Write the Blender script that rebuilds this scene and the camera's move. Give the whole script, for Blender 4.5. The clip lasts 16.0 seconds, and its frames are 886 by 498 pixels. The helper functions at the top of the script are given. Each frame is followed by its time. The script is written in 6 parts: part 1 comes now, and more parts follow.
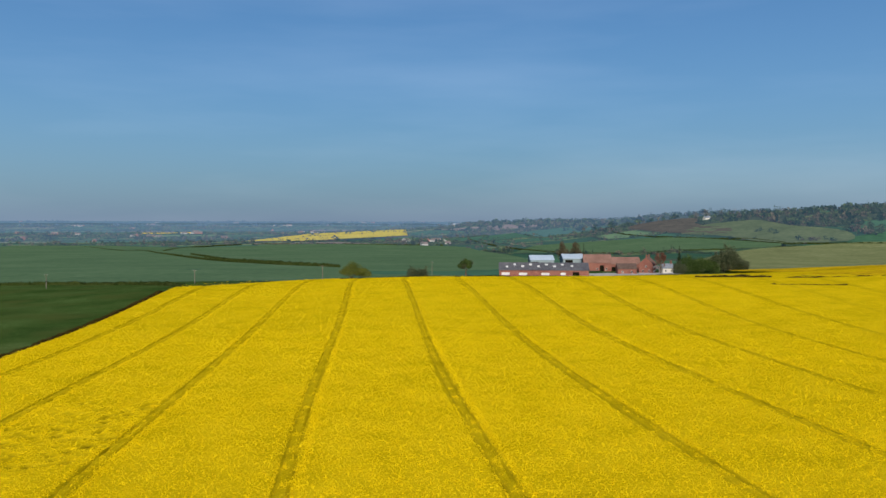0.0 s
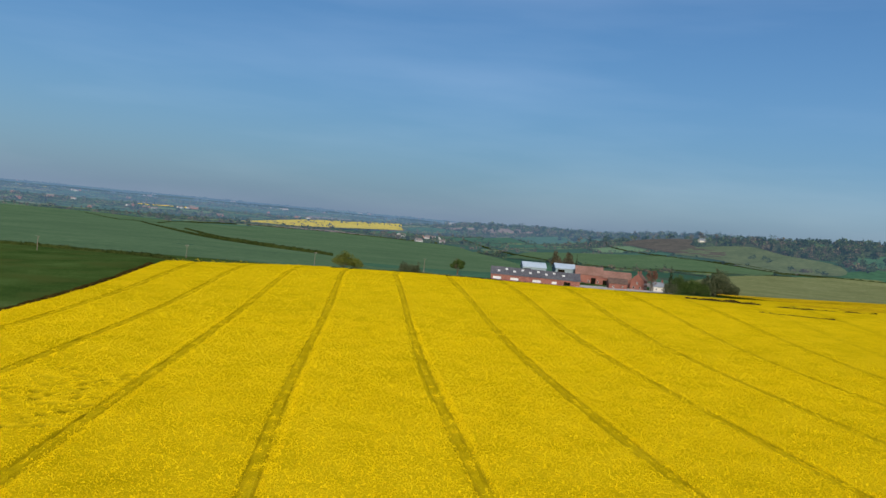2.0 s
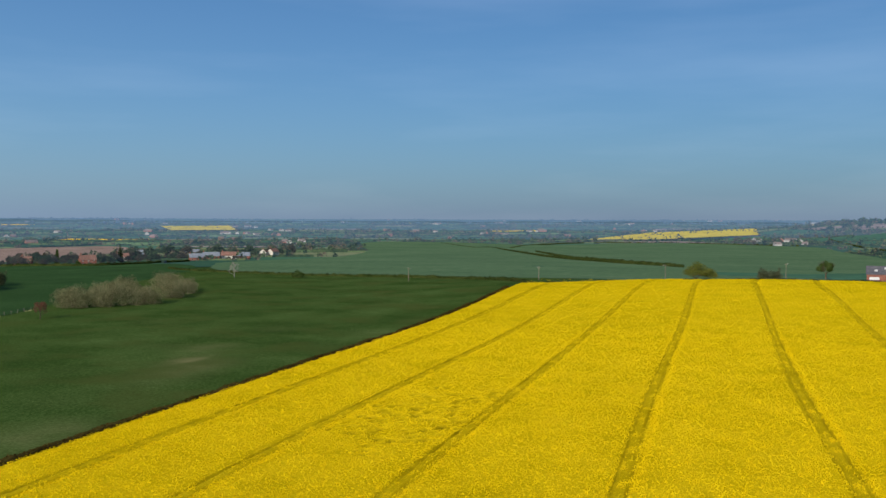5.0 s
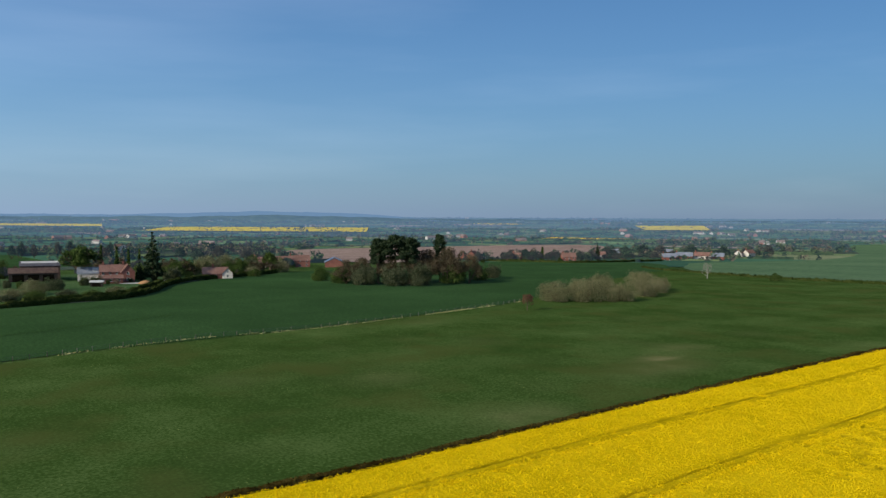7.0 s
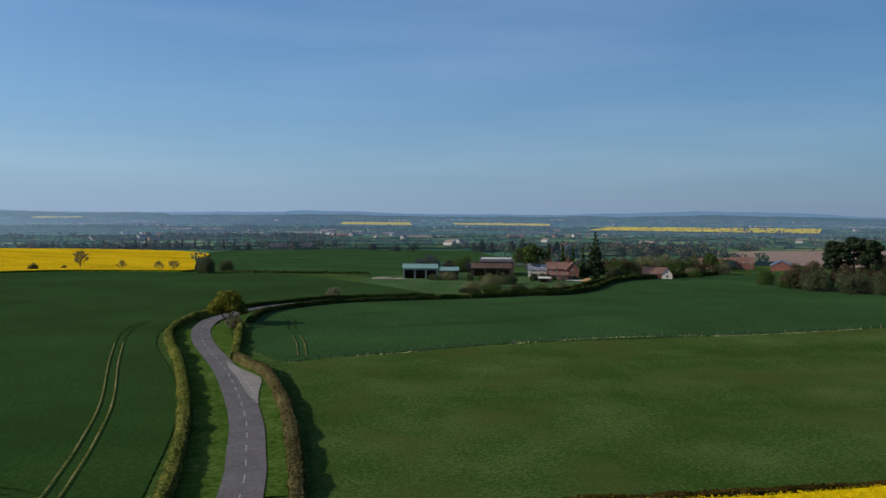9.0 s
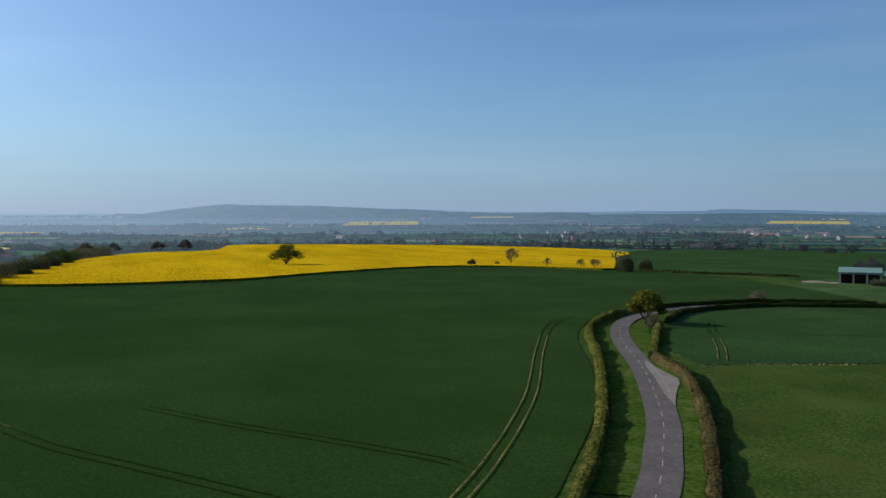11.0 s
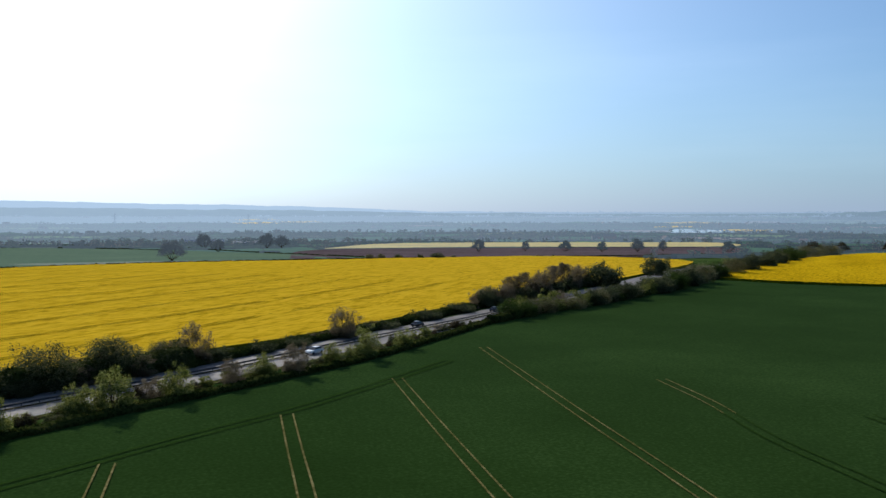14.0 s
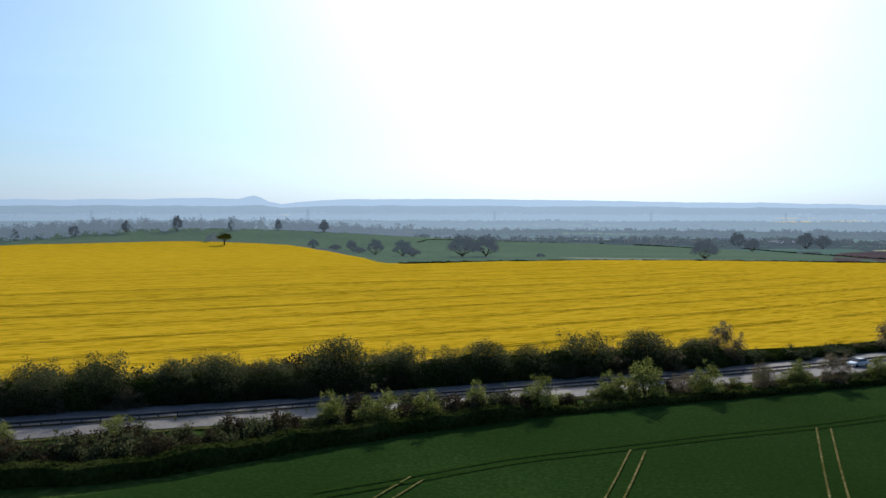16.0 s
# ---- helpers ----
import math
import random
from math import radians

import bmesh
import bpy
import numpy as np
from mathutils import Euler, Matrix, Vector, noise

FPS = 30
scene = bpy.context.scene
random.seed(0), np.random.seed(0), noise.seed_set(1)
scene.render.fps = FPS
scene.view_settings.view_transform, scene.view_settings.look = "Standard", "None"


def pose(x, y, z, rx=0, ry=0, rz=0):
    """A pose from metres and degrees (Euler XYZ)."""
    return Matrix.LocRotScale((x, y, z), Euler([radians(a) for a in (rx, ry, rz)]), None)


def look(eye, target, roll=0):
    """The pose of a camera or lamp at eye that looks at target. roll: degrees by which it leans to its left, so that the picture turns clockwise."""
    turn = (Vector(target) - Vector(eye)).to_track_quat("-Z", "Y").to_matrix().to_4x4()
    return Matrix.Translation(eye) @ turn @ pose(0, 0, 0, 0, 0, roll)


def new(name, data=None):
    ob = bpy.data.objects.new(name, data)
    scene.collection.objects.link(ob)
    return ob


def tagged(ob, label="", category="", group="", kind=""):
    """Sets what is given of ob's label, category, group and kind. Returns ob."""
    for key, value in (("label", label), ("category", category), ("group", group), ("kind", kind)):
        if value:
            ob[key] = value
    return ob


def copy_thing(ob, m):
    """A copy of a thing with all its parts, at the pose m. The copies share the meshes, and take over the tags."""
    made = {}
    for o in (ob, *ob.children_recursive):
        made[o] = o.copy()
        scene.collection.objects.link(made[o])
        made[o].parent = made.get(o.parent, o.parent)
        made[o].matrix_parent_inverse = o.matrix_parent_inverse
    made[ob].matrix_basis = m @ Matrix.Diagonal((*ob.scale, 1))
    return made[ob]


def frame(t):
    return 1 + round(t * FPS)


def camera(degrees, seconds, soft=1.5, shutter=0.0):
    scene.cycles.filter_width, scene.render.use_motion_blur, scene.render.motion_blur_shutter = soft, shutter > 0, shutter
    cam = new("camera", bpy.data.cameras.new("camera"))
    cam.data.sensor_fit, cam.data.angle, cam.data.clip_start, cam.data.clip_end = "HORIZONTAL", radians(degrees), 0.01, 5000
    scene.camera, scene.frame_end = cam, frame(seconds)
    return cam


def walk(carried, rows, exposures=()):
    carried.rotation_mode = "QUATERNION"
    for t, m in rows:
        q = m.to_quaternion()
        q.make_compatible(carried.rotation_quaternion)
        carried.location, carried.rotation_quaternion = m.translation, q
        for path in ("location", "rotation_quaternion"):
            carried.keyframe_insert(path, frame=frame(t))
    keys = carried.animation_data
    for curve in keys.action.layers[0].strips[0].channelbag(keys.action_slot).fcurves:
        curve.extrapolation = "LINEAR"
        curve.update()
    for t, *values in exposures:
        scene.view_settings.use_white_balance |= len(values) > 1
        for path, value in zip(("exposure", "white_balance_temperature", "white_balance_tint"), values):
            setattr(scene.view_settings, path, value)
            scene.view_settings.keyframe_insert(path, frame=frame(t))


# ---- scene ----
CAM_Z = 30.0
cam = camera(54.72, 16.0)
TURNS = [  # seconds, tilt, roll, heading
    (0.0, 88.32, -0.09, -0.00),
    (0.5, 88.28, -2.59, -0.06),
    (1.0, 88.28, -0.70, -0.11),
    (1.5, 88.29, 0.34, -0.16),
    (2.0, 88.22, -5.41, -0.25),
    (2.5, 88.25, -3.15, -0.01),
    (3.0, 88.29, -0.35, 1.22),
    (3.2, 88.30, -0.35, 1.21),
    (5.3, 88.15, -0.22, 27.66),
    (5.5, 88.14, -0.26, 30.86),
    (6.0, 88.11, -0.27, 38.59),
    (6.5, 88.08, -0.20, 46.11),
    (7.0, 88.05, -0.25, 53.51),
    (7.5, 88.02, -0.31, 60.90),
    (8.0, 88.00, -0.27, 68.07),
    (8.5, 87.96, -0.31, 75.22),
    (9.0, 87.93, -0.31, 82.36),
    (9.2, 87.90, -0.37, 85.22),
    (11.3, 87.81, 0.03, 113.94),
    (11.5, 87.80, 0.04, 116.63),
    (12.0, 87.78, 0.01, 123.24),
    (12.5, 87.80, -0.01, 130.76),
    (13.0, 87.76, 0.02, 138.81),
    (13.5, 87.72, -0.04, 147.01),
    (14.0, 87.68, -0.02, 155.94),
    (14.5, 87.63, -0.09, 164.86),
    (15.0, 87.59, -0.11, 173.82),
    (15.5, 87.54, -0.11, 182.58),
    (16.0, 87.54, -0.08, 190.56),
]
EXPOSURES = [(0.0, 0.25), (5.0, 0.25), (7.0, 0.25), (9.0, 0.05), (12.0, 0.0), (16.0, 0.0)]
walk(cam, [(t, pose(0, 0, CAM_Z, a, b, c)) for t, a, b, c in TURNS], EXPOSURES)

# ---- sky and sun ----
SKY = 0.07
SUN_HEADING, SUN_UP = radians(182), radians(25.5)
world = bpy.data.worlds.new("sky")
scene.world = world
world.use_nodes = True
wn, wl = world.node_tree.nodes, world.node_tree.links
background = wn["Background"]
sky = wn.new("ShaderNodeTexSky")
sky.sky_type = "NISHITA"
sky.sun_disc = False
sky.sun_elevation, sky.sun_rotation = SUN_UP, radians(178)
sky.air_density, sky.dust_density, sky.ozone_density = 1.0, 0.35, 3.0
# thin high haze brightens the sky round the sun, and faint cirrus crosses it
spot = wn.new("ShaderNodeTexCoord")
facing = wn.new("ShaderNodeVectorMath")
facing.operation = "DOT_PRODUCT"
facing.inputs[1].default_value = (-math.sin(SUN_HEADING) * math.cos(SUN_UP), math.cos(SUN_HEADING) * math.cos(SUN_UP), math.sin(SUN_UP))
wl.new(spot.outputs["Generated"], facing.inputs[0])


def sum_node(op, a, b):
    m = wn.new("ShaderNodeMath")
    m.operation = op
    for k, v in enumerate((a, b)):
        if isinstance(v, (int, float)):
            m.inputs[k].default_value = v
        elif v is not None:
            wl.new(v, m.inputs[k])
    return m.outputs[0]


off_sun = sum_node("ARCCOSINE", facing.outputs["Value"], None)
glow = sum_node("MULTIPLY", sum_node("EXPONENT", sum_node("MULTIPLY", off_sun, -1 / radians(13.8)), None), 2.35 / SKY)
stretch = wn.new("ShaderNodeMapping")
stretch.inputs["Scale"].default_value = (1.6, 1.2, 11)
stretch.inputs["Rotation"].default_value = (0.06, 0.04, 0.5)
wl.new(spot.outputs["Generated"], stretch.inputs["Vector"])
wisp = wn.new("ShaderNodeTexNoise")
wisp.inputs["Scale"].default_value, wisp.inputs["Detail"].default_value = 1.1, 6
wl.new(stretch.outputs[0], wisp.inputs["Vector"])
thin_cloud = sum_node("MULTIPLY", sum_node("MAXIMUM", sum_node("SUBTRACT", wisp.outputs["Fac"], 0.47), 0.0), 0.2 / SKY)
wide_glow = sum_node("MULTIPLY", sum_node("EXPONENT", sum_node("MULTIPLY", off_sun, -1 / radians(30)), None), 0.25 / SKY)
veil = sum_node("ADD", sum_node("ADD", glow, wide_glow), thin_cloud)
white = wn.new("ShaderNodeVectorMath")
white.operation = "SCALE"
white.inputs[0].default_value = (1.0, 0.97, 0.97)
wl.new(veil, white.inputs["Scale"])
tint = wn.new("ShaderNodeVectorMath")
tint.operation = "MULTIPLY"
tint.inputs[1].default_value = (0.60, 0.99, 1.29)
wl.new(sky.outputs[0], tint.inputs[0])
broad = sum_node("MINIMUM", sum_node("ADD", sum_node("MULTIPLY", facing.outputs["Value"], 0.56), 1.17), 1.2)
up = wn.new("ShaderNodeSeparateXYZ")
wl.new(spot.outputs["Generated"], up.inputs[0])
low = sum_node("MULTIPLY", sum_node("EXPONENT", sum_node("MULTIPLY", sum_node("ABSOLUTE", up.outputs[2], None), -9.0), None), 0.9)
murk = wn.new("ShaderNodeMix")
murk.data_type = "RGBA"
murk.inputs["B"].default_value = (0.212 / SKY, 0.30 / SKY, 0.455 / SKY, 1)
wl.new(low, murk.inputs["Factor"])
wl.new(tint.outputs[0], murk.inputs["A"])
dimmed = wn.new("ShaderNodeVectorMath")
dimmed.operation = "SCALE"
wl.new(murk.outputs["Result"], dimmed.inputs[0])
wl.new(broad, dimmed.inputs["Scale"])
both = wn.new("ShaderNodeVectorMath")
both.operation = "ADD"
wl.new(dimmed.outputs[0], both.inputs[0])
wl.new(white.outputs[0], both.inputs[1])
wl.new(both.outputs[0], background.inputs[0])
background.inputs[1].default_value = SKY

sun = new("sun", bpy.data.lights.new("sun", "SUN"))
sun.data.energy, sun.data.angle, sun.data.color = 4.1, radians(0.55), (1.0, 0.94, 0.84)
to_sun = Vector((-math.sin(SUN_HEADING) * math.cos(SUN_UP), math.cos(SUN_HEADING) * math.cos(SUN_UP), math.sin(SUN_UP)))
sun.matrix_world = look(to_sun * 100, (0, 0, 0))


# ---- materials ----
def rgb(h):
    """Linear colour from a hex string."""
    return tuple((int(h[i:i + 2], 16) / 255) ** 2.2 for i in (0, 2, 4))


def material(name, colours, size=1.0, rough=0.9, bump=0.0, bump_size=None, haze=0.0, leaf=0.0, stretch=(1, 1, 1), islands=0.0, spread=(0.35, 0.65), metal=0.0, second=None, gloss=0.0, turn=0.0, fuzz=0.0):
    """A surface whose colour wanders between the given colours at the scale size (metres) and again, more weakly, ten
    times larger.
    fuzz: pale sheen of fine blades seen at a low angle. haze: share of painted-on aerial haze, an emission in the air's
    colour mixed over a far thing. leaf: light let through. islands: change from piece to piece."""
    m = bpy.data.materials.new(name)
    m.use_nodes = True
    n, l = m.node_tree.nodes, m.node_tree.links
    p, out = n["Principled BSDF"], n["Material Output"]
    p.inputs["Roughness"].default_value = rough
    p.inputs["Metallic"].default_value = metal
    p.inputs["Specular IOR Level"].default_value = gloss
    p.inputs["Sheen Weight"].default_value = fuzz
    p.inputs["Sheen Roughness"].default_value = 0.3
    p.inputs["Sheen Tint"].default_value = (0.8, 0.92, 0.72, 1)
    where = n.new("ShaderNodeNewGeometry")
    scale = n.new("ShaderNodeVectorMath")
    scale.operation = "MULTIPLY"
    scale.inputs[1].default_value = stretch
    swing = n.new("ShaderNodeVectorRotate")
    swing.rotation_type = "Z_AXIS"
    swing.inputs["Angle"].default_value = turn
    l.new(where.outputs["Position"], swing.inputs["Vector"])
    l.new(swing.outputs[0], scale.inputs[0])

    def wander(metres, detail):
        t = n.new("ShaderNodeTexNoise")
        t.inputs["Scale"].default_value = 1 / metres
        t.inputs["Detail"].default_value = detail
        t.inputs["Roughness"].default_value = 0.6
        l.new(scale.outputs[0], t.inputs["Vector"])
        return t.outputs["Fac"]

    ramp = n.new("ShaderNodeValToRGB")
    ramp.color_ramp.elements[0].position, ramp.color_ramp.elements[1].position = spread
    for k, c in enumerate(colours):
        pos = spread[0] + (spread[1] - spread[0]) * k / max(1, len(colours) - 1)
        if 0 < k < len(colours) - 1:
            e = ramp.color_ramp.elements.new(pos)
        else:
            e = ramp.color_ramp.elements[0 if k == 0 else -1]
        e.color = (*c, 1)
    mix = n.new("ShaderNodeMix")
    mix.inputs["Factor"].default_value = 0.4
    l.new(wander(size, 5), mix.inputs["A"])
    l.new(wander(second or size * 11, 3), mix.inputs["B"])
    fac = mix.outputs["Result"]
    if islands:
        per = n.new("ShaderNodeMath")
        per.operation = "MULTIPLY_ADD"
        l.new(where.outputs["Random Per Island"], per.inputs[0])
        per.inputs[1].default_value = islands
        add = n.new("ShaderNodeMath")
        add.inputs[1].default_value = -islands / 2
        l.new(fac, add.inputs[0])
        l.new(add.outputs[0], per.inputs[2])
        fac = per.outputs[0]
    l.new(fac, ramp.inputs[0])
    l.new(ramp.outputs[0], p.inputs["Base Color"])
    if bump:
        b = n.new("ShaderNodeBump")
        b.inputs["Strength"].default_value = bump
        b.inputs["Distance"].default_value = (bump_size or size) * 0.5
        l.new(wander(bump_size or size, 4), b.inputs["Height"])
        l.new(b.outputs[0], p.inputs["Normal"])
    shader = p.outputs[0]
    if leaf:
        tr = n.new("ShaderNodeBsdfTranslucent")
        l.new(ramp.outputs[0], tr.inputs[0])
        ms = n.new("ShaderNodeMixShader")
        ms.inputs[0].default_value = leaf
        l.new(shader, ms.inputs[1])
        l.new(tr.outputs[0], ms.inputs[2])
        shader = ms.outputs[0]
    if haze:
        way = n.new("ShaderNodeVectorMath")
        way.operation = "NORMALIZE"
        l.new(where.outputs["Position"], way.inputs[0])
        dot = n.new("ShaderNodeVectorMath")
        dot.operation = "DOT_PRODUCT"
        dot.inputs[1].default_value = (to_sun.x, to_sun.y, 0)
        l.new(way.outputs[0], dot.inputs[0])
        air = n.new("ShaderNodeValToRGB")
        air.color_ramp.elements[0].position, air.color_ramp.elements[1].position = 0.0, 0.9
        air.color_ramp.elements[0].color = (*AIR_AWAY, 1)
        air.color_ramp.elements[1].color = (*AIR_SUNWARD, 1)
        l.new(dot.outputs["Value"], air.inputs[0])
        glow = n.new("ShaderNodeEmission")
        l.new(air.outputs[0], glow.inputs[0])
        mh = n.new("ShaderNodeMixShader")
        thick = n.new("ShaderNodeMath")          # the painted haze grows towards the sun
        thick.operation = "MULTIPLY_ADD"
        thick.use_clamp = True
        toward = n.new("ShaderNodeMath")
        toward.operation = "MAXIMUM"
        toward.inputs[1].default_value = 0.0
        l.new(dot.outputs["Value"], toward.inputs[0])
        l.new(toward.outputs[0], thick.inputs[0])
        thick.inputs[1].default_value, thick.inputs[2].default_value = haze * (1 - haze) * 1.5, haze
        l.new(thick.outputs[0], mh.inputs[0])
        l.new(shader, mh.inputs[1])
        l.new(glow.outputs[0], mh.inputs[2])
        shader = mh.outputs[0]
    l.new(shader, out.inputs[0])
    return m


# painted haze: emission colours away from and towards the sun, share by distance
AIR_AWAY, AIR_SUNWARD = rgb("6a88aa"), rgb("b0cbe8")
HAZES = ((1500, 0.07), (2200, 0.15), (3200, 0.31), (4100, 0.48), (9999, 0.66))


GRASS = (rgb("29391c"), rgb("384a24"), rgb("546438"))
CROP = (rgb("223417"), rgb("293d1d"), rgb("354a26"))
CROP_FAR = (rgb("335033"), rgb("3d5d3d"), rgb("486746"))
YELLOW = (rgb("b8960f"), rgb("f2c416"), rgb("fdd424"))
SOIL = (rgb("6e5c52"), rgb("887468"), rgb("9a8678"))
TAN = (rgb("626643"), rgb("70744d"), rgb("80825a"))
PALE = (rgb("566e44"), rgb("637a4c"), rgb("738858"))
WOODS = (rgb("2a3322"), rgb("3c4530"), rgb("54563c"))

mat_grass = material("meadow grass", GRASS, 1.6, 0.95, 0.4, 0.5, second=28, fuzz=0.012)
mat_verge = material("verge grass", (rgb("3a421e"), rgb("525630"), rgb("727048")), 0.7, 0.95, 0.5, 0.4)
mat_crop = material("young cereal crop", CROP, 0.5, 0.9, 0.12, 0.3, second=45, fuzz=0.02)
# far crops: haze put into paler base colours and a share of emission
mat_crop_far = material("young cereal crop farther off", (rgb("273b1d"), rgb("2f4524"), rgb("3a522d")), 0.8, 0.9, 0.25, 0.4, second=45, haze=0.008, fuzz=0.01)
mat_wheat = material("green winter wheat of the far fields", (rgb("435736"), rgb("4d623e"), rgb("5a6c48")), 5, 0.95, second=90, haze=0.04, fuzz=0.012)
mat_tan = material("dry grazed grass", TAN, 6, 0.95)
mat_soil = material("ploughed soil", SOIL, 3, 0.95, 0.3, 1.0)
mat_track = material("bare wheel track", (rgb("3a4420"), rgb("655f3a"), rgb("8c845a")), 0.7, 0.95, second=9)
mat_track_dark = material("pressed crop track", (rgb("243516"), rgb("2b3f1b"), rgb("354823")), 0.6, 0.95)
mat_tarmac = material("worn tarmac", (rgb("66635f"), rgb("75716e"), rgb("837e7b")), 0.5, 0.8, 0.1, 0.05, gloss=0.13, second=7)
mat_paint = material("white road paint", (rgb("8e8e88"), rgb("a6a6a0")), 0.3, 0.7)
mat_gravel = material("pale gravel", (rgb("8d8880"), rgb("a39d94"), rgb("b5afa4")), 0.4, 0.95)
mat_rape_skirt = material("rape stems", (rgb("3c4a18"), rgb("5a6420"), rgb("8a8420")), 0.4, 0.9, leaf=0.2)


# ---- shape of the land ----
def sm(a, b, v):
    v = min(1.0, max(0.0, (v - a) / (b - a)))
    return v * v * (3 - 2 * v)


PROFILE = ((0, 0), (420, 0), (1000, -11), (1500, -19), (2200, -17), (3000, -7), (3900, 13), (4900, 42))
def height(x, y):
    r = math.hypot(x, y)
    z = PROFILE[-1][1]
    for (r0, z0), (r1, z1) in zip(PROFILE, PROFILE[1:]):
        if r < r1:
            z = z0 + (z1 - z0) * sm(r0, r1, r) * 0.5 + (z1 - z0) * 0.5 * (r - r0) / (r1 - r0)
            break
    side = sm(-190, -95, x)                       # the swell in front ends at the pasture
    z += (6.5 - 2.6 * sm(0, -90, x)) * math.exp(-((y - 345) / 80) ** 2) * side
    z += 21 * math.exp(-(((x - 490) / 330) ** 2 + ((y + 962) / 190) ** 2))   # a low rise in the south
    across, along = 0.6 * x - 0.8 * y, 0.8 * x + 0.6 * y
    z += 2.4 * math.exp(-((across - 312) / 38) ** 2) * sm(-240, -90, along) * sm(260, 120, along)
    z -= 2.0 * sm(400, 540, y) * sm(-200, -60, x) * sm(1500, 800, r)
    z += 10.0 * math.exp(-(((x - 310) / 150) ** 2 + ((y - 480) / 120) ** 2))
    z += 5.0 * math.exp(-(((x - 110) / 50) ** 2 + ((y - 620) / 50) ** 2))
    z += 66 * math.exp(-(((x - 900) / 420) ** 2 + ((y - 1900) / 520) ** 2))
    z += 43 * math.exp(-(((x - 330) / 470) ** 2 + ((y - 2700) / 500) ** 2))
    z += 24 * math.exp(-(((x - 600) / 210) ** 2 + ((y - 2220) / 230) ** 2))
    z += 58 * math.exp(-(((x - 1450) / 500) ** 2 + ((y - 1650) / 500) ** 2))
    return z


def mesh_object(name, verts, faces, mats, parent=None, index=None, smooth=False):
    me = bpy.data.meshes.new(name)
    me.from_pydata(verts, [], faces)
    for m in mats if isinstance(mats, (list, tuple)) else [mats]:
        me.materials.append(m)
    if index is not None:
        me.polygons.foreach_set("material_index", index)
    if smooth:
        me.polygons.foreach_set("use_smooth", [True] * len(me.polygons))
    me.update()
    ob = new(name, me)
    ob.parent = parent
    return ob


def curve_through(points, step):
    """Points about step apart along a smooth curve through the given plan points."""
    p = [Vector(q) for q in points]
    p = [2 * p[0] - p[1]] + p + [2 * p[-1] - p[-2]]
    out = []
    for a, b, c, d in zip(p, p[1:], p[2:], p[3:]):
        n = max(1, int((c - b).length / step))
        for i in range(n):
            t = i / n
            out.append(0.5 * (2 * b + (c - a) * t + (2 * a - 5 * b + 4 * c - d) * t * t + (3 * b - a - 3 * c + d) * t ** 3))
    return out + [p[-2]]


def sides(line):
    """The left-hand normals of a plan line."""
    out = []
    for i in range(len(line)):
        d = (line[min(i + 1, len(line) - 1)] - line[max(i - 1, 0)]).normalized()
        out.append(Vector((-d.y, d.x)))
    return out


# the ground: rings that widen outwards, to the horizon
def make_ground():
    radii = [0.0, 4.0]
    while radii[-1] < 4880:
        radii.append(radii[-1] * 1.028 + 0.4)
    n = 720
    verts, faces = [(0, 0, height(0, 0))], []
    for r in radii[1:]:
        for k in range(n):
            a = 2 * math.pi * k / n
            x, y = r * math.cos(a), r * math.sin(a)
            verts.append((x, y, height(x, y)))
    for k in range(n):
        faces.append((0, 1 + k, 1 + (k + 1) % n))
    for j in range(len(radii) - 2):
        for k in range(n):
            a, b = 1 + j * n, 1 + j * n + n
            faces.append((a + k, b + k, b + (k + 1) % n, a + (k + 1) % n))
    index = [0] * n
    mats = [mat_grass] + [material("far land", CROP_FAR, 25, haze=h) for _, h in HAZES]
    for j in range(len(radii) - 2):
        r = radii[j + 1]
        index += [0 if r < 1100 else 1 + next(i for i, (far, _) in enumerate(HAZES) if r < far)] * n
    ob = mesh_object("ground", verts, faces, mats, index=index, smooth=True)
    tagged(ob, "rolling green farmland reaching to the hazy horizon", "ground", kind="structure")


make_ground()
from mathutils.geometry import delaunay_2d_cdt


FIELDS = []


def drape(name, polygon, mat, label, category="field", cell=8.0, lift=0.12, skirt=None, rough=0.0, kind="structure", round_=True, raise_=0.0):
    """A field: the plan polygon laid over the land, its edge closed down to the ground where it stands up as a crop."""
    edge = curve_through(list(polygon) + [polygon[0]], cell)[:-1] if round_ else [Vector(p) for p in polygon]
    xs, ys = [p.x for p in edge], [p.y for p in edge]
    FIELDS.append(edge)
    pts = list(edge)
    rnd = random.Random(len(edge))
    i = min(xs) + cell / 2
    while i < max(xs):
        j = min(ys) + cell / 2
        while j < max(ys):
            pts.append(Vector((i + rnd.uniform(-0.3, 0.3) * cell, j + rnd.uniform(-0.3, 0.3) * cell)))
            j += cell
        i += cell
    co, _, tris, *_ = delaunay_2d_cdt(pts, [(k, (k + 1) % len(edge)) for k in range(len(edge))], [], 1, 1e-4)
    verts, n = [], len(edge)
    for k, p in enumerate(co):
        r = p.length
        verts.append((p.x, p.y, height(p.x, p.y) + lift + raise_ + 0.0022 * max(0.0, r - 450) + rnd.uniform(-rough, rough)))
    faces = [tuple(t) for t in tris]
    mats, index = [mat], [0] * len(faces)
    if skirt:
        m = len(verts)
        for p in edge:
            verts.append((p.x, p.y, height(p.x, p.y) - 0.2))
        for k in range(n):
            faces.append((k, (k + 1) % n, m + (k + 1) % n, m + k))
            index.append(1)
        mats.append(skirt)
    ob = mesh_object(name, verts, faces, mats, index=index)
    return tagged(ob, label, category, kind=kind)


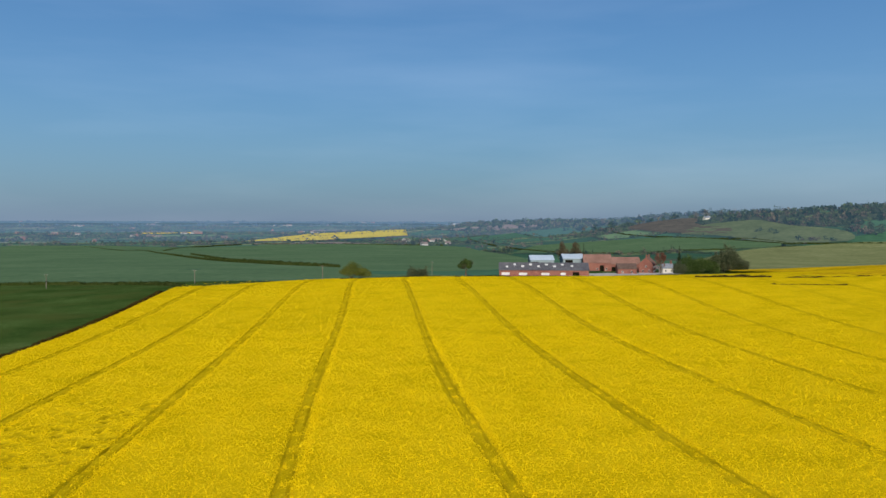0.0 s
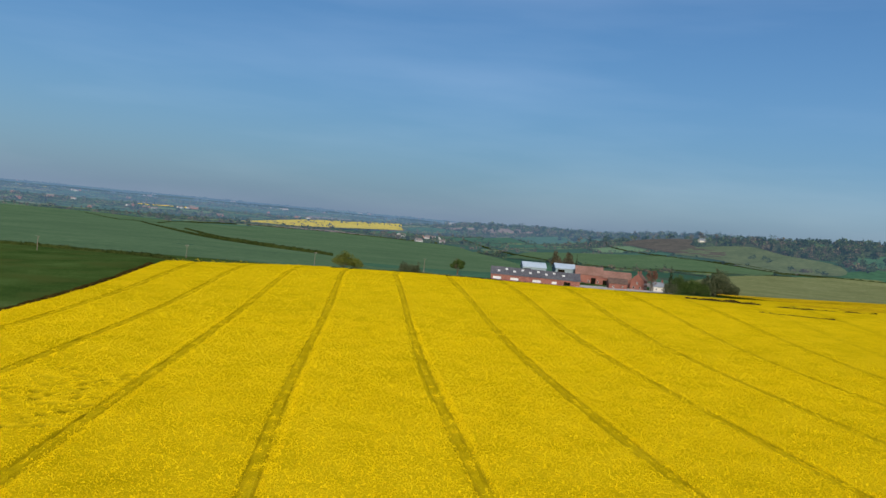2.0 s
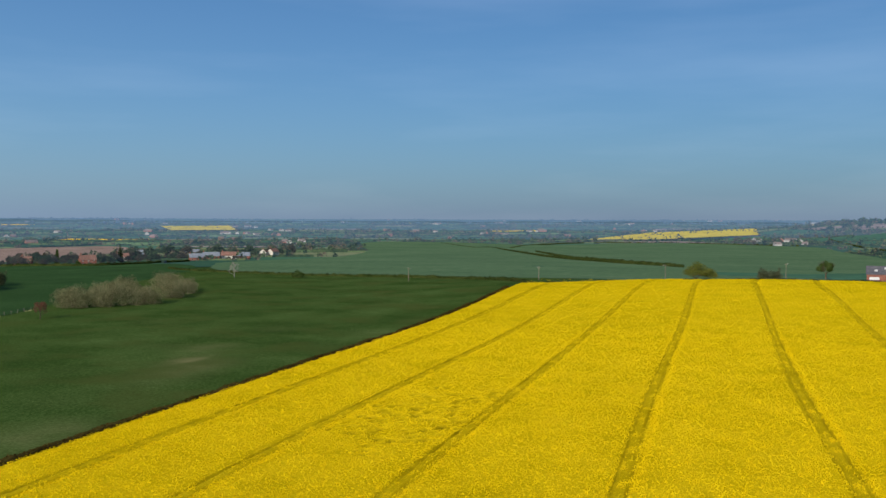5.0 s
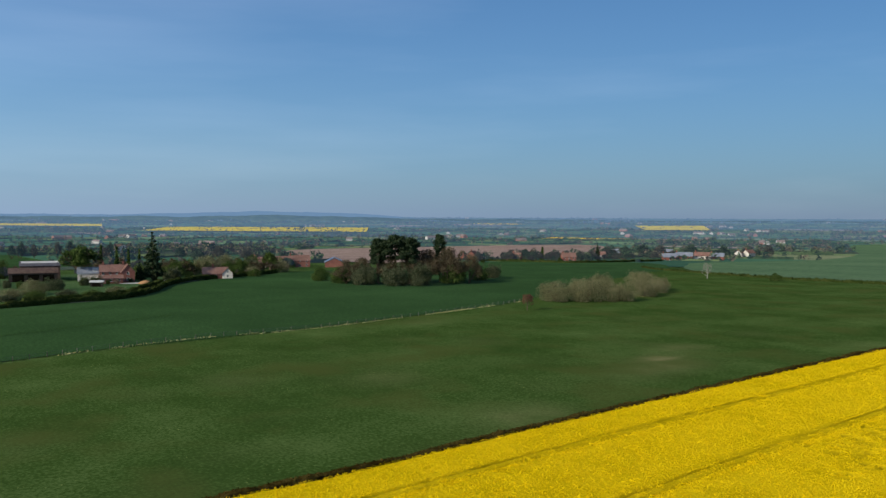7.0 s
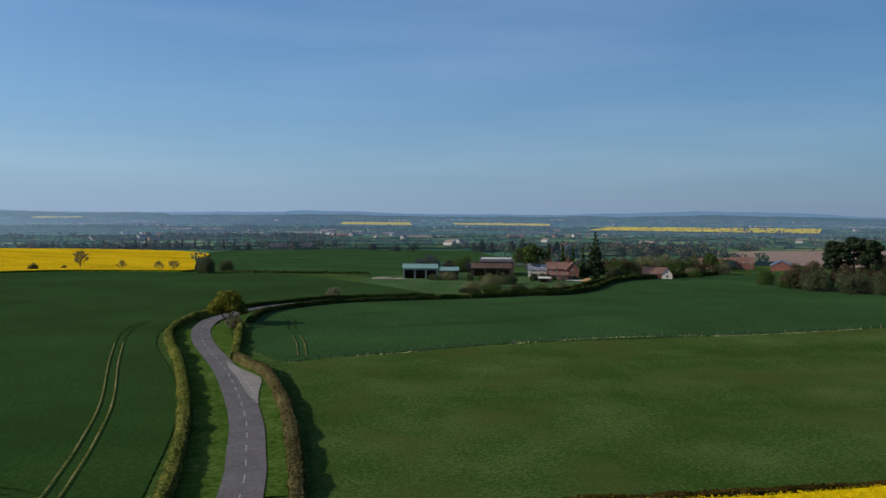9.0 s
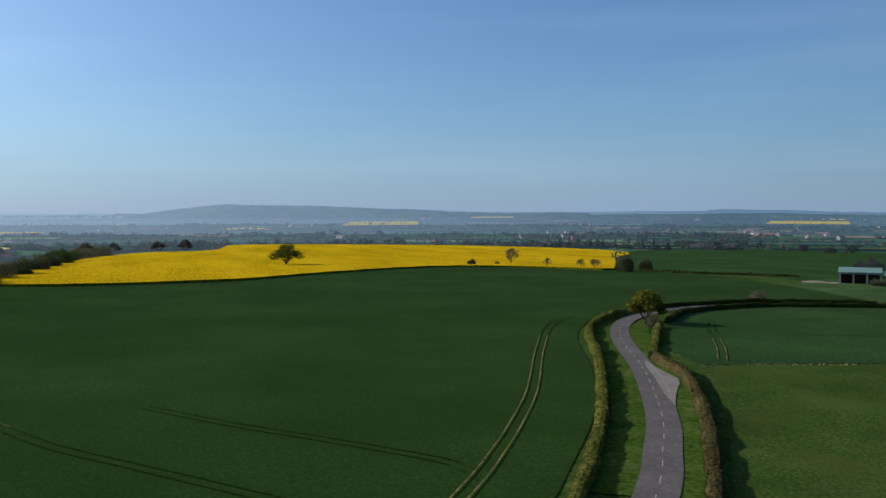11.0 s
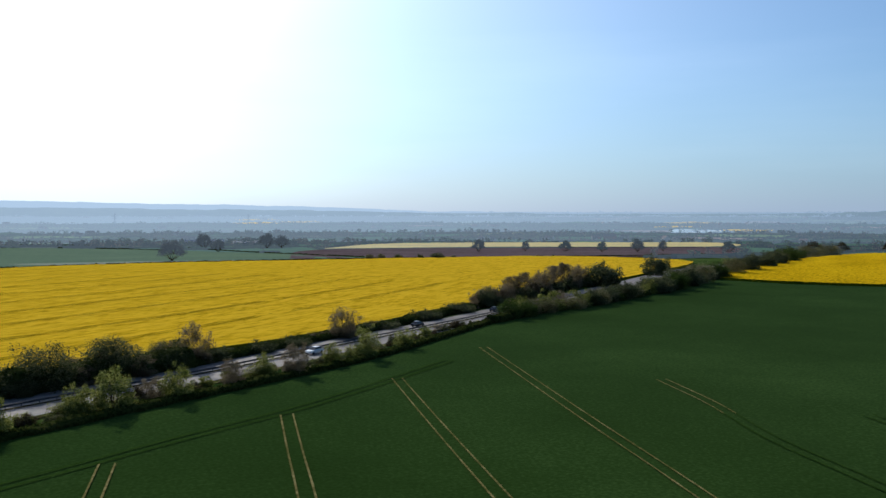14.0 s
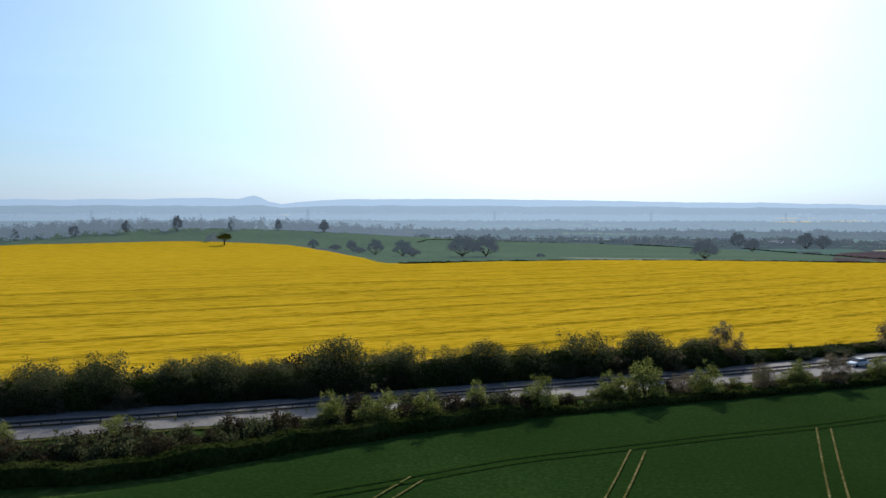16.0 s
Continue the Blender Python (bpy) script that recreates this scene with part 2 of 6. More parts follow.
def in_polygon(p, poly):
    hit = False
    for (ax, ay), (bx, by) in zip(poly, poly[1:] + poly[:1]):
        if (ay > p[1]) != (by > p[1]) and p[0] < (bx - ax) * (p[1] - ay) / (by - ay) + ax:
            hit = not hit
    return hit


def ribbon(name, points, width, mat, label="", category="", lift=0.2, step=3.0, offset=0.0, kind="structure", parent=None, smooth_line=True):
    line = curve_through(points, step) if smooth_line else [Vector(p) for p in points]
    verts, faces = [], []
    for p, s in zip(line, sides(line)):
        w = width(p) if callable(width) else width
        for f in (-0.5, 0.5):
            q = p + s * (offset + f * w)
            verts.append((q.x, q.y, height(q.x, q.y) + lift))
    for k in range(len(line) - 1):
        faces.append((2 * k, 2 * k + 2, 2 * k + 3, 2 * k + 1))
    ob = mesh_object(name, verts, faces, mat, parent)
    return tagged(ob, label, category, kind=kind) if label else ob


# ---- the fields ----
RAPE_BEND = ((-9.6, 1.13, -0.34), (-5.53, 0.92, -0.94), (-0.66, 1.76, -0.42), (2.43, 0.88, 1.04))


def rape_row(u, y):
    """Where the drilled row that crosses y = 140 at u lies farther up or down the big rape field."""
    v, w = min(u, 80) / 100, (min(340, max(45, y)) - 140) / 100
    return u + sum(b * v ** i * w ** (j + 1) for i, line in enumerate(RAPE_BEND) for j, b in enumerate(line))


def make_rape_front():
    """The big rape field: its rows follow the wheel lines, 24 m apart, which are thinned and lower."""
    lines = (-82.1, -64.6, -44.5, -21.8, 2.6, 27.7, 50.8, 74.2, 98, 122, 146, 170, 194, 218, 242)
    us, u = [], -91.2
    while u < 262:
        us.append(u)
        u += 0.34 if u < 130 and min(abs(u - c) for c in lines) < 1.9 else 0.95 if u < 130 else 2.6
    ys = list(np.arange(20, 210, 1.0)) + list(np.arange(210, 430, 2.0))
    verts, thin = [], []
    rnd = random.Random(5)
    for y in ys:
        for u in us:
            x = rape_row(u, y)
            gap = min(abs(u - c + 0.8 * math.sin(y / 31 + c) * 0.3) for c in lines)
            t = 0.2 * (1 - sm(0.8, 1.4, gap)) + 0.34 * math.exp(-((gap - 0.85) / 0.24) ** 2)
            bare = noise.noise((x / 6, y / 4, 3.0)) + 1.55 * math.exp(-(((x + 52) / 13) ** 2 + ((y - 118) / 26) ** 2)) - 0.8
            t = max(t * (0.9 + 0.6 * noise.noise((x / 1.5, y / 2.5, 9.0))), 0.9 * sm(0, 0.35, bare) * sm(-0.1, 0.45, noise.noise((x / 1.1, y / 0.9, 2.0))))
            thin.append(min(1, max(0, t)))
            rough = 0.05 * rnd.uniform(-1, 1) * (1 if y < 230 else 0.7)
            verts.append((x, y, height(x, y) + 1.25 - 0.6 * t + rough))
    n = len(us)
    ends = [336 + 94 * sm(-95, -15, u) for u in us]           # the far corner is cut off by the next field
    faces = [(j * n + i, j * n + i + 1, (j + 1) * n + i + 1, (j + 1) * n + i) for j in range(len(ys) - 1) for i in range(n - 1) if ys[j] < ends[i]]
    index = [0] * len(faces)
    m = len(verts)
    for j, y in enumerate(ys):
        x = verts[j * n][0]
        verts.append((x - 0.15, y, height(x, y) - 0.1))
    for j in range(len(ys) - 1):
        if ys[j] > ends[0]:
            break
        faces.append((j * n, (j + 1) * n, m + j + 1, m + j))
        index.append(1)
    ob = mesh_object("rape_field", verts, faces, [mat_rape, mat_rape_skirt], index=index)
    layer = ob.data.attributes.new("thin", "FLOAT", "POINT")
    layer.data.foreach_set("value", thin + [0.0] * (len(verts) - len(thin)))
    tagged(ob, "flowering yellow rapeseed crop with thin dark wheel lines", "crop field", kind="stuff")


def rape_material():
    m = material("rape in flower", (rgb("b29812"), rgb("d2b014"), rgb("e0bc1c")), 0.22, 0.9, 0.4, 0.2, leaf=0.2, spread=(0.36, 0.58), second=9)
    n, l = m.node_tree.nodes, m.node_tree.links
    p = n["Principled BSDF"]
    ramp = p.inputs["Base Color"].links[0].from_node
    heads = n.new("ShaderNodeTexVoronoi")            # single flower heads; stem-coloured gaps with their shade painted in
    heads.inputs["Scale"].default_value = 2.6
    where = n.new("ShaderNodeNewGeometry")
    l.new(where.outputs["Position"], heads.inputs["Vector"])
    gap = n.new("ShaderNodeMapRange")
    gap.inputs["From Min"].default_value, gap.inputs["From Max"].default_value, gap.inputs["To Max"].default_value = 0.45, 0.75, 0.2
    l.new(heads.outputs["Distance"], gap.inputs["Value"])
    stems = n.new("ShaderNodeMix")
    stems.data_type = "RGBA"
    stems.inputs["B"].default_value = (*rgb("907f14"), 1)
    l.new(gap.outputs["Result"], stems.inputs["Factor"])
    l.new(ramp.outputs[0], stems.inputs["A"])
    thin = n.new("ShaderNodeAttribute")
    thin.attribute_name = "thin"
    green = n.new("ShaderNodeMix")
    green.data_type = "RGBA"
    l.new(thin.outputs["Fac"], green.inputs["Factor"])
    l.new(stems.outputs["Result"], green.inputs["A"])
    green.inputs["B"].default_value = (*rgb("5c5414"), 1)
    l.new(green.outputs["Result"], p.inputs["Base Color"])
    return m


def worn_grass():
    m = material("worn meadow grass", GRASS, 0.45, 0.95, 0.05, 0.3, second=24, spread=(0.3, 0.68))
    n, l = m.node_tree.nodes, m.node_tree.links
    p = n["Principled BSDF"]
    ramp = p.inputs["Base Color"].links[0].from_node
    worn = n.new("ShaderNodeAttribute")
    worn.attribute_name = "wear"
    mud = n.new("ShaderNodeMix")
    mud.data_type = "RGBA"
    l.new(worn.outputs["Fac"], mud.inputs["Factor"])
    l.new(ramp.outputs[0], mud.inputs["A"])
    mud.inputs["B"].default_value = (*rgb("6a6744"), 1)
    spread_of = n.new("ShaderNodeTexNoise")
    spread_of.inputs["Scale"].default_value, spread_of.inputs["Detail"].default_value = 0.055, 5
    place_of = n.new("ShaderNodeNewGeometry")
    l.new(place_of.outputs["Position"], spread_of.inputs["Vector"])
    dry = n.new("ShaderNodeMapRange")
    dry.inputs["From Min"].default_value, dry.inputs["From Max"].default_value, dry.inputs["To Max"].default_value = 0.5, 0.7, 0.8
    l.new(spread_of.outputs["Fac"], dry.inputs["Value"])
    straw = n.new("ShaderNodeMix")
    straw.data_type = "RGBA"
    straw.inputs["B"].default_value = (*rgb("454c28"), 1)
    l.new(dry.outputs["Result"], straw.inputs["Factor"])
    l.new(mud.outputs["Result"], straw.inputs["A"])
    # daisies and dandelions as fine flecks
    cells = n.new("ShaderNodeTexVoronoi")
    cells.inputs["Scale"].default_value = 1.1
    l.new(place_of.outputs["Position"], cells.inputs["Vector"])
    fleck = n.new("ShaderNodeMapRange")
    fleck.inputs["From Min"].default_value, fleck.inputs["From Max"].default_value = 0.13, 0.07
    l.new(cells.outputs["Distance"], fleck.inputs["Value"])
    where_grown = n.new("ShaderNodeMapRange")
    where_grown.inputs["From Min"].default_value, where_grown.inputs["From Max"].default_value = 0.46, 0.34
    l.new(spread_of.outputs["Fac"], where_grown.inputs["Value"])
    both = n.new("ShaderNodeMath")
    both.operation = "MULTIPLY"
    l.new(fleck.outputs["Result"], both.inputs[0])
    l.new(where_grown.outputs["Result"], both.inputs[1])
    bloom = n.new("ShaderNodeMix")
    bloom.data_type = "RGBA"
    bloom.inputs["B"].default_value = (*rgb("868a50"), 1)
    l.new(both.outputs[0], bloom.inputs["Factor"])
    l.new(straw.outputs["Result"], bloom.inputs["A"])
    l.new(bloom.outputs["Result"], p.inputs["Base Color"])
    return m


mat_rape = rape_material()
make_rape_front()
mat_tuft = material("rape flower heads", (rgb("c8aa0e"), rgb("d6b412"), rgb("e0be18")), 0.3, 0.95, leaf=0.25, islands=0.3, spread=(0.2, 0.7))


def make_flower_heads():
    """Single upright flower heads over the crop, finer where it lies nearest."""
    g = np.random.RandomState(4)
    mesh = bpy.data.objects["rape_field"].data
    co = np.zeros(len(mesh.vertices) * 3)
    mesh.vertices.foreach_get("co", co)
    co = co.reshape(-1, 3)
    thin = np.zeros(len(co))
    mesh.attributes["thin"].data.foreach_get("value", thin)
    r = np.hypot(co[:, 0], co[:, 1]) * (1 + g.normal(0, 0.05, len(co)))
    corners = []
    for r0, r1, count, w, h in ((40, 85, 120000, 0.07, 0.15), (85, 150, 170000, 0.075, 0.16), (150, 230, 110000, 0.1, 0.18), (230, 350, 50000, 0.14, 0.2)):
        near = np.where((r > r0) & (r < r1) & (co[:, 1] > 28) & (co[:, 0] < 0.62 * co[:, 1] + 20))[0]
        odd = np.where(co[near, 1] > 209.5, 2.0, 1.0) / (1 + 14 * (thin[near] > 0.15))
        pick = g.choice(near, count, p=odd / odd.sum())
        pick = pick[g.rand(count) > thin[pick] * 0.7]
        n = len(pick)
        loose = np.where(thin[pick] > 0.08, 0.17, 0.5)
        c = co[pick] + np.stack([g.uniform(-1, 1, n) * loose, g.uniform(-0.7, 0.7, n) * np.where(co[pick, 1] > 209.5, 1.6, 1.0), g.uniform(-0.05, 0.03, n)], 1)
        turn = g.uniform(0, math.pi, n)
        a = np.stack([np.cos(turn), np.sin(turn), np.zeros(n)], 1) * (w * g.uniform(0.6, 1.3, (n, 1)))
        up = np.stack([g.normal(0, 0.06, n), g.normal(0, 0.06, n), h * g.uniform(0.5, 1.2, n)], 1)
        corners.append(np.stack([c + a * 1.2 + up * g.uniform(-0.3, 0.5, (n, 1)), c + up, c - a * 1.2 - up * g.uniform(-0.2, 0.6, (n, 1))], 1).reshape(-1, 3))
    v = np.concatenate(corners)
    ob = mesh_object("rape_flowers", v.tolist(), np.arange(len(v)).reshape(-1, 3).tolist(), mat_tuft)
    tagged(ob, "loose bright yellow flower heads on top of the rape", "flowers", kind="stuff")


make_flower_heads()
mat_rape_far = material("rape in flower seen from afar", (rgb("8a7416"), rgb("cca41c"), rgb("e0b826")), 1.2, 0.85, 0.6, 0.8, leaf=0.15, stretch=(0.16, 1, 1), turn=-0.62, second=40)

mat_rape_south = material("rape in flower streaked by rows", (rgb("86721c"), rgb("c6a024"), rgb("deb632")), 0.9, 0.95, 0.8, 0.7, leaf=0.15, stretch=(0.2, 1, 1), turn=-0.645, second=2.4, spread=(0.34, 0.54))

PASTURE = [(-85, 30), (-87.5, 60), (-90.5, 100), (-94, 150), (-97, 209), (-98.5, 260), (-99, 336), (-110, 428), (-175, 419), (-261, 415), (-352, 442), (-300, 330), (-236, 212), (-222, 168), (-207, 100), (-200, 50), (-187, 15), (-178, -6), (-140, -4), (-110, -2), (-88, -1)]
pasture = drape("pasture", PASTURE, worn_grass(), "grazed green pasture with worn paler patches", cell=3.6)
wear = []
for vert in pasture.data.vertices:
    x, y = vert.co.x, vert.co.y
    worn = sum(k * math.exp(-(((x - a) / rx) ** 2 + ((y - b) / ry) ** 2)) for a, b, rx, ry, k in ((-121, 148, 2.6, 6, 1.3), (-112, 138, 6, 14, 0.5), (-97, 88, 7, 9, 0.35), (-135, 86, 8, 8, 0.25), (-128, 166, 5, 9, 0.4)))
    wear.append(min(1, max(0, worn * (0.9 + 0.8 * noise.noise((x / 5, y / 5, 0.0))) + 0.5 * noise.noise((x / 14, y / 14, 7.0)) * noise.noise((x / 40, y / 40, 3.0)))))
pasture.data.attributes.new("wear", "FLOAT", "POINT").data.foreach_set("value", wear)
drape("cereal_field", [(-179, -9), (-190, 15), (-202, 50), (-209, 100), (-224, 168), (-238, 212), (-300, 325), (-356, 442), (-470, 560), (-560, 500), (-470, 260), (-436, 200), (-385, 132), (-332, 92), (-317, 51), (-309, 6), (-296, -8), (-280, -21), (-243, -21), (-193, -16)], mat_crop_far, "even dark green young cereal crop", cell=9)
drape("cereal_field", [(-90, -19.4), (-131, -22.4), (-169.5, -29.8), (-207, -40), (-238, -43.6), (-262, -41), (-281, -34), (-299, -20), (-313, 0), (-324, 22), (-330, 40), (-400, 12), (-500, -50), (-515, -110), (-515, -172), (-484, -200), (-412, -220), (-349, -234), (-294, -290), (-262, -303), (-176, -243), (-132, -222), (-82, -190), (-22, -151), (13, -124), (52, -82), (80, -60), (60, -30), (0, -20)], mat_crop, "dark green cereal crop crossed by pale wheel tracks", cell=9)
drape("rape_field", [(-277, -309), (-284, -278), (-337, -225), (-397, -212), (-467, -192), (-500, -164), (-500, -116), (-488, -80), (-496, -75), (-700, -104), (-960, -141), (-1130, -330), (-1200, -560), (-1130, -740), (-840, -585), (-724, -598), (-526, -496), (-352, -372)], mat_rape_far, "yellow rapeseed field with a lone oak standing in it", cell=12, raise_=1.1, skirt=mat_rape_skirt, rough=0.1)
SOUTH_RAPE = [(150, -110), (100, -116), (58, -139), (8, -166), (-53, -201), (-145, -262), (-280, -357), (-386, -455), (-400, -528), (-370, -582), (-306, -597), (-163, -578), (-46, -571), (55, -527), (118, -483), (163, -568), (227, -688), (282, -757), (323, -775), (404, -785), (498, -758), (576, -739), (690, -620), (680, -500), (400, -180)]
drape("rape_field", SOUTH_RAPE, mat_rape_south, "broad yellow rapeseed field streaked by wheel lines", cell=8, raise_=1.1, skirt=mat_rape_skirt, rough=0.18)
drape("rape_field", [(150, 356), (172, 430), (185, 560), (250, 640), (330, 680), (420, 640), (400, 480), (300, 380), (210, 352)], mat_rape_far, "yellow rapeseed on the rise beyond a strip of green", cell=10, raise_=1.1, skirt=mat_rape_skirt, rough=0.15)
drape("pasture", [(190, 620), (272, 690), (400, 740), (520, 800), (700, 1290), (587, 1345), (448, 1285), (300, 1000), (220, 780)], mat_tan, "dry olive grazing land on the slope", cell=30)
drape("soil_field", [(-560, 352), (-612, 455), (-821, 860), (-1120, 1180), (-1200, 920), (-1080, 550), (-700, 380)], mat_soil, "pinkish brown ploughed field before the village", cell=30)
drape("soil_field", [(-150, -616), (-262, -606), (-447, -590), (-604, -656), (-760, -830), (-470, -905), (-255, -915)], material("dark fallow soil", (rgb("4f4648"), rgb("5d5254"), rgb("6a5f60")), 5, 0.95), "dark brown fallow field between hedges", cell=30)
drape("rape_field", [(-265, -925), (-465, -915), (-765, -840), (-960, -1070), (-860, -1120), (-480, -1180)], material("pale rape far off", (rgb("a08a20"), rgb("d0b030"), rgb("dcc044")), 6, 0.95, haze=0.16), "pale yellow rapeseed strip dotted with trees", cell=40, raise_=1.0)
drape("cereal_field", [(-90, -600), (-50, -592), (58, -538), (118, -494), (166, -576), (216, -692), (312, -880), (372, -1000), (180, -1060), (40, -1060), (-100, -960), (-230, -660)], mat_wheat, "green cereal field crossed by low hedges", cell=30)
drape("cereal_field", [(-490, -56), (-700, -92), (-965, -134), (-1045, -118), (-1127, 14), (-1022, 176), (-640, 150), (-470, 60), (-440, 20), (-469, 0), (-476, -36)], mat_crop_far, "green cereal field behind the farm sheds", cell=24, round_=False)
drape("cereal_field", [(-60, 440), (-110, 447), (-260, 432), (-350, 460), (-430, 560), (-470, 640), (-480, 860), (-600, 1150), (-850, 1620), (-700, 1720), (-480, 1640), (-280, 1850), (0, 1720), (60, 1500), (100, 900), (30, 640), (0, 480)], mat_wheat, "wide green wheat fields rolling away", cell=40)
drape("cereal_field", [(100, 1290), (274, 1245), (370, 1350), (540, 1350), (560, 1420), (519, 1500), (431, 1720), (200, 1700)], mat_wheat, "green wheat below the wooded hill", cell=40)

drape("cereal_field", [(205, -702), (290, -775), (404, -803), (500, -777), (590, -755), (760, -640), (900, -760), (800, -930), (600, -1040), (440, -1060), (372, -995), (312, -875)], mat_wheat, "green cereal field on the rise beyond the yellow one", cell=24)
drape("pasture", [(480, 1747), (560, 1880), (664, 1831), (668, 1656), (705, 1501), (653, 1379), (549, 1426), (529, 1603)], material("hazy olive hill grass", (rgb("4c5638"), rgb("5a6342"), rgb("6a704c")), 9, 0.95, haze=0.1, second=60), "pale olive grazing bank on the hillside", cell=30)
drape("bracken_bank", [(440, 2040), (480, 2100), (600, 2060), (570, 1905), (585, 1740), (542, 1660), (490, 1765)], material("dead bracken", (rgb("443e32"), rgb("544b3c"), rgb("655b48")), 7, 0.95, haze=0.1, second=40), "brown bracken bank on the hillside", "bracken", cell=30)
# ---- lanes ----
LANE = [(40, -14), (-40, -9.6), (-92, -9.3), (-111, -10.4), (-127, -11.9), (-150, -15.7), (-174, -20.7), (-201, -27.7), (-222, -31.9), (-240, -33.6), (-258, -32.4), (-284, -24), (-300, -10), (-311, 8), (-318, 49), (-331, 93), (-388, 132), (-436, 185), (-470, 230)]
mat_lane = material("worn brownish tarmac", (rgb("524e4b"), rgb("5f5a57"), rgb("6d6764")), 0.5, 0.9, 0.1, 0.05, gloss=0.06, second=7)
ribbon("verge", LANE[2:10], 15.0, material("lush verge grass", (rgb("2e4019"), rgb("3f5324"), rgb("5a6636")), 0.8, 0.95, 0.4, 0.4, second=6), "lush grass verge on both sides of the lane", "verge", lift=0.16)
ribbon("lane", LANE, 4.9, mat_lane, "winding two-way country lane of grey worn tarmac", "road", lift=0.25)
MAIN = [(160, -50), (81, -103), (48, -121), (6, -146), (-28, -166), (-60, -188), (-100, -214), (-140, -243), (-220, -300), (-330, -385), (-480, -480)]
ribbon("main_road", MAIN, 14.5, mat_tarmac, "straight main road of bright sunlit tarmac", "road", lift=0.3)

# ---- plants ----
mat_bark = material("grey brown bark", (rgb("3a3128"), rgb("554a3c"), rgb("6b5f4e")), 0.3, 0.95)
FOLIAGE = {
    "oak": material("young oak leaves", (rgb("3c4420"), rgb("59602c"), rgb("77763a")), 0.8, 0.9, leaf=0.3, islands=0.3),
    "hawthorn": material("hawthorn leaves in spring", (rgb("4c562a"), rgb("70763e"), rgb("989a5c")), 0.7, 0.9, leaf=0.45, islands=0.3),
    "shrub": material("dark shrub leaves", (rgb("363e2a"), rgb("4e543a"), rgb("6c6c50")), 0.8, 0.9, leaf=0.5, islands=0.3),
    # copy of the shrub leaves with haze put into slightly paler colours
    "far shrub": material("shrub leaves in thin haze", (rgb("38402c"), rgb("50563e"), rgb("6e7054")), 0.8, 0.9, leaf=0.45, islands=0.3),
    "willow": material("greyish willow twigs in bud", (rgb("4e4d34"), rgb("6c6a4a"), rgb("8e8966")), 0.7, 0.95, leaf=0.3, islands=0.3),
    "twigs": material("bare brown twigs", (rgb("5a5243"), rgb("746a56"), rgb("8e836c")), 0.5, 0.95, leaf=0.45, islands=0.3),
    "wood": material("brown olive twigs of a copse", (rgb("3b3528"), rgb("4f4635"), rgb("665b46")), 0.6, 0.95, leaf=0.25, islands=0.3),
    "russet": material("russet budding twigs", (rgb("4d342a"), rgb("6e4b3b"), rgb("856050")), 0.5, 0.95, leaf=0.2, islands=0.3),
    "pine": material("dark pine needles", (rgb("222c1e"), rgb("2f3a28"), rgb("424b36")), 0.7, 0.9, leaf=0.15, islands=0.4),
    "fresh": material("fresh green leaves", (rgb("303f20"), rgb("44532b"), rgb("5c6a3a")), 0.8, 0.9, leaf=0.35, islands=0.3),
    "golden": material("golden green opening leaves", (rgb("4a5420"), rgb("68692a"), rgb("847e38")), 0.7, 0.9, leaf=0.35, islands=0.3),
}


def leaf_mesh(lobes, count, size, seed, flat=0.0, long=1.0, shell=0.5):
    """Many small leaf clumps spread through the lobes (x, y, z, radius, squash): corners and faces."""
    g = np.random.RandomState(seed)
    lo = np.array(lobes, float)
    w = lo[:, 3] ** 2
    pick = g.choice(len(lo), count, p=w / w.sum())
    d = g.normal(size=(count, 3))
    d /= np.linalg.norm(d, axis=1)[:, None]
    rad = lo[pick, 3] * (shell + (1 - shell) * g.rand(count) ** 0.6) * (0.85 + 0.3 * g.rand(count))
    c = lo[pick, :3] + d * rad[:, None] * np.stack([np.ones(count), np.ones(count), lo[pick, 4]], 1)
    nrm = d * 0.9 + g.normal(size=(count, 3)) * 0.5
    nrm[:, 2] += flat
    nrm /= np.linalg.norm(nrm, axis=1)[:, None]
    a = np.cross(nrm, g.normal(size=(count, 3)))
    a /= np.linalg.norm(a, axis=1)[:, None] + 1e-9
    b = np.cross(nrm, a)
    s = size * (0.6 + 0.8 * g.rand(count))[:, None]
    a, b = a * s * long, b * s / long
    bend = nrm * s * 0.25
    v = np.stack([c - a, c - b * 0.7 + bend, c + a, c + b * 0.7 + bend], 1).reshape(-1, 3)
    f = np.arange(count * 4).reshape(-1, 4)
    return v.tolist(), f.tolist()


def tube(verts, faces, p, q, r0, r1, n=6):
    p, q = Vector(p), Vector(q)
    d = (q - p).normalized()
    u = d.orthogonal().normalized()
    w = d.cross(u)
    k = len(verts)
    for c, r in ((p, r0), (q, r1)):
        for i in range(n):
            a = 2 * math.pi * i / n
            verts.append(tuple(c + (u * math.cos(a) + w * math.sin(a)) * r))
    for i in range(n):
        faces.append((k + i, k + (i + 1) % n, k + n + (i + 1) % n, k + n + i))
    faces.append(tuple(k + n + i for i in range(n)))


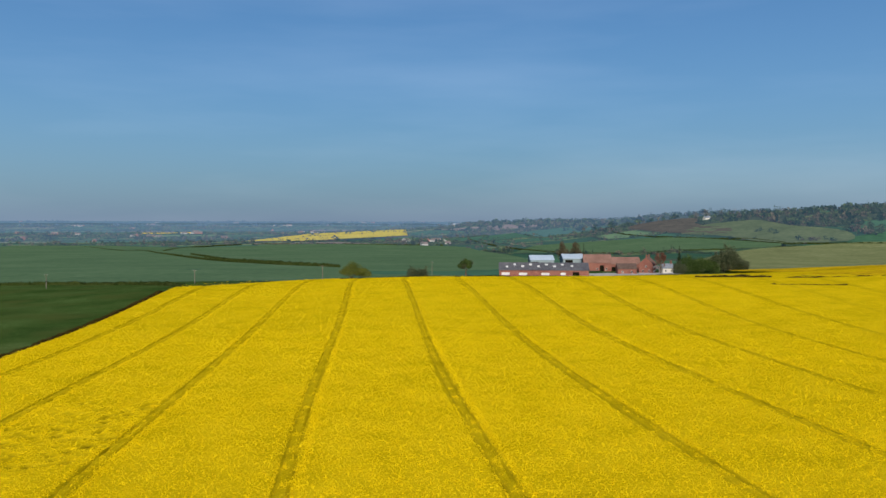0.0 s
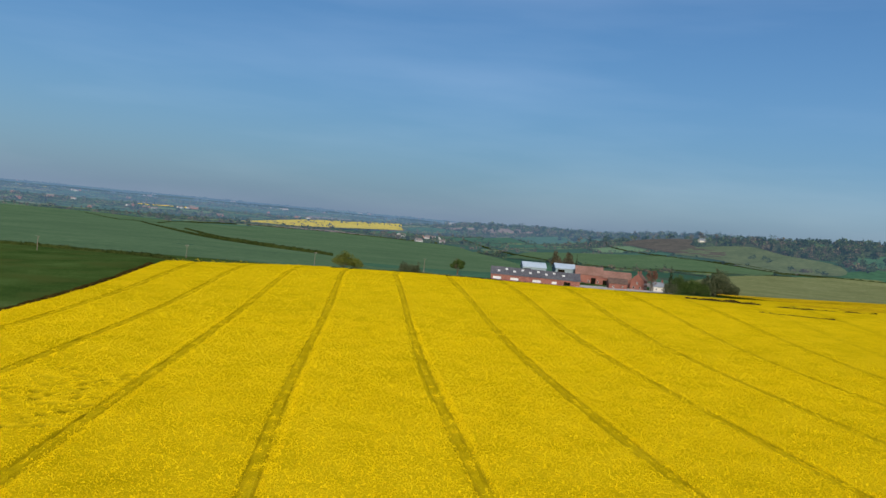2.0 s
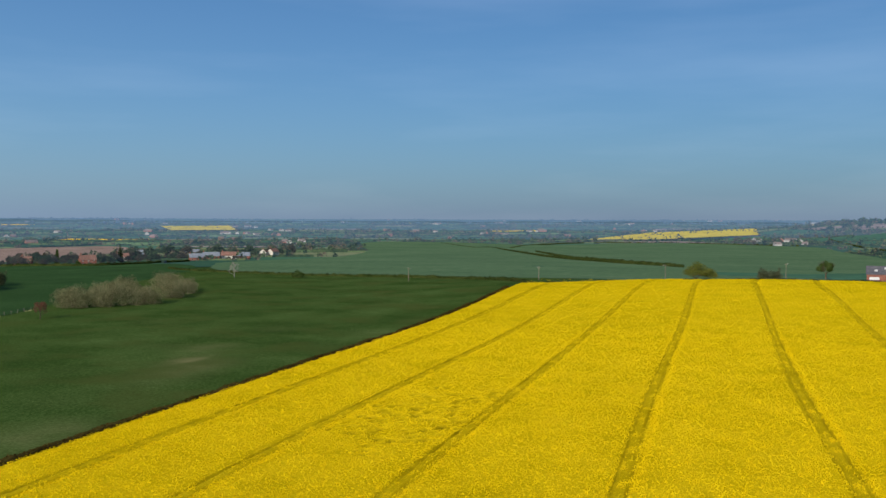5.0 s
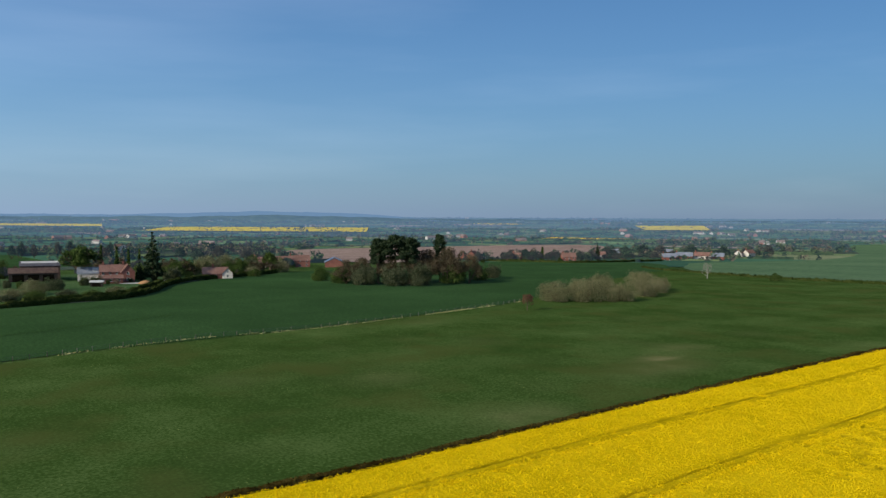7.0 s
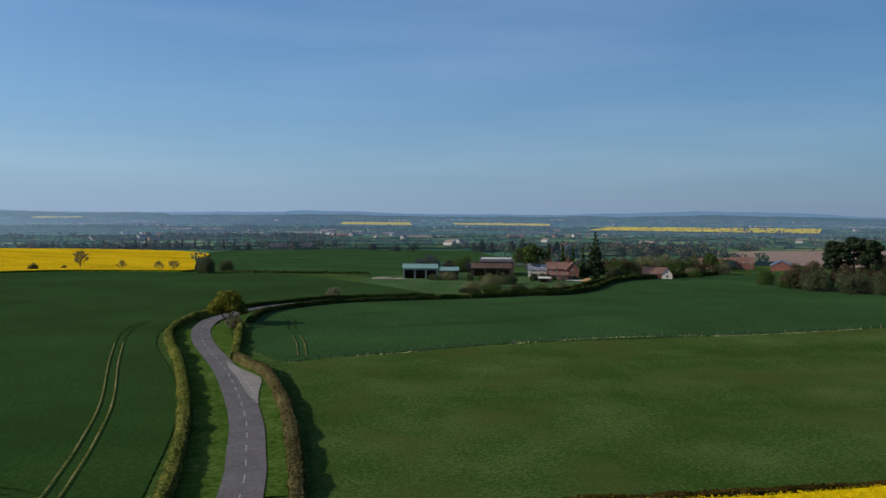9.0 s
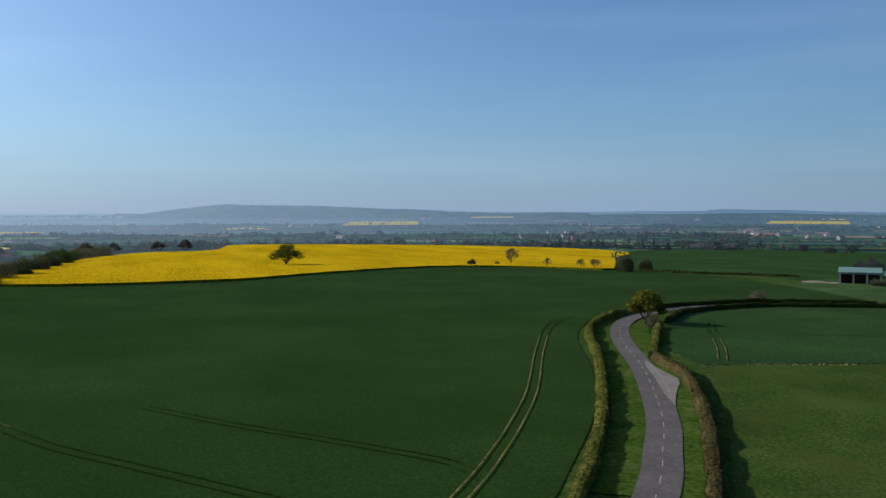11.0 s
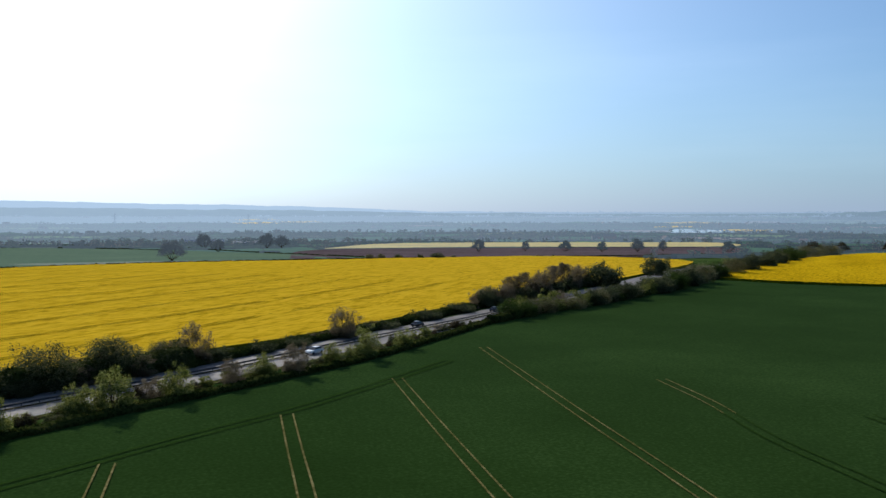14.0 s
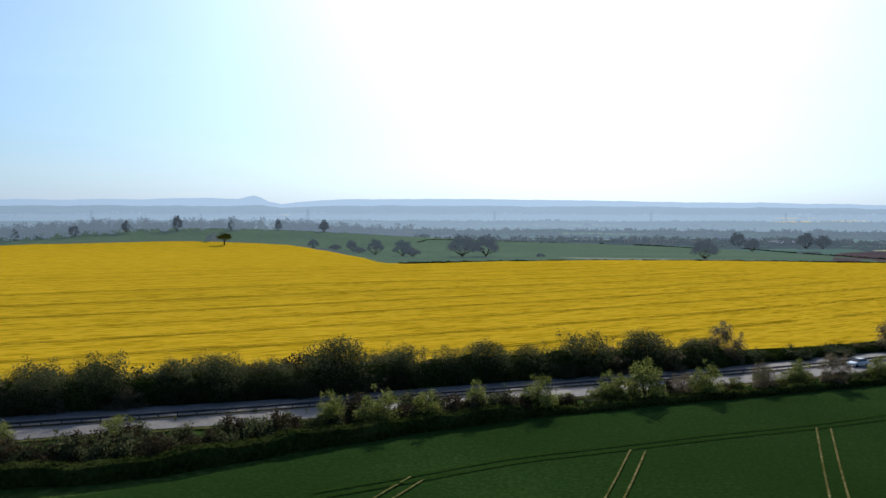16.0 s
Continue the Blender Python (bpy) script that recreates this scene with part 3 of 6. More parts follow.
def boughs(verts, faces, start, way, length, r, depth, rnd, spread=0.5, tips=None):
    """A limb that forks again and again."""
    mid = Vector(start) + Vector(way).normalized() * length * 0.55 + Vector((rnd.uniform(-1, 1), rnd.uniform(-1, 1), rnd.uniform(-0.3, 0.6))) * length * 0.08
    end = mid + (Vector(way).normalized() + Vector((rnd.uniform(-1, 1), rnd.uniform(-1, 1), rnd.uniform(-0.2, 0.7))) * 0.3) * length * 0.5
    n = 6 if depth > 2 else 4 if depth > 1 else 3
    tube(verts, faces, start, mid, r, r * 0.8, n)
    tube(verts, faces, mid, end, r * 0.8, r * 0.6, n)
    if tips is not None and depth <= 1:
        tips.append(end)
    if depth > 0:
        for k in range(3 if depth > 1 else 4):
            turn = Vector((rnd.uniform(-1, 1), rnd.uniform(-1, 1), rnd.uniform(-0.35, 0.8)))
            boughs(verts, faces, end if k else mid, Vector(way).normalized() + turn * (spread + 0.35), length * rnd.uniform(0.55, 0.75), r * 0.5, depth - 1, rnd, spread, tips)


def plant(name, label, category, trunk, crown, mat, trunk_mat=None):
    root = new(name)
    root.location = (0, 0, -500)
    tagged(root, label, category)
    if trunk[0]:
        mesh_object("trunk", *trunk, trunk_mat or mat_bark, root)
    mesh_object("crown", *crown, mat, root)
    return root


def broad_tree(name, label, h, w, mat, seed, leaves=1700, size=0.5, lobes=14, forks=2, clear=0.25, shell=0.45):
    """A broad-crowned tree: forking limbs under a crown of lobes with gaps between them."""
    rnd = random.Random(seed)
    tv, tf, tips = [], [], []
    r = 0.035 * h
    tube(tv, tf, (0, 0, -0.3), (0, 0, h * clear), r * 1.25, r, 8)
    for k in range(6):
        a = 2 * math.pi * (k + rnd.random() * 0.5) / 6
        boughs(tv, tf, (0, 0, h * clear * rnd.uniform(0.8, 1.0)), (math.cos(a), math.sin(a), rnd.uniform(0.5, 1.6)), h * 0.32, r * 0.5, forks, rnd, tips=tips)
    lo = []
    for k in range(lobes):
        a = 2.4 * k + rnd.random()
        q = math.sqrt((k + 0.5) / lobes)
        x, y = math.cos(a) * q * w * 0.36, math.sin(a) * q * w * 0.36
        z = h * (clear + 0.12 + (0.85 - clear - 0.12) * (1 - q * q * 0.75) * rnd.uniform(0.65, 1.02))
        lo.append((x, y, z, w * rnd.uniform(0.11, 0.19), 0.75))
    return plant(name, label, "tree", (tv, tf), leaf_mesh(lo, leaves, size, seed, shell=shell), mat)


def bare_tree(name, label, h, w, mat, seed, twigs=3600):
    """A leafless tree: a leader with limbs at several heights, and a haze of fine twigs at the tips."""
    rnd = random.Random(seed)
    tv, tf, tips = [], [], []
    r = 0.02 * h
    tube(tv, tf, (0, 0, -0.3), (0, 0, h * 0.25), r * 1.25, r, 7)
    tube(tv, tf, (0, 0, h * 0.25), (h * 0.02, 0, h * 0.62), r, r * 0.5, 6)
    for k in range(11):
        a = 2.4 * k + rnd.random() * 0.6
        u = (k + 0.5) / 11
        z = h * (0.16 + 0.46 * u)
        out = (1.25 - 0.95 * u) * w / h
        boughs(tv, tf, (0, 0, z), (math.cos(a) * out, math.sin(a) * out, rnd.uniform(0.5, 0.9) + u * 0.5), h * (0.27 - 0.08 * u), r * 0.42, 2, rnd, tips=tips)
    lo = [(t.x, t.y, min(t.z, h * 0.93), h * 0.075, 1.0) for t in tips]
    return plant(name, label, "tree", (tv, tf), leaf_mesh(lo, twigs, 0.11 * h / 9, seed, long=2.4, shell=0.05), mat, mat_bark)


def bush(name, label, h, w, mat, seed, leaves=1500, size=0.25, lobes=12, shell=0.4, upright=False, long=1.0):
    rnd = random.Random(seed)
    tv, tf = [], []
    lo = []
    for k in range(lobes):
        a = 2.4 * k + rnd.random()
        q = math.sqrt((k + 0.3) / lobes)
        rr = w * rnd.uniform(0.13, 0.2)
        z = rnd.uniform(0.55, 1.0) if not upright else rnd.uniform(0.2, 1.0)
        z = max(rr * 0.6, (h - rr * 0.8) * z * (1 - 0.45 * q * q))
        lo.append((math.cos(a) * q * w * 0.34, math.sin(a) * q * w * 0.34, z, rr, 0.9))
        if k < 7:
            tube(tv, tf, (rnd.uniform(-0.2, 0.2), rnd.uniform(-0.2, 0.2), -0.2), (lo[-1][0], lo[-1][1], lo[-1][2] + rr * 0.5), 0.07, 0.02, 4)
    for k in range(lobes // 3):                       # uneven shoots that break the outline
        a, q = rnd.random() * 6.3, rnd.uniform(0.15, 0.42)
        lo.append((math.cos(a) * q * w, math.sin(a) * q * w, h * rnd.uniform(0.3, 0.93) * (1 - 0.9 * q * q), w * rnd.uniform(0.06, 0.1), 1.2))
    for k in range(lobes // 2):
        a = rnd.random() * 6.3
        lo.append((math.cos(a) * w * 0.25, math.sin(a) * w * 0.25, h * 0.16, w * 0.16, 0.8))
    return plant(name, label, "bush", (tv, tf), leaf_mesh(lo, leaves, size, seed, long=long, shell=shell), mat)


def conifer(name, label, h, w, mat, seed, leaves=1700):
    rnd = random.Random(seed)
    tv, tf = [], []
    tube(tv, tf, (0, 0, -0.3), (0, 0, h * 0.97), 0.022 * h, 0.02, 7)
    lo = []
    for k in range(40):
        u = k / 39
        a = 2.4 * k
        z = h * (0.1 + 0.87 * u)
        r = w * 0.5 * (1 - u) ** 0.8 * rnd.uniform(0.55, 1.0)
        lo.append((math.cos(a) * r * 0.6, math.sin(a) * r * 0.6, z, max(0.5, r * 0.55), 0.5))
    return plant(name, label, "tree", (tv, tf), leaf_mesh(lo, leaves, 0.55, seed, shell=0.3), mat)


def pine_tree(name, label, h, w, mat, seed):
    rnd = random.Random(seed)
    tv, tf = [], []
    tube(tv, tf, (0, 0, -0.3), (0.3, 0.2, h * 0.55), 0.02 * h, 0.016 * h, 7)
    tube(tv, tf, (0.3, 0.2, h * 0.55), (0.1, 0.4, h * 0.93), 0.016 * h, 0.005 * h, 6)
    lo = []
    for k in range(22):
        a = 2.4 * k + rnd.random()
        z = h * (0.48 + 0.47 * ((k + rnd.random()) / 22) ** 0.8)
        q = w * rnd.uniform(0.15, 0.38) * (1 if z < h * 0.85 else 0.5)
        c = (math.cos(a) * q, math.sin(a) * q, z)
        lo.append((*c, w * rnd.uniform(0.13, 0.2), 0.5))
        tube(tv, tf, (0.2, 0.2, z - h * 0.06), c, 0.15, 0.05, 5)
    return plant(name, label, "tree", (tv, tf), leaf_mesh(lo, 5200, 0.36, seed, shell=0.3), mat)


SIZE = {}


def kind_of(root, h, w):
    SIZE[root.name] = (h, w)
    return root


oaks = [kind_of(broad_tree("oak_tree", "broad oak tree with sparse bronze-green spring leaves", 14, 19, FOLIAGE["oak"], 11 + k, 4200, 0.3, 19, 2, 0.14), 14, 19) for k in range(2)]
lones = [kind_of(broad_tree("stem_tree", "lone tree with a clear stem and a thin flat crown", 13, 15, FOLIAGE["oak"], 25, 2600, 0.3, 15, 2, 0.4), 13, 15)]
greens = [kind_of(broad_tree("field_tree", "broad field tree in fresh green leaf", 13, 13, FOLIAGE["fresh"], 31 + k, 3600, 0.3), 13, 13) for k in range(2)]
golden = kind_of(broad_tree("roadside_tree", "round tree with golden green new leaves beside the lane", 9.7, 10.7, FOLIAGE["golden"], 41, 6500, 0.27, 26, 2, 0.1, 0.3), 9.7, 10.7)
bares = [kind_of(bare_tree("bare_tree", "leafless tree with a fine brown twig crown", 9, 7.5, FOLIAGE["twigs"], 51 + k), 9, 7.5) for k in range(3)]
mat_dead = material("bleached dead wood", (rgb("6c675c"), rgb("7e796e"), rgb("928d82")), 0.3, 0.9)
dead = kind_of(bare_tree("dead_tree", "pale bleached dead tree with bare broken limbs", 9, 7.5, mat_dead, 58, 500), 9, 7.5)
for limb in dead.children:
    limb.data.materials[0] = mat_dead
russets = [kind_of(bare_tree("budding_tree", "small tree with russet budding twigs", 6, 6, FOLIAGE["russet"], 61 + k), 6, 6) for k in range(2)]
hawthorns = [kind_of(bush("hawthorn_bush", "upright hawthorn bush with pale green spring leaves", 5, 5.5, FOLIAGE["hawthorn"], 71 + k, 4600, 0.1, 20, 0.1, upright=True, long=1.5), 5, 5.5) for k in range(3)]
shrubs = [kind_of(bush("shrub", "dense dark green roadside shrub", 7, 10.5, FOLIAGE["far shrub"], 81 + k, 7000, 0.17, 24, 0.3), 7, 10.5) for k in range(3)]
near_shrubs = [kind_of(bush("shrub", "dense dark green roadside shrub", 7, 10.5, FOLIAGE["shrub"], 181 + k, 14000, 0.1, 34, 0.3, long=1.3), 7, 10.5) for k in range(3)]
willows = [kind_of(bush("willow_bush", "rounded greyish willow thicket just in bud", 8.5, 15, FOLIAGE["willow"], 91 + k, 7000, 0.17, 30, 0.5, long=1.4), 8.5, 15) for k in range(2)]
thickets = [kind_of(bush("bare_thicket", "leafless thicket of upright brown twigs", 9, 9, FOLIAGE["twigs"], 99 + k, 4200, 0.16, 26, 0.05, upright=True, long=2.6), 9, 9) for k in range(2)]
scrubs = [kind_of(bush("scrub_bush", "low tangled scrub bush", 3, 4.4, FOLIAGE["shrub" if k else "wood"], 191 + k, 2200, 0.11, 13, 0.2, upright=True), 3, 4.4) for k in range(3)]
greenbush = [kind_of(bush("green_bush", "rounded green bush in young leaf", 8, 12, FOLIAGE["fresh"], 95 + k, 7000, 0.16, 18, 0.3), 8, 12) for k in range(2)]
pines = [kind_of(pine_tree("pine_tree", "tall dark pine with a flat clumped crown", 23, 13, FOLIAGE["pine"], 101 + k), 23, 13) for k in range(2)]
firs = [kind_of(conifer("fir_tree", "tall dark conical fir tree", 24, 12, FOLIAGE["pine"], 111), 24, 12)]
poplars = [kind_of(conifer("poplar_tree", "slim columnar poplar in young leaf", 16, 4.5, FOLIAGE["fresh"], 115, 900), 16, 4.5)]
brownwood = [kind_of(broad_tree("bare_wood_tree", "leafless woodland tree with a brown twig crown", 17, 17, FOLIAGE["wood"], 121 + k, 5500, 0.22, 20, 2, 0.06), 17, 17) for k in range(2)]
mat_far_twigs = material("hazy brown crown", (rgb("33332a"), rgb("444236"), rgb("565244")), 0.8, 0.95, leaf=0.15, islands=0.3, haze=0.045)
mat_far_dark = material("hazy dark crown", (rgb("2c3728"), rgb("3b4633"), rgb("4d5741")), 0.8, 0.95, leaf=0.15, islands=0.3, haze=0.045)
far_bare = [kind_of(broad_tree("distant_tree", "distant leafless tree with a rounded hazy crown", 14, 15, mat_far_twigs, 131 + k, 2300, 0.36, 30, 1, 0.06, 0.1), 14, 15) for k in range(2)]
far_dark = [kind_of(broad_tree("distant_dark_tree", "distant dark rounded tree in slight haze", 13, 13, mat_far_dark, 141 + k, 1900, 0.36, 24, 1, 0.04, 0.15), 13, 13) for k in range(2)]
far_poplar = [kind_of(conifer("distant_poplar", "distant slim poplar in a row", 18, 6, mat_far_twigs, 151, 900), 18, 6)]
TEMPLATES = [dead] + lones + near_shrubs + scrubs + thickets + far_bare + far_dark + far_poplar + oaks + greens + [golden] + bares + russets + hawthorns + shrubs + willows + greenbush + pines + firs + poplars + brownwood
turns = random.Random(77)


def place(kinds, spots, group, label=""):
    """Copies of a plant at the spots (x, y, height, width)."""
    kinds = kinds if isinstance(kinds, list) else [kinds]
    for k, (x, y, h, w) in enumerate(spots):
        src = kinds[k % len(kinds)]
        h0, w0 = SIZE[src.name]
        size = Matrix.Diagonal((w / w0, w / w0, h / h0, 1))
        ob = copy_thing(src, pose(x, y, height(x, y) - 0.05, 0, 0, turns.uniform(0, 360)) @ size)
        tagged(ob, label, group=group)


place(hawthorns, [(60, -98, 5.7, 6.8), (36, -110, 6.3, 4.6), (30, -114, 6.3, 8.4), (24, -117, 6.6, 5.2), (18, -123, 5.9, 4.4), (9, -128, 6.2, 7.2), (-2, -138, 6.1, 6.0), (-7, -139, 7.2, 7.8), (-17, -144, 6.3, 7.0), (-34, -157, 5.9, 5.0), (-49, -164, 4.8, 5.4), (-58, -169, 7.6, 7.2), (-70, -178, 5.7, 6.0), (-126, -225, 6.1, 8.2), (-140, -232, 7.0, 10.7), (82, -86, 5.6, 7.2), (72, -91, 4.9, 6.0)], "bushes along the main road")
place(thickets, [(-13, -145, 4.2, 5.3), (-27, -151, 5.2, 5.6), (-40, -157, 6.7, 7.0), (-148, -238, 5.9, 7.4)], "bushes along the main road")
place(near_shrubs, [(98, -105, 8.1, 11.2), (90, -110, 8.4, 9.4), (82, -114, 8.9, 11.4), (75, -118, 9.2, 11.3), (66, -123, 7.8, 9.3), (59, -127, 8.5, 12.4), (52, -131, 6.7, 10.4), (43, -136, 10.2, 14.8), (34, -142, 8.4, 11.9), (26, -146, 7.2, 9.9), (20, -150, 8.2, 12.3), (12, -155, 6.8, 12.7), (3, -160, 8.7, 14.2), (-8, -166, 8.6, 14.8), (-18, -171, 5.8, 11.4)], "shrubs on the far verge")
place(near_shrubs + thickets, [(101, -101, 3.8, 7.5), (95, -107, 3.2, 8.1), (85, -111, 4.8, 7.2), (80, -114, 4.2, 6.4), (71, -118, 4.0, 7.9), (64, -124, 4.4, 7.5), (55, -128, 4.6, 7.2), (48, -131, 4.3, 8.3), (38, -137, 3.9, 8.3), (32, -143, 3.4, 6.5), (26, -146, 4.2, 6.8), (16, -152, 3.8, 7.5), (7, -155, 4.3, 8.3), (-3, -161, 4.3, 6.4), (-13, -166, 4.6, 7.4)], "shrubs on the far verge")
place(shrubs, [(-28, -177, 3.4, 8), (-39, -184, 3.0, 8.7), (-48, -189, 2.6, 9.0), (-62, -199, 2.4, 9), (-77, -210, 2.4, 10.3), (-94, -223, 3.2, 12.4), (-110, -235, 3.6, 12.4), (-129, -249, 3.8, 12), (-150, -265, 4.2, 14)], "shrubs on the far verge")
place(thickets, [(-24, -175, 9.7, 9.0), (-62, -198, 8.5, 10.5), (-18, -173, 6, 6)], "bare trees by the main road")
place(thickets + thickets + bares, [(-123.4, -248.2, 6.5, 8.2), (-129.3, -252.1, 7.0, 9.5), (-134.5, -252.5, 7.4, 7.0), (-138.5, -256.0, 8.0, 6.6), (-142.2, -262.3, 8.4, 7.5), (-146.0, -262.0, 8.7, 9.5), (-152.3, -268.9, 9.3, 6.6), (-157.3, -271.0, 9.8, 7.0), (-162.4, -272.5, 9.9, 9.4), (-164.4, -277.9, 10.4, 8.1), (-169.8, -280.4, 10.6, 8.4), (-173.6, -284.1, 10.4, 8.7), (-180.3, -288.3, 11.1, 8.1), (-184.0, -292.8, 10.4, 8.2), (-190.2, -293.8, 10.7, 6.7), (-193.0, -297.8, 10.7, 7.6), (-197.4, -300.0, 9.9, 6.7)], "bare thicket by the main road")
place(shrubs, [(-206, -298, 11.3, 19.1), (-267, -341, 11.3, 17.2)], "shrubs at the road's bend", "large domed dark shrub beside the main road")
place(willows + shrubs + greenbush, [(-148, -230, 4.4, 11.0), (-164, -240, 5.6, 12.2), (-183, -251, 6.8, 13.4), (-208, -266, 8.0, 17.0), (-240, -287, 9.0, 18.2), (-280, -313, 8.4, 18.2), (-224, -274, 8.7, 13.8), (-255, -296, 10.0, 17.0), (-310, -335, 9.4, 17.0), (-340, -356, 10.4, 19.4), (-380, -385, 10.4, 19.4), (-420, -415, 11.0, 21.9), (-470, -455, 12.5, 26.7), (-520, -495, 11.4, 24.3), (-570, -530, 12.5, 29.2), (-640, -570, 12.5, 29.2)], "shrubs at the road's bend")
rnd_b = random.Random(91)


def row(line, step, h0, h1, loose):
    """Spots for bushes that grow into one another along a plan line."""
    out = []
    for p in curve_through(line, step):
        h = rnd_b.uniform(h0, h1)
        out.append((round(p.x + rnd_b.uniform(-loose, loose), 1), round(p.y + rnd_b.uniform(-loose, loose), 1), h, h * rnd_b.uniform(1.1, 1.7)))
    return out


place(near_shrubs + thickets + scrubs, row([(104, -103), (60, -129), (20, -152), (-22, -177)], 4.2, 3.6, 6.4, 1.6), "shrubs on the far verge")
place(scrubs + hawthorns + thickets, row([(16, -128), (-12, -146), (-34, -159), (-58, -175), (-84, -196), (-112, -213)], 4.0, 1.3, 2.8, 1.2), "scrub on the main road's verge")
place(near_shrubs + scrubs, row([(116, -106), (74, -130), (36, -150)], 4.4, 4.4, 6.6, 1.4), "shrubs on the far verge")
place(thickets + shrubs + scrubs, row([(-118, -243), (-150, -266), (-205, -305)], 3.4, 3.5, 7.0, 2.0), "bare thicket by the main road")
place(shrubs + scrubs + thickets, row([(-28, -180), (-70, -206), (-118, -242)], 4.5, 1.6, 3.2, 1.2), "shrubs on the far verge")
place(greenbush + willows + hawthorns + shrubs, row([(-118, -216), (-160, -238), (-215, -271), (-290, -320)], 6.0, 3.2, 6.5, 1.6), "shrubs at the road's bend")
place(brownwood, [(-700, -640, 15, 22), (-760, -660, 13, 20), (-830, -655, 14, 20), (-860, -640, 16, 20)], "trees beyond the rape")
place(oaks, [(-476, -278, 15.6, 24)], "lone field trees", "lone spreading oak standing in yellow rapeseed")
place(bares, [(-536, -147, 11.3, 11)], "lone field trees")
place(bares, [(-514, -118, 6.2, 5), (-506, -96, 5.9, 6.1), (-508, -88, 5.9, 8.2)], "lone field trees")
place(shrubs, [(-515, -167, 5.7, 6.5), (-535, -156, 3.3, 4.4), (-479, -66, 10.9, 12.8), (-495, -57, 8.1, 9.9), (-477, -40, 2.6, 3.8)], "shrubs on the field corner")
place(golden, [(-244, -28, 11.6, 12.2)], "lone field trees")
place(thickets, [(-236, -25, 4.5, 5), (-318, 2, 4.8, 8.4)], "bushes along the lane")
place(greenbush + shrubs, [(-369, 199, 7.7, 11.0), (-350, 200, 9.8, 13.3), (-336, 204, 11.1, 14.2), (-324, 213, 10.7, 15.3), (-317, 222, 11.5, 12.7), (-320, 243, 9.3, 15.8), (-331, 267, 8.1, 12.6), (-354, 296, 5.5, 7.6), (-360, 215, 9, 14), (-342, 285, 8, 11)], "the pine copse")
place(pines, [(-338, 213, 21.8, 11.9), (-334, 220, 23.7, 15.8), (-335, 228, 21.7, 12.7), (-331, 243, 23.9, 8.1), (-329, 224, 22.4, 11), (-344, 216, 19, 10)], "the pine copse")
place(brownwood, [(-343, 206, 13.9, 13.2), (-346, 200, 12.8, 13.0), (-328, 233, 17.9, 18.5), (-322, 241, 19.3, 21.1), (-318, 251, 15.4, 13.2), (-345, 260, 15, 16), (-335, 216, 14, 14), (-330, 224, 15, 14), (-352, 212, 13, 14), (-338, 236, 15, 14)], "the pine copse")
place(willows, [(-229, 221, 8.8, 15.8), (-222, 231, 9.2, 16.9), (-216, 241, 8.3, 14.8), (-224, 265, 7.8, 13.8), (-241, 295, 6.8, 10.0), (-253, 271, 8.0, 14.7), (-260, 305, 8.2, 17.5), (-244, 250, 7.4, 14.0), (-232, 282, 7, 12)], "the willow copse")
place(russets, [(-211, 191, 5.6, 6.0)], "pasture trees", "small gnarled tree with russet new leaves in the pasture")
place(dead, [(-280, 381, 9, 7.5)], "pasture trees")
place(greenbush, [(-249, 395, 4.6, 8.0)], "pasture trees")
place(greens, [(-438, 105, 19.8, 22.3), (-453, 212, 14.2, 9.9)], "trees round the farm")
place(firs, [(-419, 134, 24.2, 13.4), (-417, 127, 10.2, 6.4)], "trees round the farm")
place(poplars, [(-503, 132, 16.6, 4), (-501, 140, 15.6, 4), (-499, 146, 14.3, 3.6), (-502, 153, 14.2, 3.6)], "trees round the farm")
place(greenbush + willows + shrubs, [(-444, 154, 9.6, 12.4), (-460, 167, 10.8, 12.9), (-485, 187, 11.7, 15.4), (-490, 201, 11.4, 15.7), (-486, 212, 9.7, 15.7), (-465, 209, 8.1, 11.8), (-426, 147, 6.9, 8.9), (-425, 190, 4.6, 9.9), (-470, 180, 9, 13), (-440, 195, 6, 10)], "trees round the farm")
place(willows + shrubs + greenbush, [(-345, 59, 4.9, 11.5), (-363, 70, 6.7, 12.2), (-341, 56, 2.6, 9.1), (-381, 81, 6.0, 10.3), (-342, 77, 3.9, 9.5), (-341, 86, 3.4, 9.5), (-342, 66, 4.2, 10), (-352, 98, 3.5, 9.5), (-412, 58, 4.5, 11.1), (-410, 51, 3.4, 8.3)], "bushes below the farm")
place(brownwood + greens, [(86, 614, 21, 10.6), (95, 613, 20, 12.3)], "trees round the brick farm")
place(firs, [(99, 602, 17, 3.6), (153, 554, 18.0, 5.3)], "trees round the brick farm")
place(russets, [(138, 543, 14.0, 11.8)], "trees round the brick farm")
place(shrubs, [(184, 550, 19.7, 16.8), (178, 556, 15, 12)], "trees round the brick farm")
place(greenbush + shrubs, [(159, 553, 13.0, 15.2), (167, 550, 12.6, 15.2), (177, 552, 14.1, 15.3), (150, 542, 8.6, 11.1), (190, 545, 10, 12), (171, 540, 8, 10)], "trees round the brick farm")
place(oaks + brownwood, [(-42, 393, 9.0, 13.0), (-37, 396, 6.5, 10)], "bushes past the crest")
place(shrubs, [(-17, 480, 8.6, 8), (-11, 480, 8.4, 8)], "bushes past the crest")
place(greens, [(15, 560, 13.0, 11.1)], "bushes past the crest")

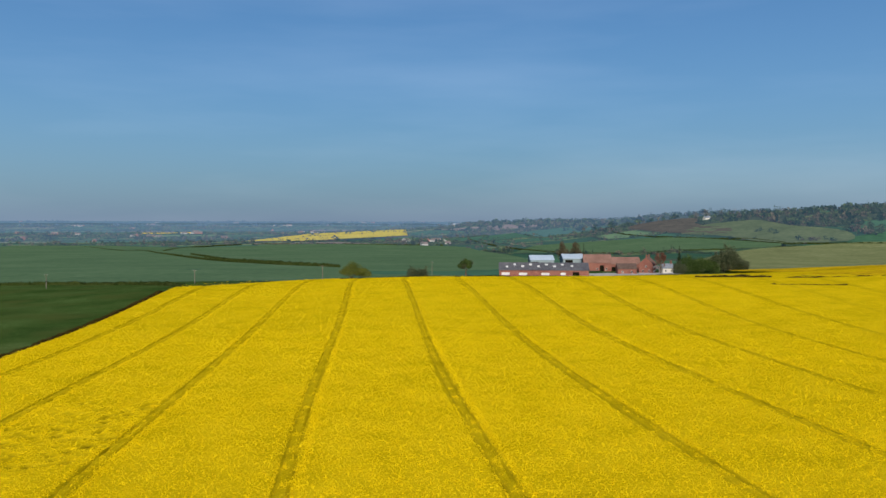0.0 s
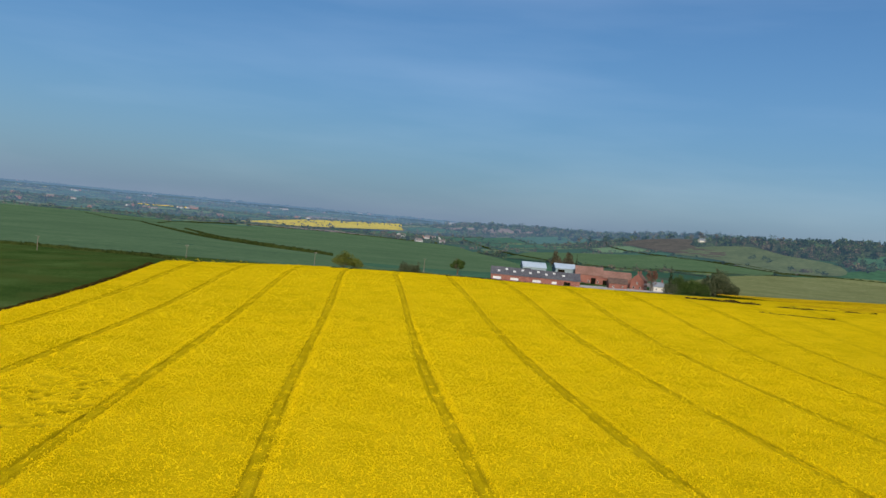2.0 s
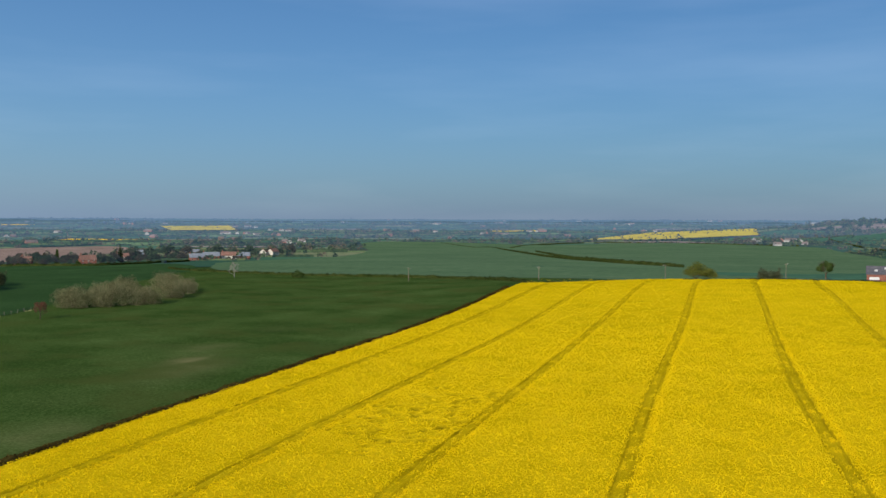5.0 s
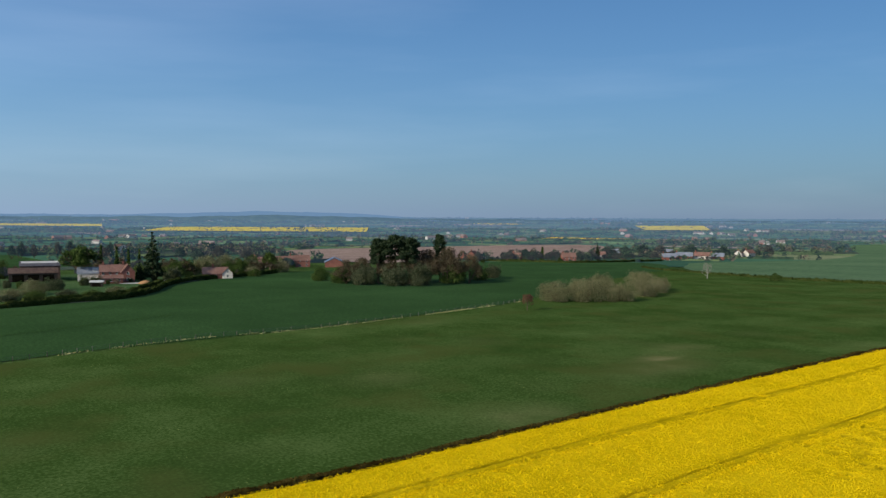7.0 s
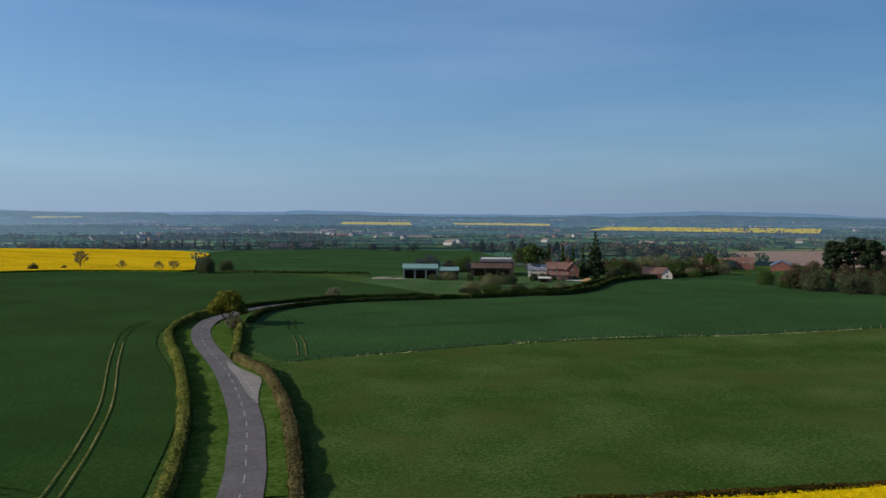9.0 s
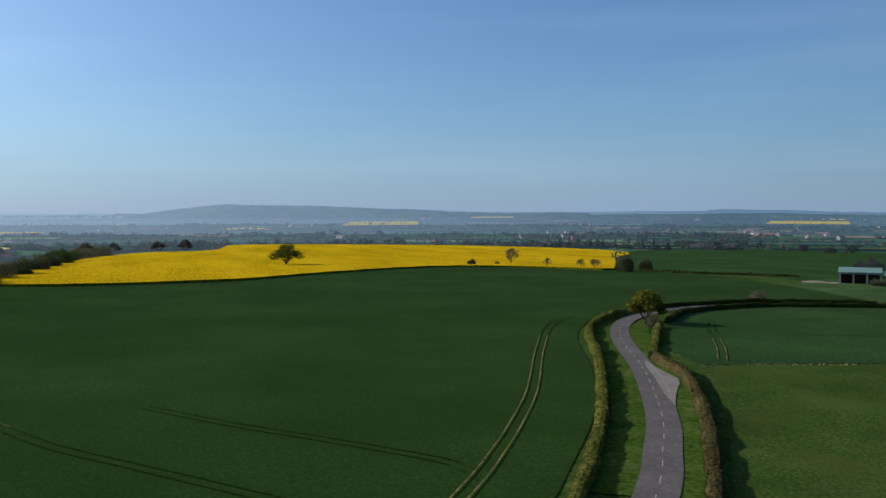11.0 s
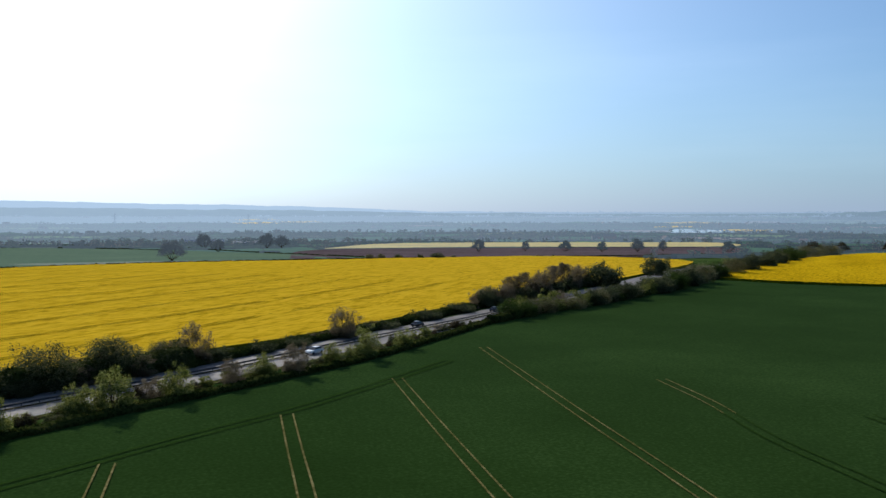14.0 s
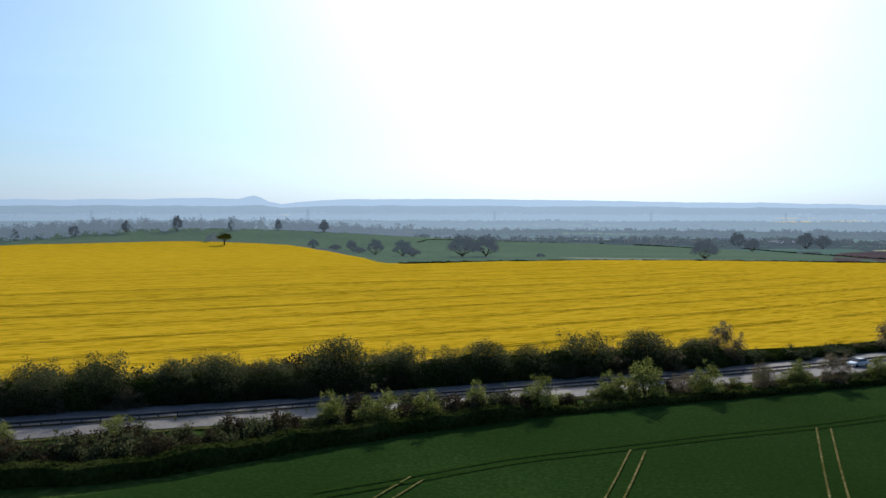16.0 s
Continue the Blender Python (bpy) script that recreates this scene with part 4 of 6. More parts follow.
# ---- hedges ----
mat_hedge = material("clipped hawthorn hedge", (rgb("3f4a1c"), rgb("606430"), rgb("7f7a40")), 0.6, 0.95, leaf=0.25, islands=0.3)
mat_hedge_brown = material("brown clipped hedge", (rgb("3f3924"), rgb("554e32"), rgb("6a6240")), 0.6, 0.95, leaf=0.25, islands=0.3)
mat_hedge_dark = material("dark hedge", (rgb("242e18"), rgb("364020"), rgb("4c502e")), 0.6, 0.95, leaf=0.3, islands=0.3)
mat_ditch = material("dark rough growth", (rgb("26200f"), rgb("3a3018"), rgb("4e4424")), 0.5, 0.95, leaf=0.1, islands=0.3)


def hedge(points, high, wide, mat, label, leaf=0.13, density=16.0, group="hedges", name="hedge"):
    """A hedge: a rough solid core along the line, covered by leaf clumps."""
    line = curve_through(points, max(1.2, wide * 0.6))
    verts, faces = [], []
    shape = ((-0.5, 0), (-0.52, 0.55), (-0.36, 0.93), (0.0, 1.0), (0.36, 0.93), (0.52, 0.55), (0.5, 0))
    for k, (p, s) in enumerate(zip(line, sides(line))):
        grow = 0.88 + 0.3 * noise.noise((p.x / 5, p.y / 5, 1.0)) + 0.16 * noise.noise((p.x, p.y, 2.0))
        for a, b in shape:
            q = p + s * a * wide * (0.9 + 0.4 * noise.noise((p.x / 2, p.y / 2, a * 3)))
            verts.append((q.x, q.y, height(q.x, q.y) + b * high * grow - (0.1 if b == 0 else 0)))
    n = len(shape)
    for k in range(len(line) - 1):
        for i in range(n - 1):
            faces.append((k * n + i, k * n + i + 1, (k + 1) * n + i + 1, (k + 1) * n + i))
    faces += [tuple(range(n)), tuple(range(len(verts) - n, len(verts)))[::-1]]
    g = np.random.RandomState(len(line))
    count = int(len(line) * max(1.2, wide * 0.6) * (2 * high + wide) * density)
    v = np.array(verts)
    k = g.randint(0, len(line) - 1, count)
    i = g.randint(0, n - 1, count)
    u, w = g.rand(count, 1), g.rand(count, 1)
    c = (v[k * n + i] * (1 - u) + v[k * n + i + 1] * u) * (1 - w) + (v[(k + 1) * n + i] * (1 - u) + v[(k + 1) * n + i + 1] * u) * w
    a = g.normal(size=(count, 3)) * leaf * 0.6
    b = g.normal(size=(count, 3)) * leaf * 0.6
    b[:, 2] += leaf * 0.4
    q = np.stack([c - a - b * 0.3, c - a * 0.2 + b, c + a + b * 0.3, c + a * 0.1 - b * 0.5], 1).reshape(-1, 3)
    m = len(verts)
    verts += q.tolist()
    faces += (np.arange(count * 4).reshape(-1, 4) + m).tolist()
    ob = mesh_object(name, verts, faces, mat)
    return tagged(ob, label, "hedge", group)


hedge([(-60, -15.6), (-93, -17.2), (-108, -18.5), (-129, -21), (-156, -25.7), (-181, -30.7), (-212, -38), (-233, -40.4), (-257, -38.8), (-274, -33)], 2.1, 2.0, mat_hedge, "clipped olive green hedge beside the winding lane", group="lane hedges")
hedge([(-60, -3), (-89, -3.2), (-97, -3.6), (-112, -4.5), (-130, -6.1), (-149, -8.8), (-166.6, -12.4), (-175, -16.2), (-181, -18.6)], 2.0, 2.0, mat_hedge_brown, "brownish clipped hedge between lane and pasture", group="lane hedges")
hedge([(-183, -19.4), (-203, -21), (-220, -22.4), (-238, -23.6)], 1.8, 1.9, mat_hedge, "short clipped green hedge beside the lane", group="lane hedges")
hedge([(-246, -22), (-272, -19), (-290, -8), (-303, 8), (-311, 40), (-314, 52)], 1.9, 2.0, mat_hedge_dark, "dark hedge edging the cereal field", group="lane hedges")
hedge([(-274, -33), (-292, -23), (-308, -8), (-318, 10), (-323, 40)], 1.7, 1.8, mat_hedge_dark, "dark hedge on the far side of the lane", group="lane hedges")
hedge([(-314, 52), (-322, 75), (-327, 93), (-350, 112), (-383, 130), (-410, 155), (-437, 197), (-452, 215)], 2.4, 2.4, mat_hedge_dark, "tall dark hedge below the farmhouses", 0.3, 6, "lane hedges")
hedge([(-330, 60), (-336, 80), (-342, 96), (-366, 112), (-395, 130)], 2.0, 2.2, mat_hedge_dark, "dark garden hedge along the lane", 0.3, 6, "lane hedges")
hedge([(90, -74), (58, -85), (46, -94), (36, -104), (23, -115.5), (12, -124)], 2.4, 4.0, mat_hedge_dark, "shaded hedge between crop and main road", 0.2, 9, "main road hedges")
hedge([(12, -124), (-2, -132.5), (-14, -140), (-35, -152.5), (-59, -168), (-84, -189), (-106, -208)], 1.25, 2.8, mat_hedge_dark, "low shaded hedge between crop and main road", 0.25, 8, "main road hedges")
hedge([(-108, -209), (-132, -225), (-176, -246), (-215, -271), (-250, -294)], 2.2, 4.0, mat_hedge_dark, "shaded hedge where the main road bends", 0.3, 6, "main road hedges")
hedge([(112, -97), (71, -121), (38, -139), (2, -160), (-22, -173)], 4.6, 5.5, mat_hedge_dark, "tall tangled hedge behind the main road", 0.25, 6, "main road hedges")
hedge([(-22, -173), (-50, -193), (-78, -212), (-112, -238), (-150, -266), (-205, -306)], 2.0, 4.5, mat_hedge_dark, "tangled hedge behind the main road", 0.3, 6, "main road hedges")
hedge([(rape_row(-93.5, y), y) for y in range(20, 340, 16)], 1.25, 1.7, mat_ditch, "low dark brown hedge along the rape's edge", 0.15, 10, "field hedges")
for line, high, words in (
    ([(-106, 350), (-143, 398), (-184, 422), (-214, 419), (-261, 415), (-355, 441), (-400, 470)], 1.6, "low dark hedge closing the pasture"),
    ([(-704, 1680), (-549, 1459), (-498, 1440), (-299, 1006), (-175, 801), (-93, 737)], 3.5, "long dark hedge across the wheat"),
    ([(-473, 1448), (-490, 1649), (-424, 1852), (-283, 1900), (0, 1786)], 4, "distant hedge between wheat fields"),
    ([(61, 2100), (111, 1685), (174, 1319)], 4, "distant hedge running down to the farm"),
    ([(431, 1765), (519, 1512), (551, 1414), (591, 1376), (700, 1300)], 4, "hedge below the wooded hill"),
    ([(190, 1309), (274, 1257), (370, 1350), (464, 1345), (567, 1339)], 3, "hedge behind the brick farm"),
    ([(188, -866), (174, -948), (42, -1060)], 1.8, "hedge between green fields"), ([(3, -1135), (-100, -951)], 2.0, "hedge between green fields"),
    ([(136, -1579), (42, -1468), (-121, -1317)], 2.0, "hedge between green fields"), ([(-138, -1055), (-220, -647)], 1.6, "hedge between green fields"),
    ([(-492, -58), (-479, -37), (-474, -16), (-471, -2), (-462, 22)], 1.3, "low dark hedge between cereal fields"),
    ([(118, -490), (58, -534), (-50, -580), (-218, -602), (-400, -600), (-560, -640)], 1.6, "low hedge behind the yellow field"),
    
):
    hedge(line, high, high * 0.9, mat_hedge_dark, words, 0.5, 1.6, "field hedges")


# ---- the far plain ----
def inside(x, y, grow=0.0):
    """Whether a plan point lies in one of the fields laid above."""
    for poly in FIELDS:
        hit, j = False, len(poly) - 1
        for i in range(len(poly)):
            a, b = poly[i], poly[j]
            if (a.y > y) != (b.y > y) and x < (b.x - a.x) * (y - a.y) / (b.y - a.y) + a.x:
                hit = not hit
            j = i
        if hit:
            return True
    return False


def ring_of(r):
    return next(i for i, (far, _) in enumerate(HAZES) if r < far)


def clumps(spots, mats, name, label, seed, quads, size, kinds=None):
    """Trees too far and too many to count: each one a loose heap of leaf clumps, all in one mesh. Spots: x, y, height, width, material."""
    g = np.random.RandomState(seed)
    s = np.array(spots, float)
    n = len(s)
    base = np.array([height(x, y) for x, y in s[:, :2]])
    h, w = s[:, 2], s[:, 3]
    lobes = g.normal(size=(n, 6, 3))
    lobes /= np.linalg.norm(lobes, axis=2)[:, :, None]
    lobes *= 0.55
    pick = g.randint(0, 6, (n, quads))
    d = g.normal(size=(n, quads, 3))
    d /= np.linalg.norm(d, axis=2)[:, :, None]
    c = np.take_along_axis(lobes, pick[:, :, None].repeat(3, 2), 1) + d * (0.25 + 0.3 * g.rand(n, quads, 1))
    c *= np.stack([w * 0.5, w * 0.5, h * 0.44], 1)[:, None, :]
    c += np.stack([s[:, 0], s[:, 1], base + h * 0.5], 1)[:, None, :]
    c[:, : quads // 6, :2] = s[:, None, :2] + g.normal(size=(n, quads // 6, 2)) * w[:, None, None] * 0.06
    c[:, : quads // 6, 2] = base[:, None] + h[:, None] * 0.35 * g.rand(n, quads // 6)
    c = c.reshape(-1, 3)
    k = len(c)
    sz = (size * w[:, None] * np.ones((1, quads))).reshape(-1, 1)
    a = g.normal(size=(k, 3))
    b = np.cross(a, g.normal(size=(k, 3)))
    a *= sz / np.linalg.norm(a, axis=1)[:, None]
    b *= sz / np.linalg.norm(b, axis=1)[:, None]
    v = np.stack([c - a, c - b * 0.8, c + a, c + b * 0.8], 1).reshape(-1, 3)
    index = s[:, 4].astype(int).repeat(quads).tolist()
    ob = mesh_object(name, v.tolist(), np.arange(k * 4).reshape(-1, 4).tolist(), mats, index=index)
    tagged(ob, label, "trees", kind="stuff")


PALETTE = (("green", CROP_FAR), ("deep green", (rgb("2a442a"), rgb("314d30"), rgb("3a5638"))), ("pale green", PALE), ("soil", SOIL), ("straw", TAN), ("yellow", YELLOW), ("wood floor", WOODS))
OFTEN = (40, 26, 6, 5, 5, 2, 16)
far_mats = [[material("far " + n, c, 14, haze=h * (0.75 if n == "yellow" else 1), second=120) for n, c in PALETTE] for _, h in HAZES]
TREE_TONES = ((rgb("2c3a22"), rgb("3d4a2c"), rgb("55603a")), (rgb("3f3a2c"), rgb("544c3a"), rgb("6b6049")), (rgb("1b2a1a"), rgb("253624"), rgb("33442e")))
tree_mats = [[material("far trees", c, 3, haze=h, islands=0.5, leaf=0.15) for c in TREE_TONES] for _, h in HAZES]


def far_plain():
    rnd = random.Random(21)
    step_x, step_y, turn = 215, 165, 0.42
    n = 27
    node = {}
    for i in range(-n, n + 1):
        for j in range(-n - 8, n + 9):
            u = (i + rnd.uniform(-0.28, 0.28)) * step_x
            v = (j + rnd.uniform(-0.28, 0.28)) * step_y
            node[i, j] = (u * math.cos(turn) - v * math.sin(turn), u * math.sin(turn) + v * math.cos(turn))
    verts, faces, index = [[] for _ in HAZES], [[] for _ in HAZES], [[] for _ in HAZES]
    trees = [[] for _ in HAZES]
    hedge_v, hedge_f = [[] for _ in HAZES], [[] for _ in HAZES]

    def free(x, y):
        r = math.hypot(x, y)
        return 4700 > r > 640 and not (r < 2200 and inside(x, y)) and not (r < 1150 and y > 0 and x > -150)

    def add_tree(x, y, h, w, tone):
        if free(x, y):
            trees[ring_of(math.hypot(x, y))].append((x, y, h, w, tone))

    for (i, j), a in node.items():
        if (i + 1, j + 1) not in node or (i + 1, j) not in node or (i, j + 1) not in node:
            continue
        b, c, d = node[i + 1, j], node[i + 1, j + 1], node[i, j + 1]
        x, y = (a[0] + c[0]) / 2, (a[1] + c[1]) / 2
        r = math.hypot(x, y)
        kind = rnd.choices(range(len(PALETTE)), OFTEN)[0]
        hilly = x > 350 and 1300 < y < 2600 and r < 2900
        if hilly and height(x, y) > 9:
            kind = rnd.choice((6, 6, 6, 6, 0))
        if kind == 5 and r < 1900:
            kind = 1
        if 640 < r < 4650:
            k = ring_of(r)
            m, base = 6, len(verts[k])
            for p in range(m + 1):
                for q in range(m + 1):
                    s, t = p / m, q / m
                    px = (a[0] * (1 - s) + b[0] * s) * (1 - t) + (d[0] * (1 - s) + c[0] * s) * t
                    py = (a[1] * (1 - s) + b[1] * s) * (1 - t) + (d[1] * (1 - s) + c[1] * s) * t
                    rr = math.hypot(px, py)
                    verts[k].append((px, py, height(px, py) + (0.25 + 0.00045 * rr if rr > 560 else -1)))
            for p in range(m):
                for q in range(m):
                    o = base + p * (m + 1) + q
                    faces[k].append((o, o + m + 1, o + m + 2, o + 1))
                    index[k].append(kind)
            if kind == 6:
                for _ in range(int(34 if r < 2500 else 22)):
                    s, t = rnd.random(), rnd.random()
                    px = (a[0] * (1 - s) + b[0] * s) * (1 - t) + (d[0] * (1 - s) + c[0] * s) * t
                    py = (a[1] * (1 - s) + b[1] * s) * (1 - t) + (d[1] * (1 - s) + c[1] * s) * t
                    add_tree(px, py, rnd.uniform(9, 15), rnd.uniform(11, 18), rnd.choice((0, 0, 1, 1, 2)))
            elif rnd.random() < 0.5:
                for _ in range(rnd.randint(1, 6)):
                    add_tree(x + rnd.uniform(-60, 60), y + rnd.uniform(-50, 50), rnd.uniform(7, 12), rnd.uniform(7, 13), rnd.choice((0, 1, 2)))
        for e in (b, d):
            length = math.dist(a, e)
            if rnd.random() < 0.86:
                tone = rnd.choice((0, 0, 1, 2))
                spot = rnd.uniform(0, 40)
                thick = rnd.choice((11, 17, 30)) if r > 900 else rnd.choice((24, 50, 90))
                while spot < length:
                    u = spot / length
                    add_tree(a[0] + (e[0] - a[0]) * u + rnd.uniform(-3, 3), a[1] + (e[1] - a[1]) * u + rnd.uniform(-3, 3), rnd.uniform(6, 13), rnd.uniform(7, 14), rnd.choice((tone, 0, 1)))
                    spot += rnd.uniform(0.4, 1.6) * thick
            # the hedge itself
            m = 6
            for q in range(m):
                p0 = [a[z] + (e[z] - a[z]) * q / m for z in (0, 1)]
                p1 = [a[z] + (e[z] - a[z]) * (q + 1) / m for z in (0, 1)]
                if not (free(*p0) and free(*p1)):
                    continue
                k = ring_of(math.hypot(*p0))
                top = rnd.uniform(1.6, 3.4)
                o = len(hedge_v[k])
                nx, ny = -(p1[1] - p0[1]) / length * m * 1.3, (p1[0] - p0[0]) / length * m * 1.3
                for p, s, z in ((p0, 1, -0.5), (p1, 1, -0.5), (p1, 0.6, top), (p0, 0.6, top), (p0, -0.6, top), (p1, -0.6, top), (p1, -1, -0.5), (p0, -1, -0.5)):
                    hedge_v[k].append((p[0] + nx * s, p[1] + ny * s, height(*p) + z + 0.0004 * r))
                hedge_f[k] += [(o, o + 1, o + 2, o + 3), (o + 3, o + 2, o + 5, o + 4), (o + 4, o + 5, o + 6, o + 7)]
    for k in range(len(HAZES)):
        ob = mesh_object("backdrop_fields", verts[k], faces[k], far_mats[k], index=index[k])
        tagged(ob, "patchwork of green, brown and straw fields fading into haze", "fields", kind="structure")
        if hedge_f[k]:
            ob = mesh_object("backdrop_hedges", hedge_v[k], hedge_f[k], tree_mats[k][0])
            tagged(ob, "dark hedgerows between the distant fields", "hedges", kind="stuff")
        if trees[k]:
            clumps(trees[k], tree_mats[k], "distant_trees", "distant hedgerow trees and woods in blue haze", 60 + k, (44, 24, 13, 8, 6)[k], (0.1, 0.13, 0.175, 0.21, 0.23)[k])


far_plain()


def hill_wood():
    """The woods along the top and flank of the hill."""
    rnd = random.Random(8)
    spots = [[], [], []]
    while sum(map(len, spots)) < 1700:
        x, y = rnd.uniform(60, 1800), rnd.uniform(1250, 3100)
        if height(x, y) > 12 + 14 * noise.noise((x / 160, y / 160, 5.0)) and math.hypot(x, y) > 1500 and not inside(x, y):
            r = math.hypot(x, y)
            spots[min(2, ring_of(r))].append((x, y, rnd.uniform(10, 20), rnd.uniform(12, 22), rnd.choice((0, 0, 1, 2, 2))))
    for k, s in enumerate(spots):
        if s:
            clumps(s, tree_mats[k], "hill_wood", "mixed woodland crowning the hill above the farm", 90 + k, 48, 0.13)


hill_wood()


def tree_belts():
    """Belts of trees on the hill's shoulder, on its skyline, and on the rise where the rape ends in the south."""
    rnd = random.Random(19)
    belts = (
        (((463, 2253), (537, 2236), (622, 2214), (705, 2137), (778, 2058), (740, 1858)), 62, 13, 24, 9, 17, (0, 1, 1, 2), 26),
        (((687, 1704), (706, 1633), (731, 1582), (743, 1558), (720, 1477), (749, 1440)), 46, 12, 21, 10, 17, (2, 2, 1, 0), 20),
        (((880, 1743), (825, 1690), (781, 1705), (760, 1640)), 26, 12, 20, 10, 17, (2, 1, 0), 18),
        (((-40, 2600), (114, 2597), (252, 2588), (405, 2568), (469, 2456)), 70, 12, 26, 11, 19, (0, 1, 2), 30),
        (((585, 1638), (611, 1564), (579, 1503)), 5, 9, 15, 10, 17, (2, 0), 6), (((595, 1436), (611, 1411), (640, 1396)), 9, 8, 13, 9, 15, (2, 0, 1), 6),
        (((380, 2150), (404, 1968), (455, 1677), (550, 1500)), 7, 6, 12, 8, 13, (2, 0), 5),
    )
    spots = [[], [], []]
    for line, count, h0, h1, w0, w1, tones, loose in belts:
        for _ in range(count):
            k = rnd.randrange(len(line) - 1)
            u = rnd.random()
            x = line[k][0] * (1 - u) + line[k + 1][0] * u + rnd.uniform(-loose, loose)
            y = line[k][1] * (1 - u) + line[k + 1][1] * u + rnd.uniform(-loose, loose)
            spots[min(2, ring_of(math.hypot(x, y)))].append((x, y, rnd.uniform(h0, h1), rnd.uniform(w0, w1), rnd.choice(tones)))
    for _ in range(760):
        a, r = radians(rnd.uniform(12.5, 40)), rnd.uniform(1000, 1330)
        spots[1].append((r * math.sin(a), -r * math.cos(a), rnd.uniform(9, 20), rnd.uniform(9, 17), rnd.choice((0, 1, 1))))
    for k, s in enumerate(spots):
        if s:
            clumps(s, tree_mats[k], "tree_belt", "loose belts of mixed trees on the far rises", 190 + k, 110, 0.06)


tree_belts()
for line in (((420, 2154), (404, 1968), (455, 1677), (532, 1543), (550, 1500), (567, 1418)), ((-350, 1190), (-247, 947), (-150, 801), (-88, 726))):
    hedge(line, 3.5, 3.2, mat_hedge_dark, "dark clipped field hedge on open land", 0.5, 1.6, "field hedges")


def far_hills():
    """Hills behind the plain: bearing and rise in degrees along the skyline."""
    sky_line = ((0, 0.02), (8, 0.1), (30, 0.1), (55, 0.13), (58.6, 0.36), (61, 0.46), (66, 0.5), (69, 0.42), (74, 0.26), (80, 0.25), (85, 0.28), (88, 0.4), (92, 0.47), (93, 0.36), (100, 0.3), (105.5, 0.27), (110, 0.38), (115.4, 0.6), (119, 0.7), (124, 0.78), (127, 0.5), (129.4, 0.14), (140, 0.1), (156.8, 0.2), (162, 0.42), (168, 0.58), (175, 0.67), (182, 0.8), (190, 0.9), (197.5, 0.84), (200, 0.66), (201.3, 0.55), (202.1, 0.7), (202.6, 0.96), (203, 1.06), (203.4, 1.0), (203.9, 0.84), (204.8, 0.86), (206, 0.9), (211.6, 0.78), (218, 0.72), (240, 0.6), (300, 0.2), (360, 0.02))
    # the pale blue is haze painted on as emission, strongest on the back ring
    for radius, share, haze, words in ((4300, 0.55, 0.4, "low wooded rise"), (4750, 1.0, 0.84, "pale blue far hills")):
        verts, faces = [], []
        n = 1440
        for k in range(n):
            a = 360 * k / n
            e = next(e0 + (e1 - e0) * (a - a0) / (a1 - a0) for (a0, e0), (a1, e1) in zip(sky_line, sky_line[1:]) if a <= a1)
            if share < 1:
                e = min(e, 0.8) * (1 if 100 < a < 131 else share) + 0.05 * noise.noise((a / 3, 0, 0)) - 0.03
            e += 0.03 * noise.noise((a * 2.2, 7, share)) + 0.05 * noise.noise((a * 0.45, 3, share))
            x, y = -math.sin(radians(a)), math.cos(radians(a))
            top = CAM_Z + radius * math.tan(radians(e))
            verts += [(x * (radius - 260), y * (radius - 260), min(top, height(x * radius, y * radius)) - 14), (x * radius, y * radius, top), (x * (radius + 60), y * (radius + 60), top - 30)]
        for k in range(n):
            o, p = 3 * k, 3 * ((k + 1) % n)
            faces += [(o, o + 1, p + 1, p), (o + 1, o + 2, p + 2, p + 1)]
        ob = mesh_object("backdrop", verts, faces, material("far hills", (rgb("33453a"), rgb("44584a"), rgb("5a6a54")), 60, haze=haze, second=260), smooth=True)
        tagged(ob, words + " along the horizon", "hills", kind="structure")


far_hills()
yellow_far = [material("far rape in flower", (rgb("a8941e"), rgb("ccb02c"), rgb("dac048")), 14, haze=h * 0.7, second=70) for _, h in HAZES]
for poly, words in (
    ([(-476, 2060), (-333, 2080), (-93, 2300), (-119, 2700), (-415, 2650)], "distant yellow rape field below the horizon"),
    ([(-2560, 790), (-2197, 1340), (-2640, 1620), (-2960, 1000)], "long distant strip of yellow rape"),
    ([(-3240, 480), (-3083, 813), (-3307, 872), (-3423, 500)], "far thin strip of yellow rape"),
    ([(-3250, 41), (-3169, 311), (-3480, 330), (-3525, 67)], "far thin strip of yellow rape"),
    ([(-2613, -1311), (-2843, -1117), (-3178, -1259), (-3051, -1496)], "pale straw field on the far slope"),
    ([(-3715, -1218), (-3886, -1054), (-4200, -1140), (-4100, -1300)], "pale straw field on the far slope"),
    ([(-1900, 2250), (-1750, 2400), (-2080, 2800), (-2250, 2600)], "far thin strip of yellow rape"),
):
    r = max(math.hypot(*p) for p in poly)
    drape("rape_field", poly, yellow_far[ring_of(r)], words, cell=60, round_=False, raise_=1.0)
mat_water = material("still pale water", (rgb("b8c4cc"), rgb("c8d2d8")), 20, 0.15, gloss=0.6)
drape("pond", [(-1320, -1640), (-1375, -1590), (-1530, -1650), (-1520, -1850)], mat_water, "still bright pond among far trees", "water", cell=50, raise_=0.6)


